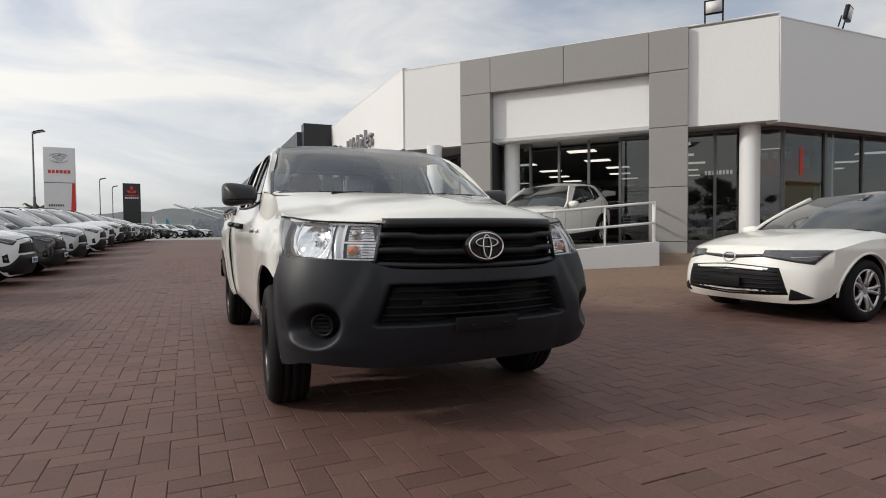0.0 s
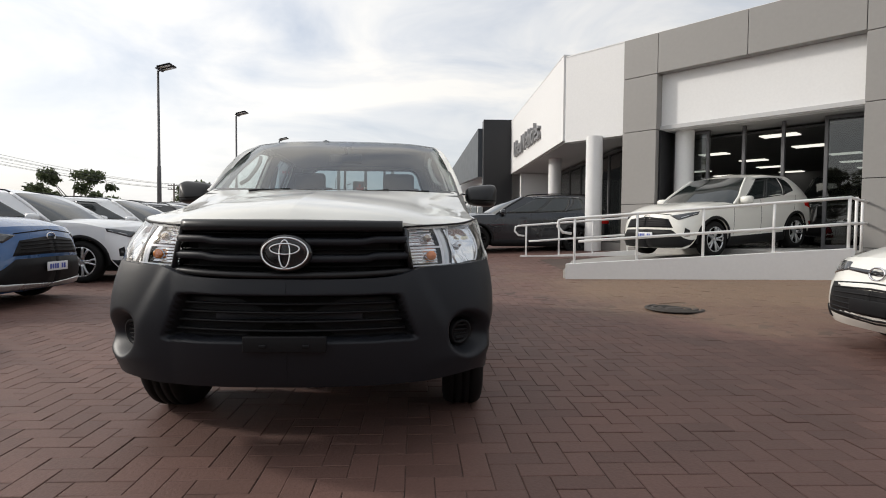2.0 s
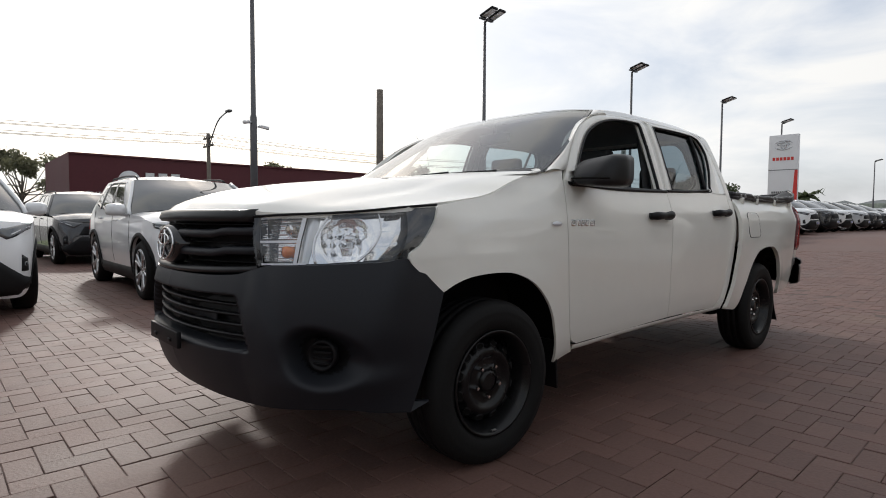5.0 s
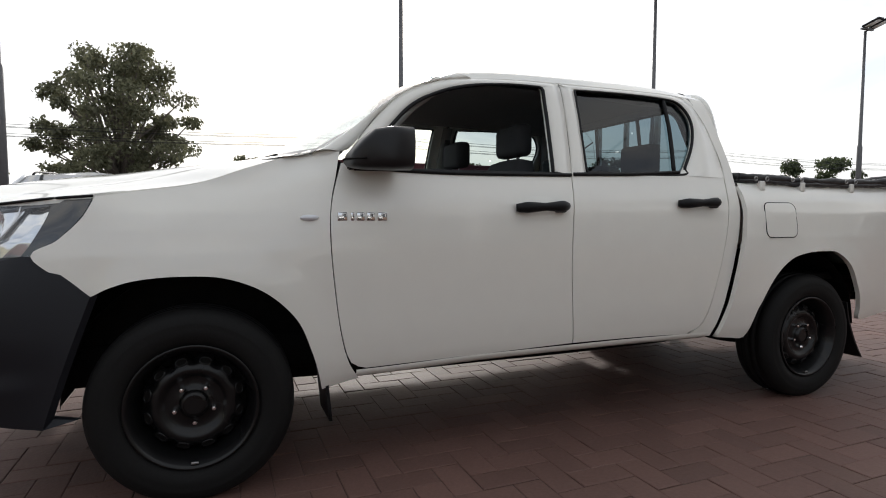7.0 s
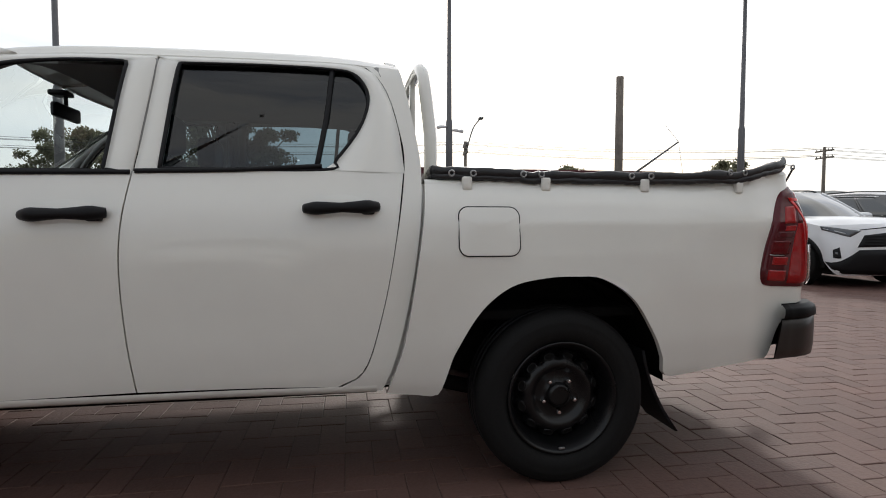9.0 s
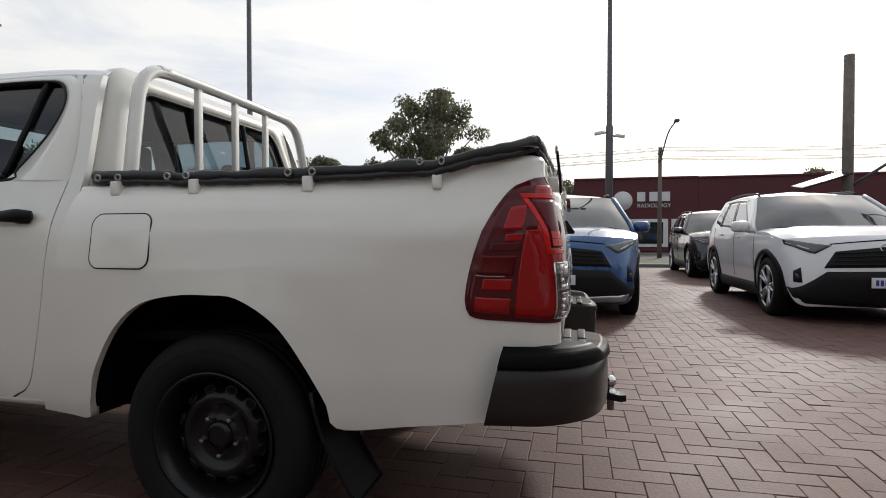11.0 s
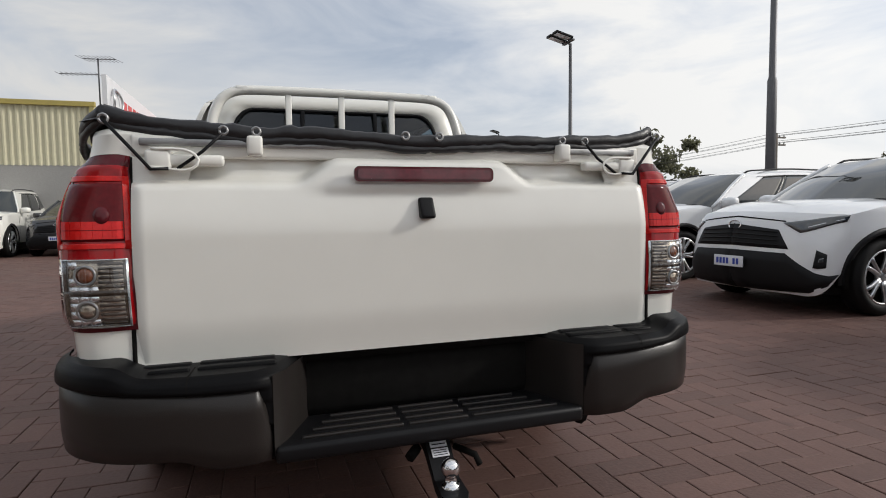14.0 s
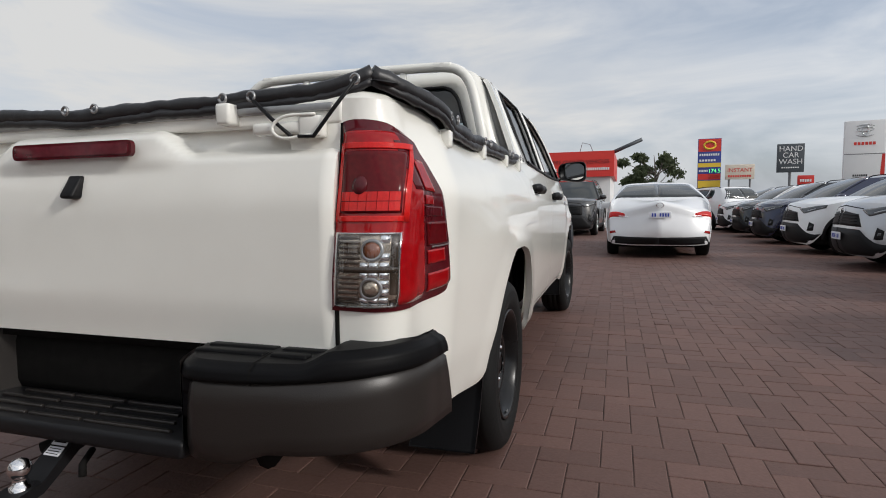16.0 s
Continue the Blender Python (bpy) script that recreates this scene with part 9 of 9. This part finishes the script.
# ---- trees ----
M_LEAF = mat("gum_leaves", (0.175, 0.175, 0.105), 0.7, var=0.45, grain=0.9, blotch=0.25, each=0.35)
M_LEAFDARK = mat("dark_leaves", (0.085, 0.105, 0.050), 0.75, var=0.4, grain=0.9, blotch=0.25, each=0.3)
for m in (M_LEAF, M_LEAFDARK):                     # light shines through the leaves
    n, l = m.node_tree.nodes, m.node_tree.links
    b, through_leaf, both_ways = n["Principled BSDF"], n.new("ShaderNodeBsdfTranslucent"), n.new("ShaderNodeMixShader")
    l.new(b.inputs["Base Color"].links[0].from_socket, through_leaf.inputs["Color"])
    both_ways.inputs[0].default_value = 0.4
    l.new(b.outputs[0], both_ways.inputs[1])
    l.new(through_leaf.outputs[0], both_ways.inputs[2])
    l.new(both_ways.outputs[0], n["Material Output"].inputs[0])
M_BARK = mat("grey_bark", (0.15, 0.125, 0.105), 0.9, var=0.3, grain=6, bump=0.4)


def tree(x, y, h, spread, seed, leaf=M_LEAF, clear=0.3, clumps=26, label="grey-green gum tree with an open crown", size=0.34):
    """A tapered trunk, forking limbs and a crown of many leaf sprays in uneven clumps."""
    rng = np.random.RandomState(seed)
    t = thing("tree", label, "tree", at=pose(x, y, 0))
    bm = bmesh.new()
    tube(bm, [(0, 0, 0), (0.1, 0.05, h * clear), (0.05, 0.15, h * 0.62), (0.2, 0.1, h * 0.85)], [0.030 * h, 0.022 * h, 0.012 * h, 0.004 * h], 8, smooth_n=10)
    tips = []
    for k in range(clumps):
        a, rr = rng.rand() * 6.283, spread * (0.15 + 0.85 * rng.rand() ** 0.6)
        z = h * (clear + 0.12 + (0.86 - clear) * rng.rand())
        rr *= 0.55 + 0.75 * math.sin(math.pi * min(1, (z / h - clear) / (1 - clear) * 0.9 + 0.12))
        tips.append(Vector((rr * math.cos(a), rr * math.sin(a), z)))
        start = Vector((0.08, 0.1, h * (clear + 0.45 * rng.rand() * (z / h - clear) / (1 - clear))))
        mid = start.lerp(tips[-1], 0.5) + Vector((0, 0, -0.03 * h * rng.rand()))
        tube(bm, [tuple(start), tuple(mid), tuple(tips[-1])], [0.010 * h, 0.006 * h, 0.002 * h], 5, smooth_n=5)
    part("trunk", bm, M_BARK, t)
    verts, faces = [], []
    for c in tips:
        cr = spread * (0.13 + 0.15 * rng.rand())
        for _ in range(int(220 * (0.5 + rng.rand()))):
            d = rng.randn(3)
            d /= np.linalg.norm(d)
            p = np.array(c) + d * cr * rng.rand() ** 0.45 * np.array([1.15, 1.15, 0.75])
            u = rng.randn(3)
            u[2] -= 0.9
            u /= np.linalg.norm(u)
            v = np.cross(u, rng.randn(3))
            v /= np.linalg.norm(v) + 1e-9
            l, w = size * (0.5 + rng.rand()), size * 0.28 * (0.6 + rng.rand())
            i = len(verts)
            verts += [tuple(p), tuple(p + u * l * 0.5 + v * w), tuple(p + u * l), tuple(p + u * l * 0.5 - v * w)]
            faces.append((i, i + 1, i + 2, i + 3))
    me = bpy.data.meshes.new("crown")
    me.from_pydata(verts, [], faces)
    me.materials.append(leaf)
    ob = new("crown", me)
    ob.parent = t
    return t


tree(-32.3, -5.4, 10.2, 3.0, 5, clumps=90, size=0.22, clear=0.2)
tree(-38.5, -16.3, 7.3, 2.8, 8, clumps=60, clear=0.3, size=0.22)
tree(-25.5, 62.0, 6.1, 3.2, 11, M_LEAFDARK, clumps=20, label="dark spreading tree beyond the street")
tree(-34.0, 52.0, 6.2, 3.4, 12, M_LEAFDARK, clumps=20, label="dark spreading tree beyond the street")
tree(-46.0, 38.0, 6.8, 3.0, 14, clumps=18)
tree(-52.0, 24.0, 6.6, 3.0, 17, clumps=18)
tree(-54.0, 3.0, 6.4, 3.4, 18, clumps=18)
tree(-4.1, -56.0, 7.2, 3.0, 15, M_LEAFDARK, clumps=22, label="dark bushy tree beyond the yard")
tree(-30.0, -34.0, 7.5, 3.6, 19, clumps=20)
tree(-36.0, -46.0, 7.0, 3.2, 20, M_LEAFDARK, clumps=18, label="dark bushy tree beyond the street")
tree(24.0, -60.0, 7.0, 3.6, 22, M_LEAFDARK, clumps=16, label="dark bushy tree beyond the yard")
palm = thing("palm_tree", "small palm tree with drooping fronds in the distance", "tree", at=pose(-20.5, 82, 0))
bm = bmesh.new()
tube(bm, [(0, 0, 0), (0.1, 0, 4.2)], [0.3, 0.2], 8)
part("trunk", bm, M_BARK, palm)
rng = np.random.RandomState(4)
for k in range(26):
    a, up = k * 2.4, 0.4 + 1.1 * rng.rand()
    bm = bmesh.new()
    rows = []
    for f in np.linspace(0, 1, 7):
        c = np.array([math.cos(a) * 2.2 * f, math.sin(a) * 2.2 * f, 4.2 + up * 1.6 * f - 2.4 * f * f * (0.5 + 0.4 * rng.rand())])
        w = 0.32 * math.sin(math.pi * (0.12 + 0.86 * f))
        s_ = np.array([-math.sin(a), math.cos(a), 0])
        rows.append([c - s_ * w + np.array([0, 0, -w * 0.6]), c, c + s_ * w + np.array([0, 0, -w * 0.6])])
    grid(bm, np.array(rows))
    part("frond", bm, M_LEAFDARK, palm)

# ---- far things to the north ----
# distance haze over the hills is put into their bluish grey colour
M_HILL = mat("hazy_wooded_hill", (0.115, 0.128, 0.130), 0.95, var=0.25, grain=0.03, blotch=0.006)
rng = np.random.RandomState(2)
bm = bmesh.new()
az = np.linspace(-75, 60, 160)
hz = 58 + 10 * np.sin(az / 11.0) + 6 * np.sin(az / 4.3 + 1) + 2.0 * rng.randn(160)
rows = []
for d, k in ((900, -0.02), (1200, 0.55), (1500, 1.0), (1800, 0.7)):
    rows.append([(d * math.sin(radians(a)), d * math.cos(radians(a)), max(h * k, -1)) for a, h in zip(az, hz)])
grid(bm, np.array(rows))
structure("backdrop", bm, M_HILL, "low hazy wooded hills on the horizon", True)
for x0, x1, y, z0, z1, m, lab in ((-18, -12.2, 88, 1.0, 3.4, mat("faded_hoarding", (0.30, 0.33, 0.28), 0.6, var=0.4, grain=2), "faded printed hoarding"), (-2.6, 4.2, 84, 0.6, 3.2, mat("grey_hoarding", (0.28, 0.30, 0.32), 0.6, var=0.4, grain=2), "grey printed hoarding")):
    board("hoarding", lab + " on posts in the far yard", (x0 + x1) / 2, y, 0, x1 - x0, z0, z1, m, (-(x1 - x0) / 2 + 0.2, (x1 - x0) / 2 - 0.2))
for x, y, h, m in ((-12.4, 66, 2.9, M_SIGNWHITE), (-10.4, 68, 2.4, M_SIGNWHITE), (-5.6, 78, 3.0, mat("flag_cyan", (0.05, 0.42, 0.55), 0.6)), (-6.8, 72, 3.2, M_SIGNWHITE), (-8.2, 90, 3.4, mat("flag_red", (0.5, 0.05, 0.08), 0.6))):
    fb = thing("feather_flag", "upright cloth feather flag on a thin pole", "flag", "feather flags in the far yard", at=pose(x, y, 0))
    bm = bmesh.new()
    tube(bm, [(0, 0, 0), (0, 0, h)], 0.025, 6)
    part("pole", bm, M_GALV, fb)
    bm = bmesh.new()
    grid(bm, np.array([[(0.0, 0, z), (0.32 * (1 - ((z - 0.6) / (h - 0.6)) ** 3) + 0.18, 0.05 * math.sin(3 * z), z), (0.55 * (1 - ((z - 0.6) / (h - 0.6)) ** 3) + 0.12, 0, z)] for z in np.linspace(0.6, h, 8)]))
    part("cloth", bm, m, fb)
hall = thing("far_hall", "low pale building with raked white canopies in the distance", "building")
slab("wall", (-3, 118, 0), (26, 134, 3.6), M_CONCRETE, ID, parent=hall)
for k in range(4):
    bm = bmesh.new()
    tube(bm, [(-6 + k * 3.4, 112, 6.6 - 0.5 * k), (4 + k * 4.0, 116, 3.2)], 0.22, 6)
    part("canopy_spar", bm, M_SIGNWHITE, hall)
far_row = "cars in the far yard"
for k in range(9):
    tagged(copy_thing((white_suv, silver_suv, black_suv, white_suv, grey_suv)[k % 5], stand(-7.6 + 1.35 * k, 52 + 5.2 * k, 62)), group=far_row)
for k in range(5):
    tagged(copy_thing((black_suv, white_suv, grey_suv, silver_suv, white_suv)[k], stand(3.4 + 1.6 * k, 62 + 7 * k, -70)), group=far_row)



# buildings, signs, posts and trees go to their places on the site
for ob in list(scene.objects):
    if ob.parent is None and ob.name.split(".")[0] in ("showroom", "neighbour_building", "flood_lamp", "ramp", "lamp_post", "timber_pole", "street_pole", "power_lines", "pylon_sign", "black_pylon", "car_wash_sign",
                                                       "fuel_price_sign", "shop_sign", "sales_office", "white_hall", "warehouse", "tv_antenna", "clinic", "tree", "palm_tree", "hoarding", "feather_flag", "far_hall"):
        ob.matrix_basis = SITE @ ob.matrix_basis


# ---- brick pavers in a square herringbone bond, the nearest as pieces of their own ----
PITCH = 0.1165
GAP, CHAMFER, RISE = 0.003, 0.003, 0.0035


def paver_mesh(w, h):
    """One paver about its middle: a top with worn edges over short sides."""
    a, b = w / 2 - GAP / 2, h / 2 - GAP / 2
    v = [(x, y, -0.012) for x, y in ((-a, -b), (a, -b), (a, b), (-a, b))]
    v += [(x, y, RISE - 0.002) for x, y in ((-a, -b), (a, -b), (a, b), (-a, b))]
    a, b = a - CHAMFER, b - CHAMFER
    v += [(x, y, RISE) for x, y in ((-a, -b), (a, -b), (a, b), (-a, b))]
    f = [(8, 9, 10, 11)] + [(4 + i, 4 + (i + 1) % 4, 8 + (i + 1) % 4, 8 + i) for i in range(4)] + [(i, (i + 1) % 4, 4 + (i + 1) % 4, 4 + i) for i in range(4)]
    return np.array(v), f


ONE = {}
for key, (w, h) in (("x", (2 * PITCH, PITCH)), ("y", (PITCH, 2 * PITCH))):
    v, f = paver_mesh(w, h)
    me = bpy.data.meshes.new("brick")
    me.from_pydata([tuple(p) for p in v], [], f)
    me.shade_flat()
    me.materials.append(M_BRICK)
    ONE[key] = (me, v, f)
bed = bpy.data.objects["paving_bed"]
NEAR = ((-2.35, -1.10, 2.3, 5.2), (-2.1, -0.95, -2.3, -0.2))     # beside the tail and beside the nose
rng = np.random.RandomState(7)
UNSITE = SITE.inverted()
allv, allf, count = [], [], 0
i0, i1 = int(PAVE_X[0] / PITCH) - 1, int(PAVE_X[1] / PITCH) + 1
j0, j1 = int(PAVE_Y[0] / PITCH) - 1, int(PAVE_Y[1] / PITCH) + 1
base = 0
for i in range(i0, i1):
    for j in range(j0, j1):
        c = (i + j + 1) % 4
        if c == 0:
            key, x, y = "x", (i + 1.15) * PITCH, (j + 1.0) * PITCH
        elif c == 2:
            key, x, y = "y", (i + 0.65) * PITCH, (j + 1.5) * PITCH
        else:
            continue
        if not (PAVE_X[0] < x < PAVE_X[1] and PAVE_Y[0] < y < PAVE_Y[1]):
            continue
        px, py, _ = UNSITE @ Vector((x, y, 0))
        if (x - 3.68) ** 2 + (y - 3.45) ** 2 < 0.115 or (3.3 < px and 7.2 < py < 10.6 and 0.31 * (px - 3.07) + (py - 6.91) > 0.3):
            continue
        me, v, f = ONE[key]
        dz, tx, ty = rng.randn() * 0.0009, rng.randn() * 0.006, rng.randn() * 0.006
        z = float(ground_z(x, y)) + dz
        if any(a < x < b and c0 < y < d0 for a, b, c0, d0 in NEAR) and count < 298:
            ob = new("brick", me)
            ob.parent = bed
            ob.matrix_basis = Matrix.Translation((x, y, z)) @ Euler((tx, ty, rng.randn() * 0.006)).to_matrix().to_4x4()
            count += 1
            continue
        p = v + np.array([x, y, z])
        p[:, 2] += v[:, 0] * ty + v[:, 1] * tx
        if z > 0.002:
            p[:, 2] += ground_z(p[:, 0], p[:, 1]) - ground_z(x, y)
        allv.append(p)
        allf.append(np.array(f) + base)
        base += len(v)
V, Fc = np.concatenate(allv), np.concatenate(allf)
me = bpy.data.meshes.new("pavers")
me.vertices.add(len(V))
me.vertices.foreach_set("co", V.ravel())
me.loops.add(Fc.size)
me.loops.foreach_set("vertex_index", Fc.ravel().astype(np.int32))
me.polygons.add(len(Fc))
me.polygons.foreach_set("loop_start", np.arange(0, Fc.size, 4, dtype=np.int32))
me.polygons.foreach_set("loop_total", np.full(len(Fc), 4, dtype=np.int32))
me.update()
me.validate()
me.shade_flat()
me.materials.append(M_BRICK)
rest = new("pavers", me)
rest.parent = bed
tagged(rest, kind="stuff")
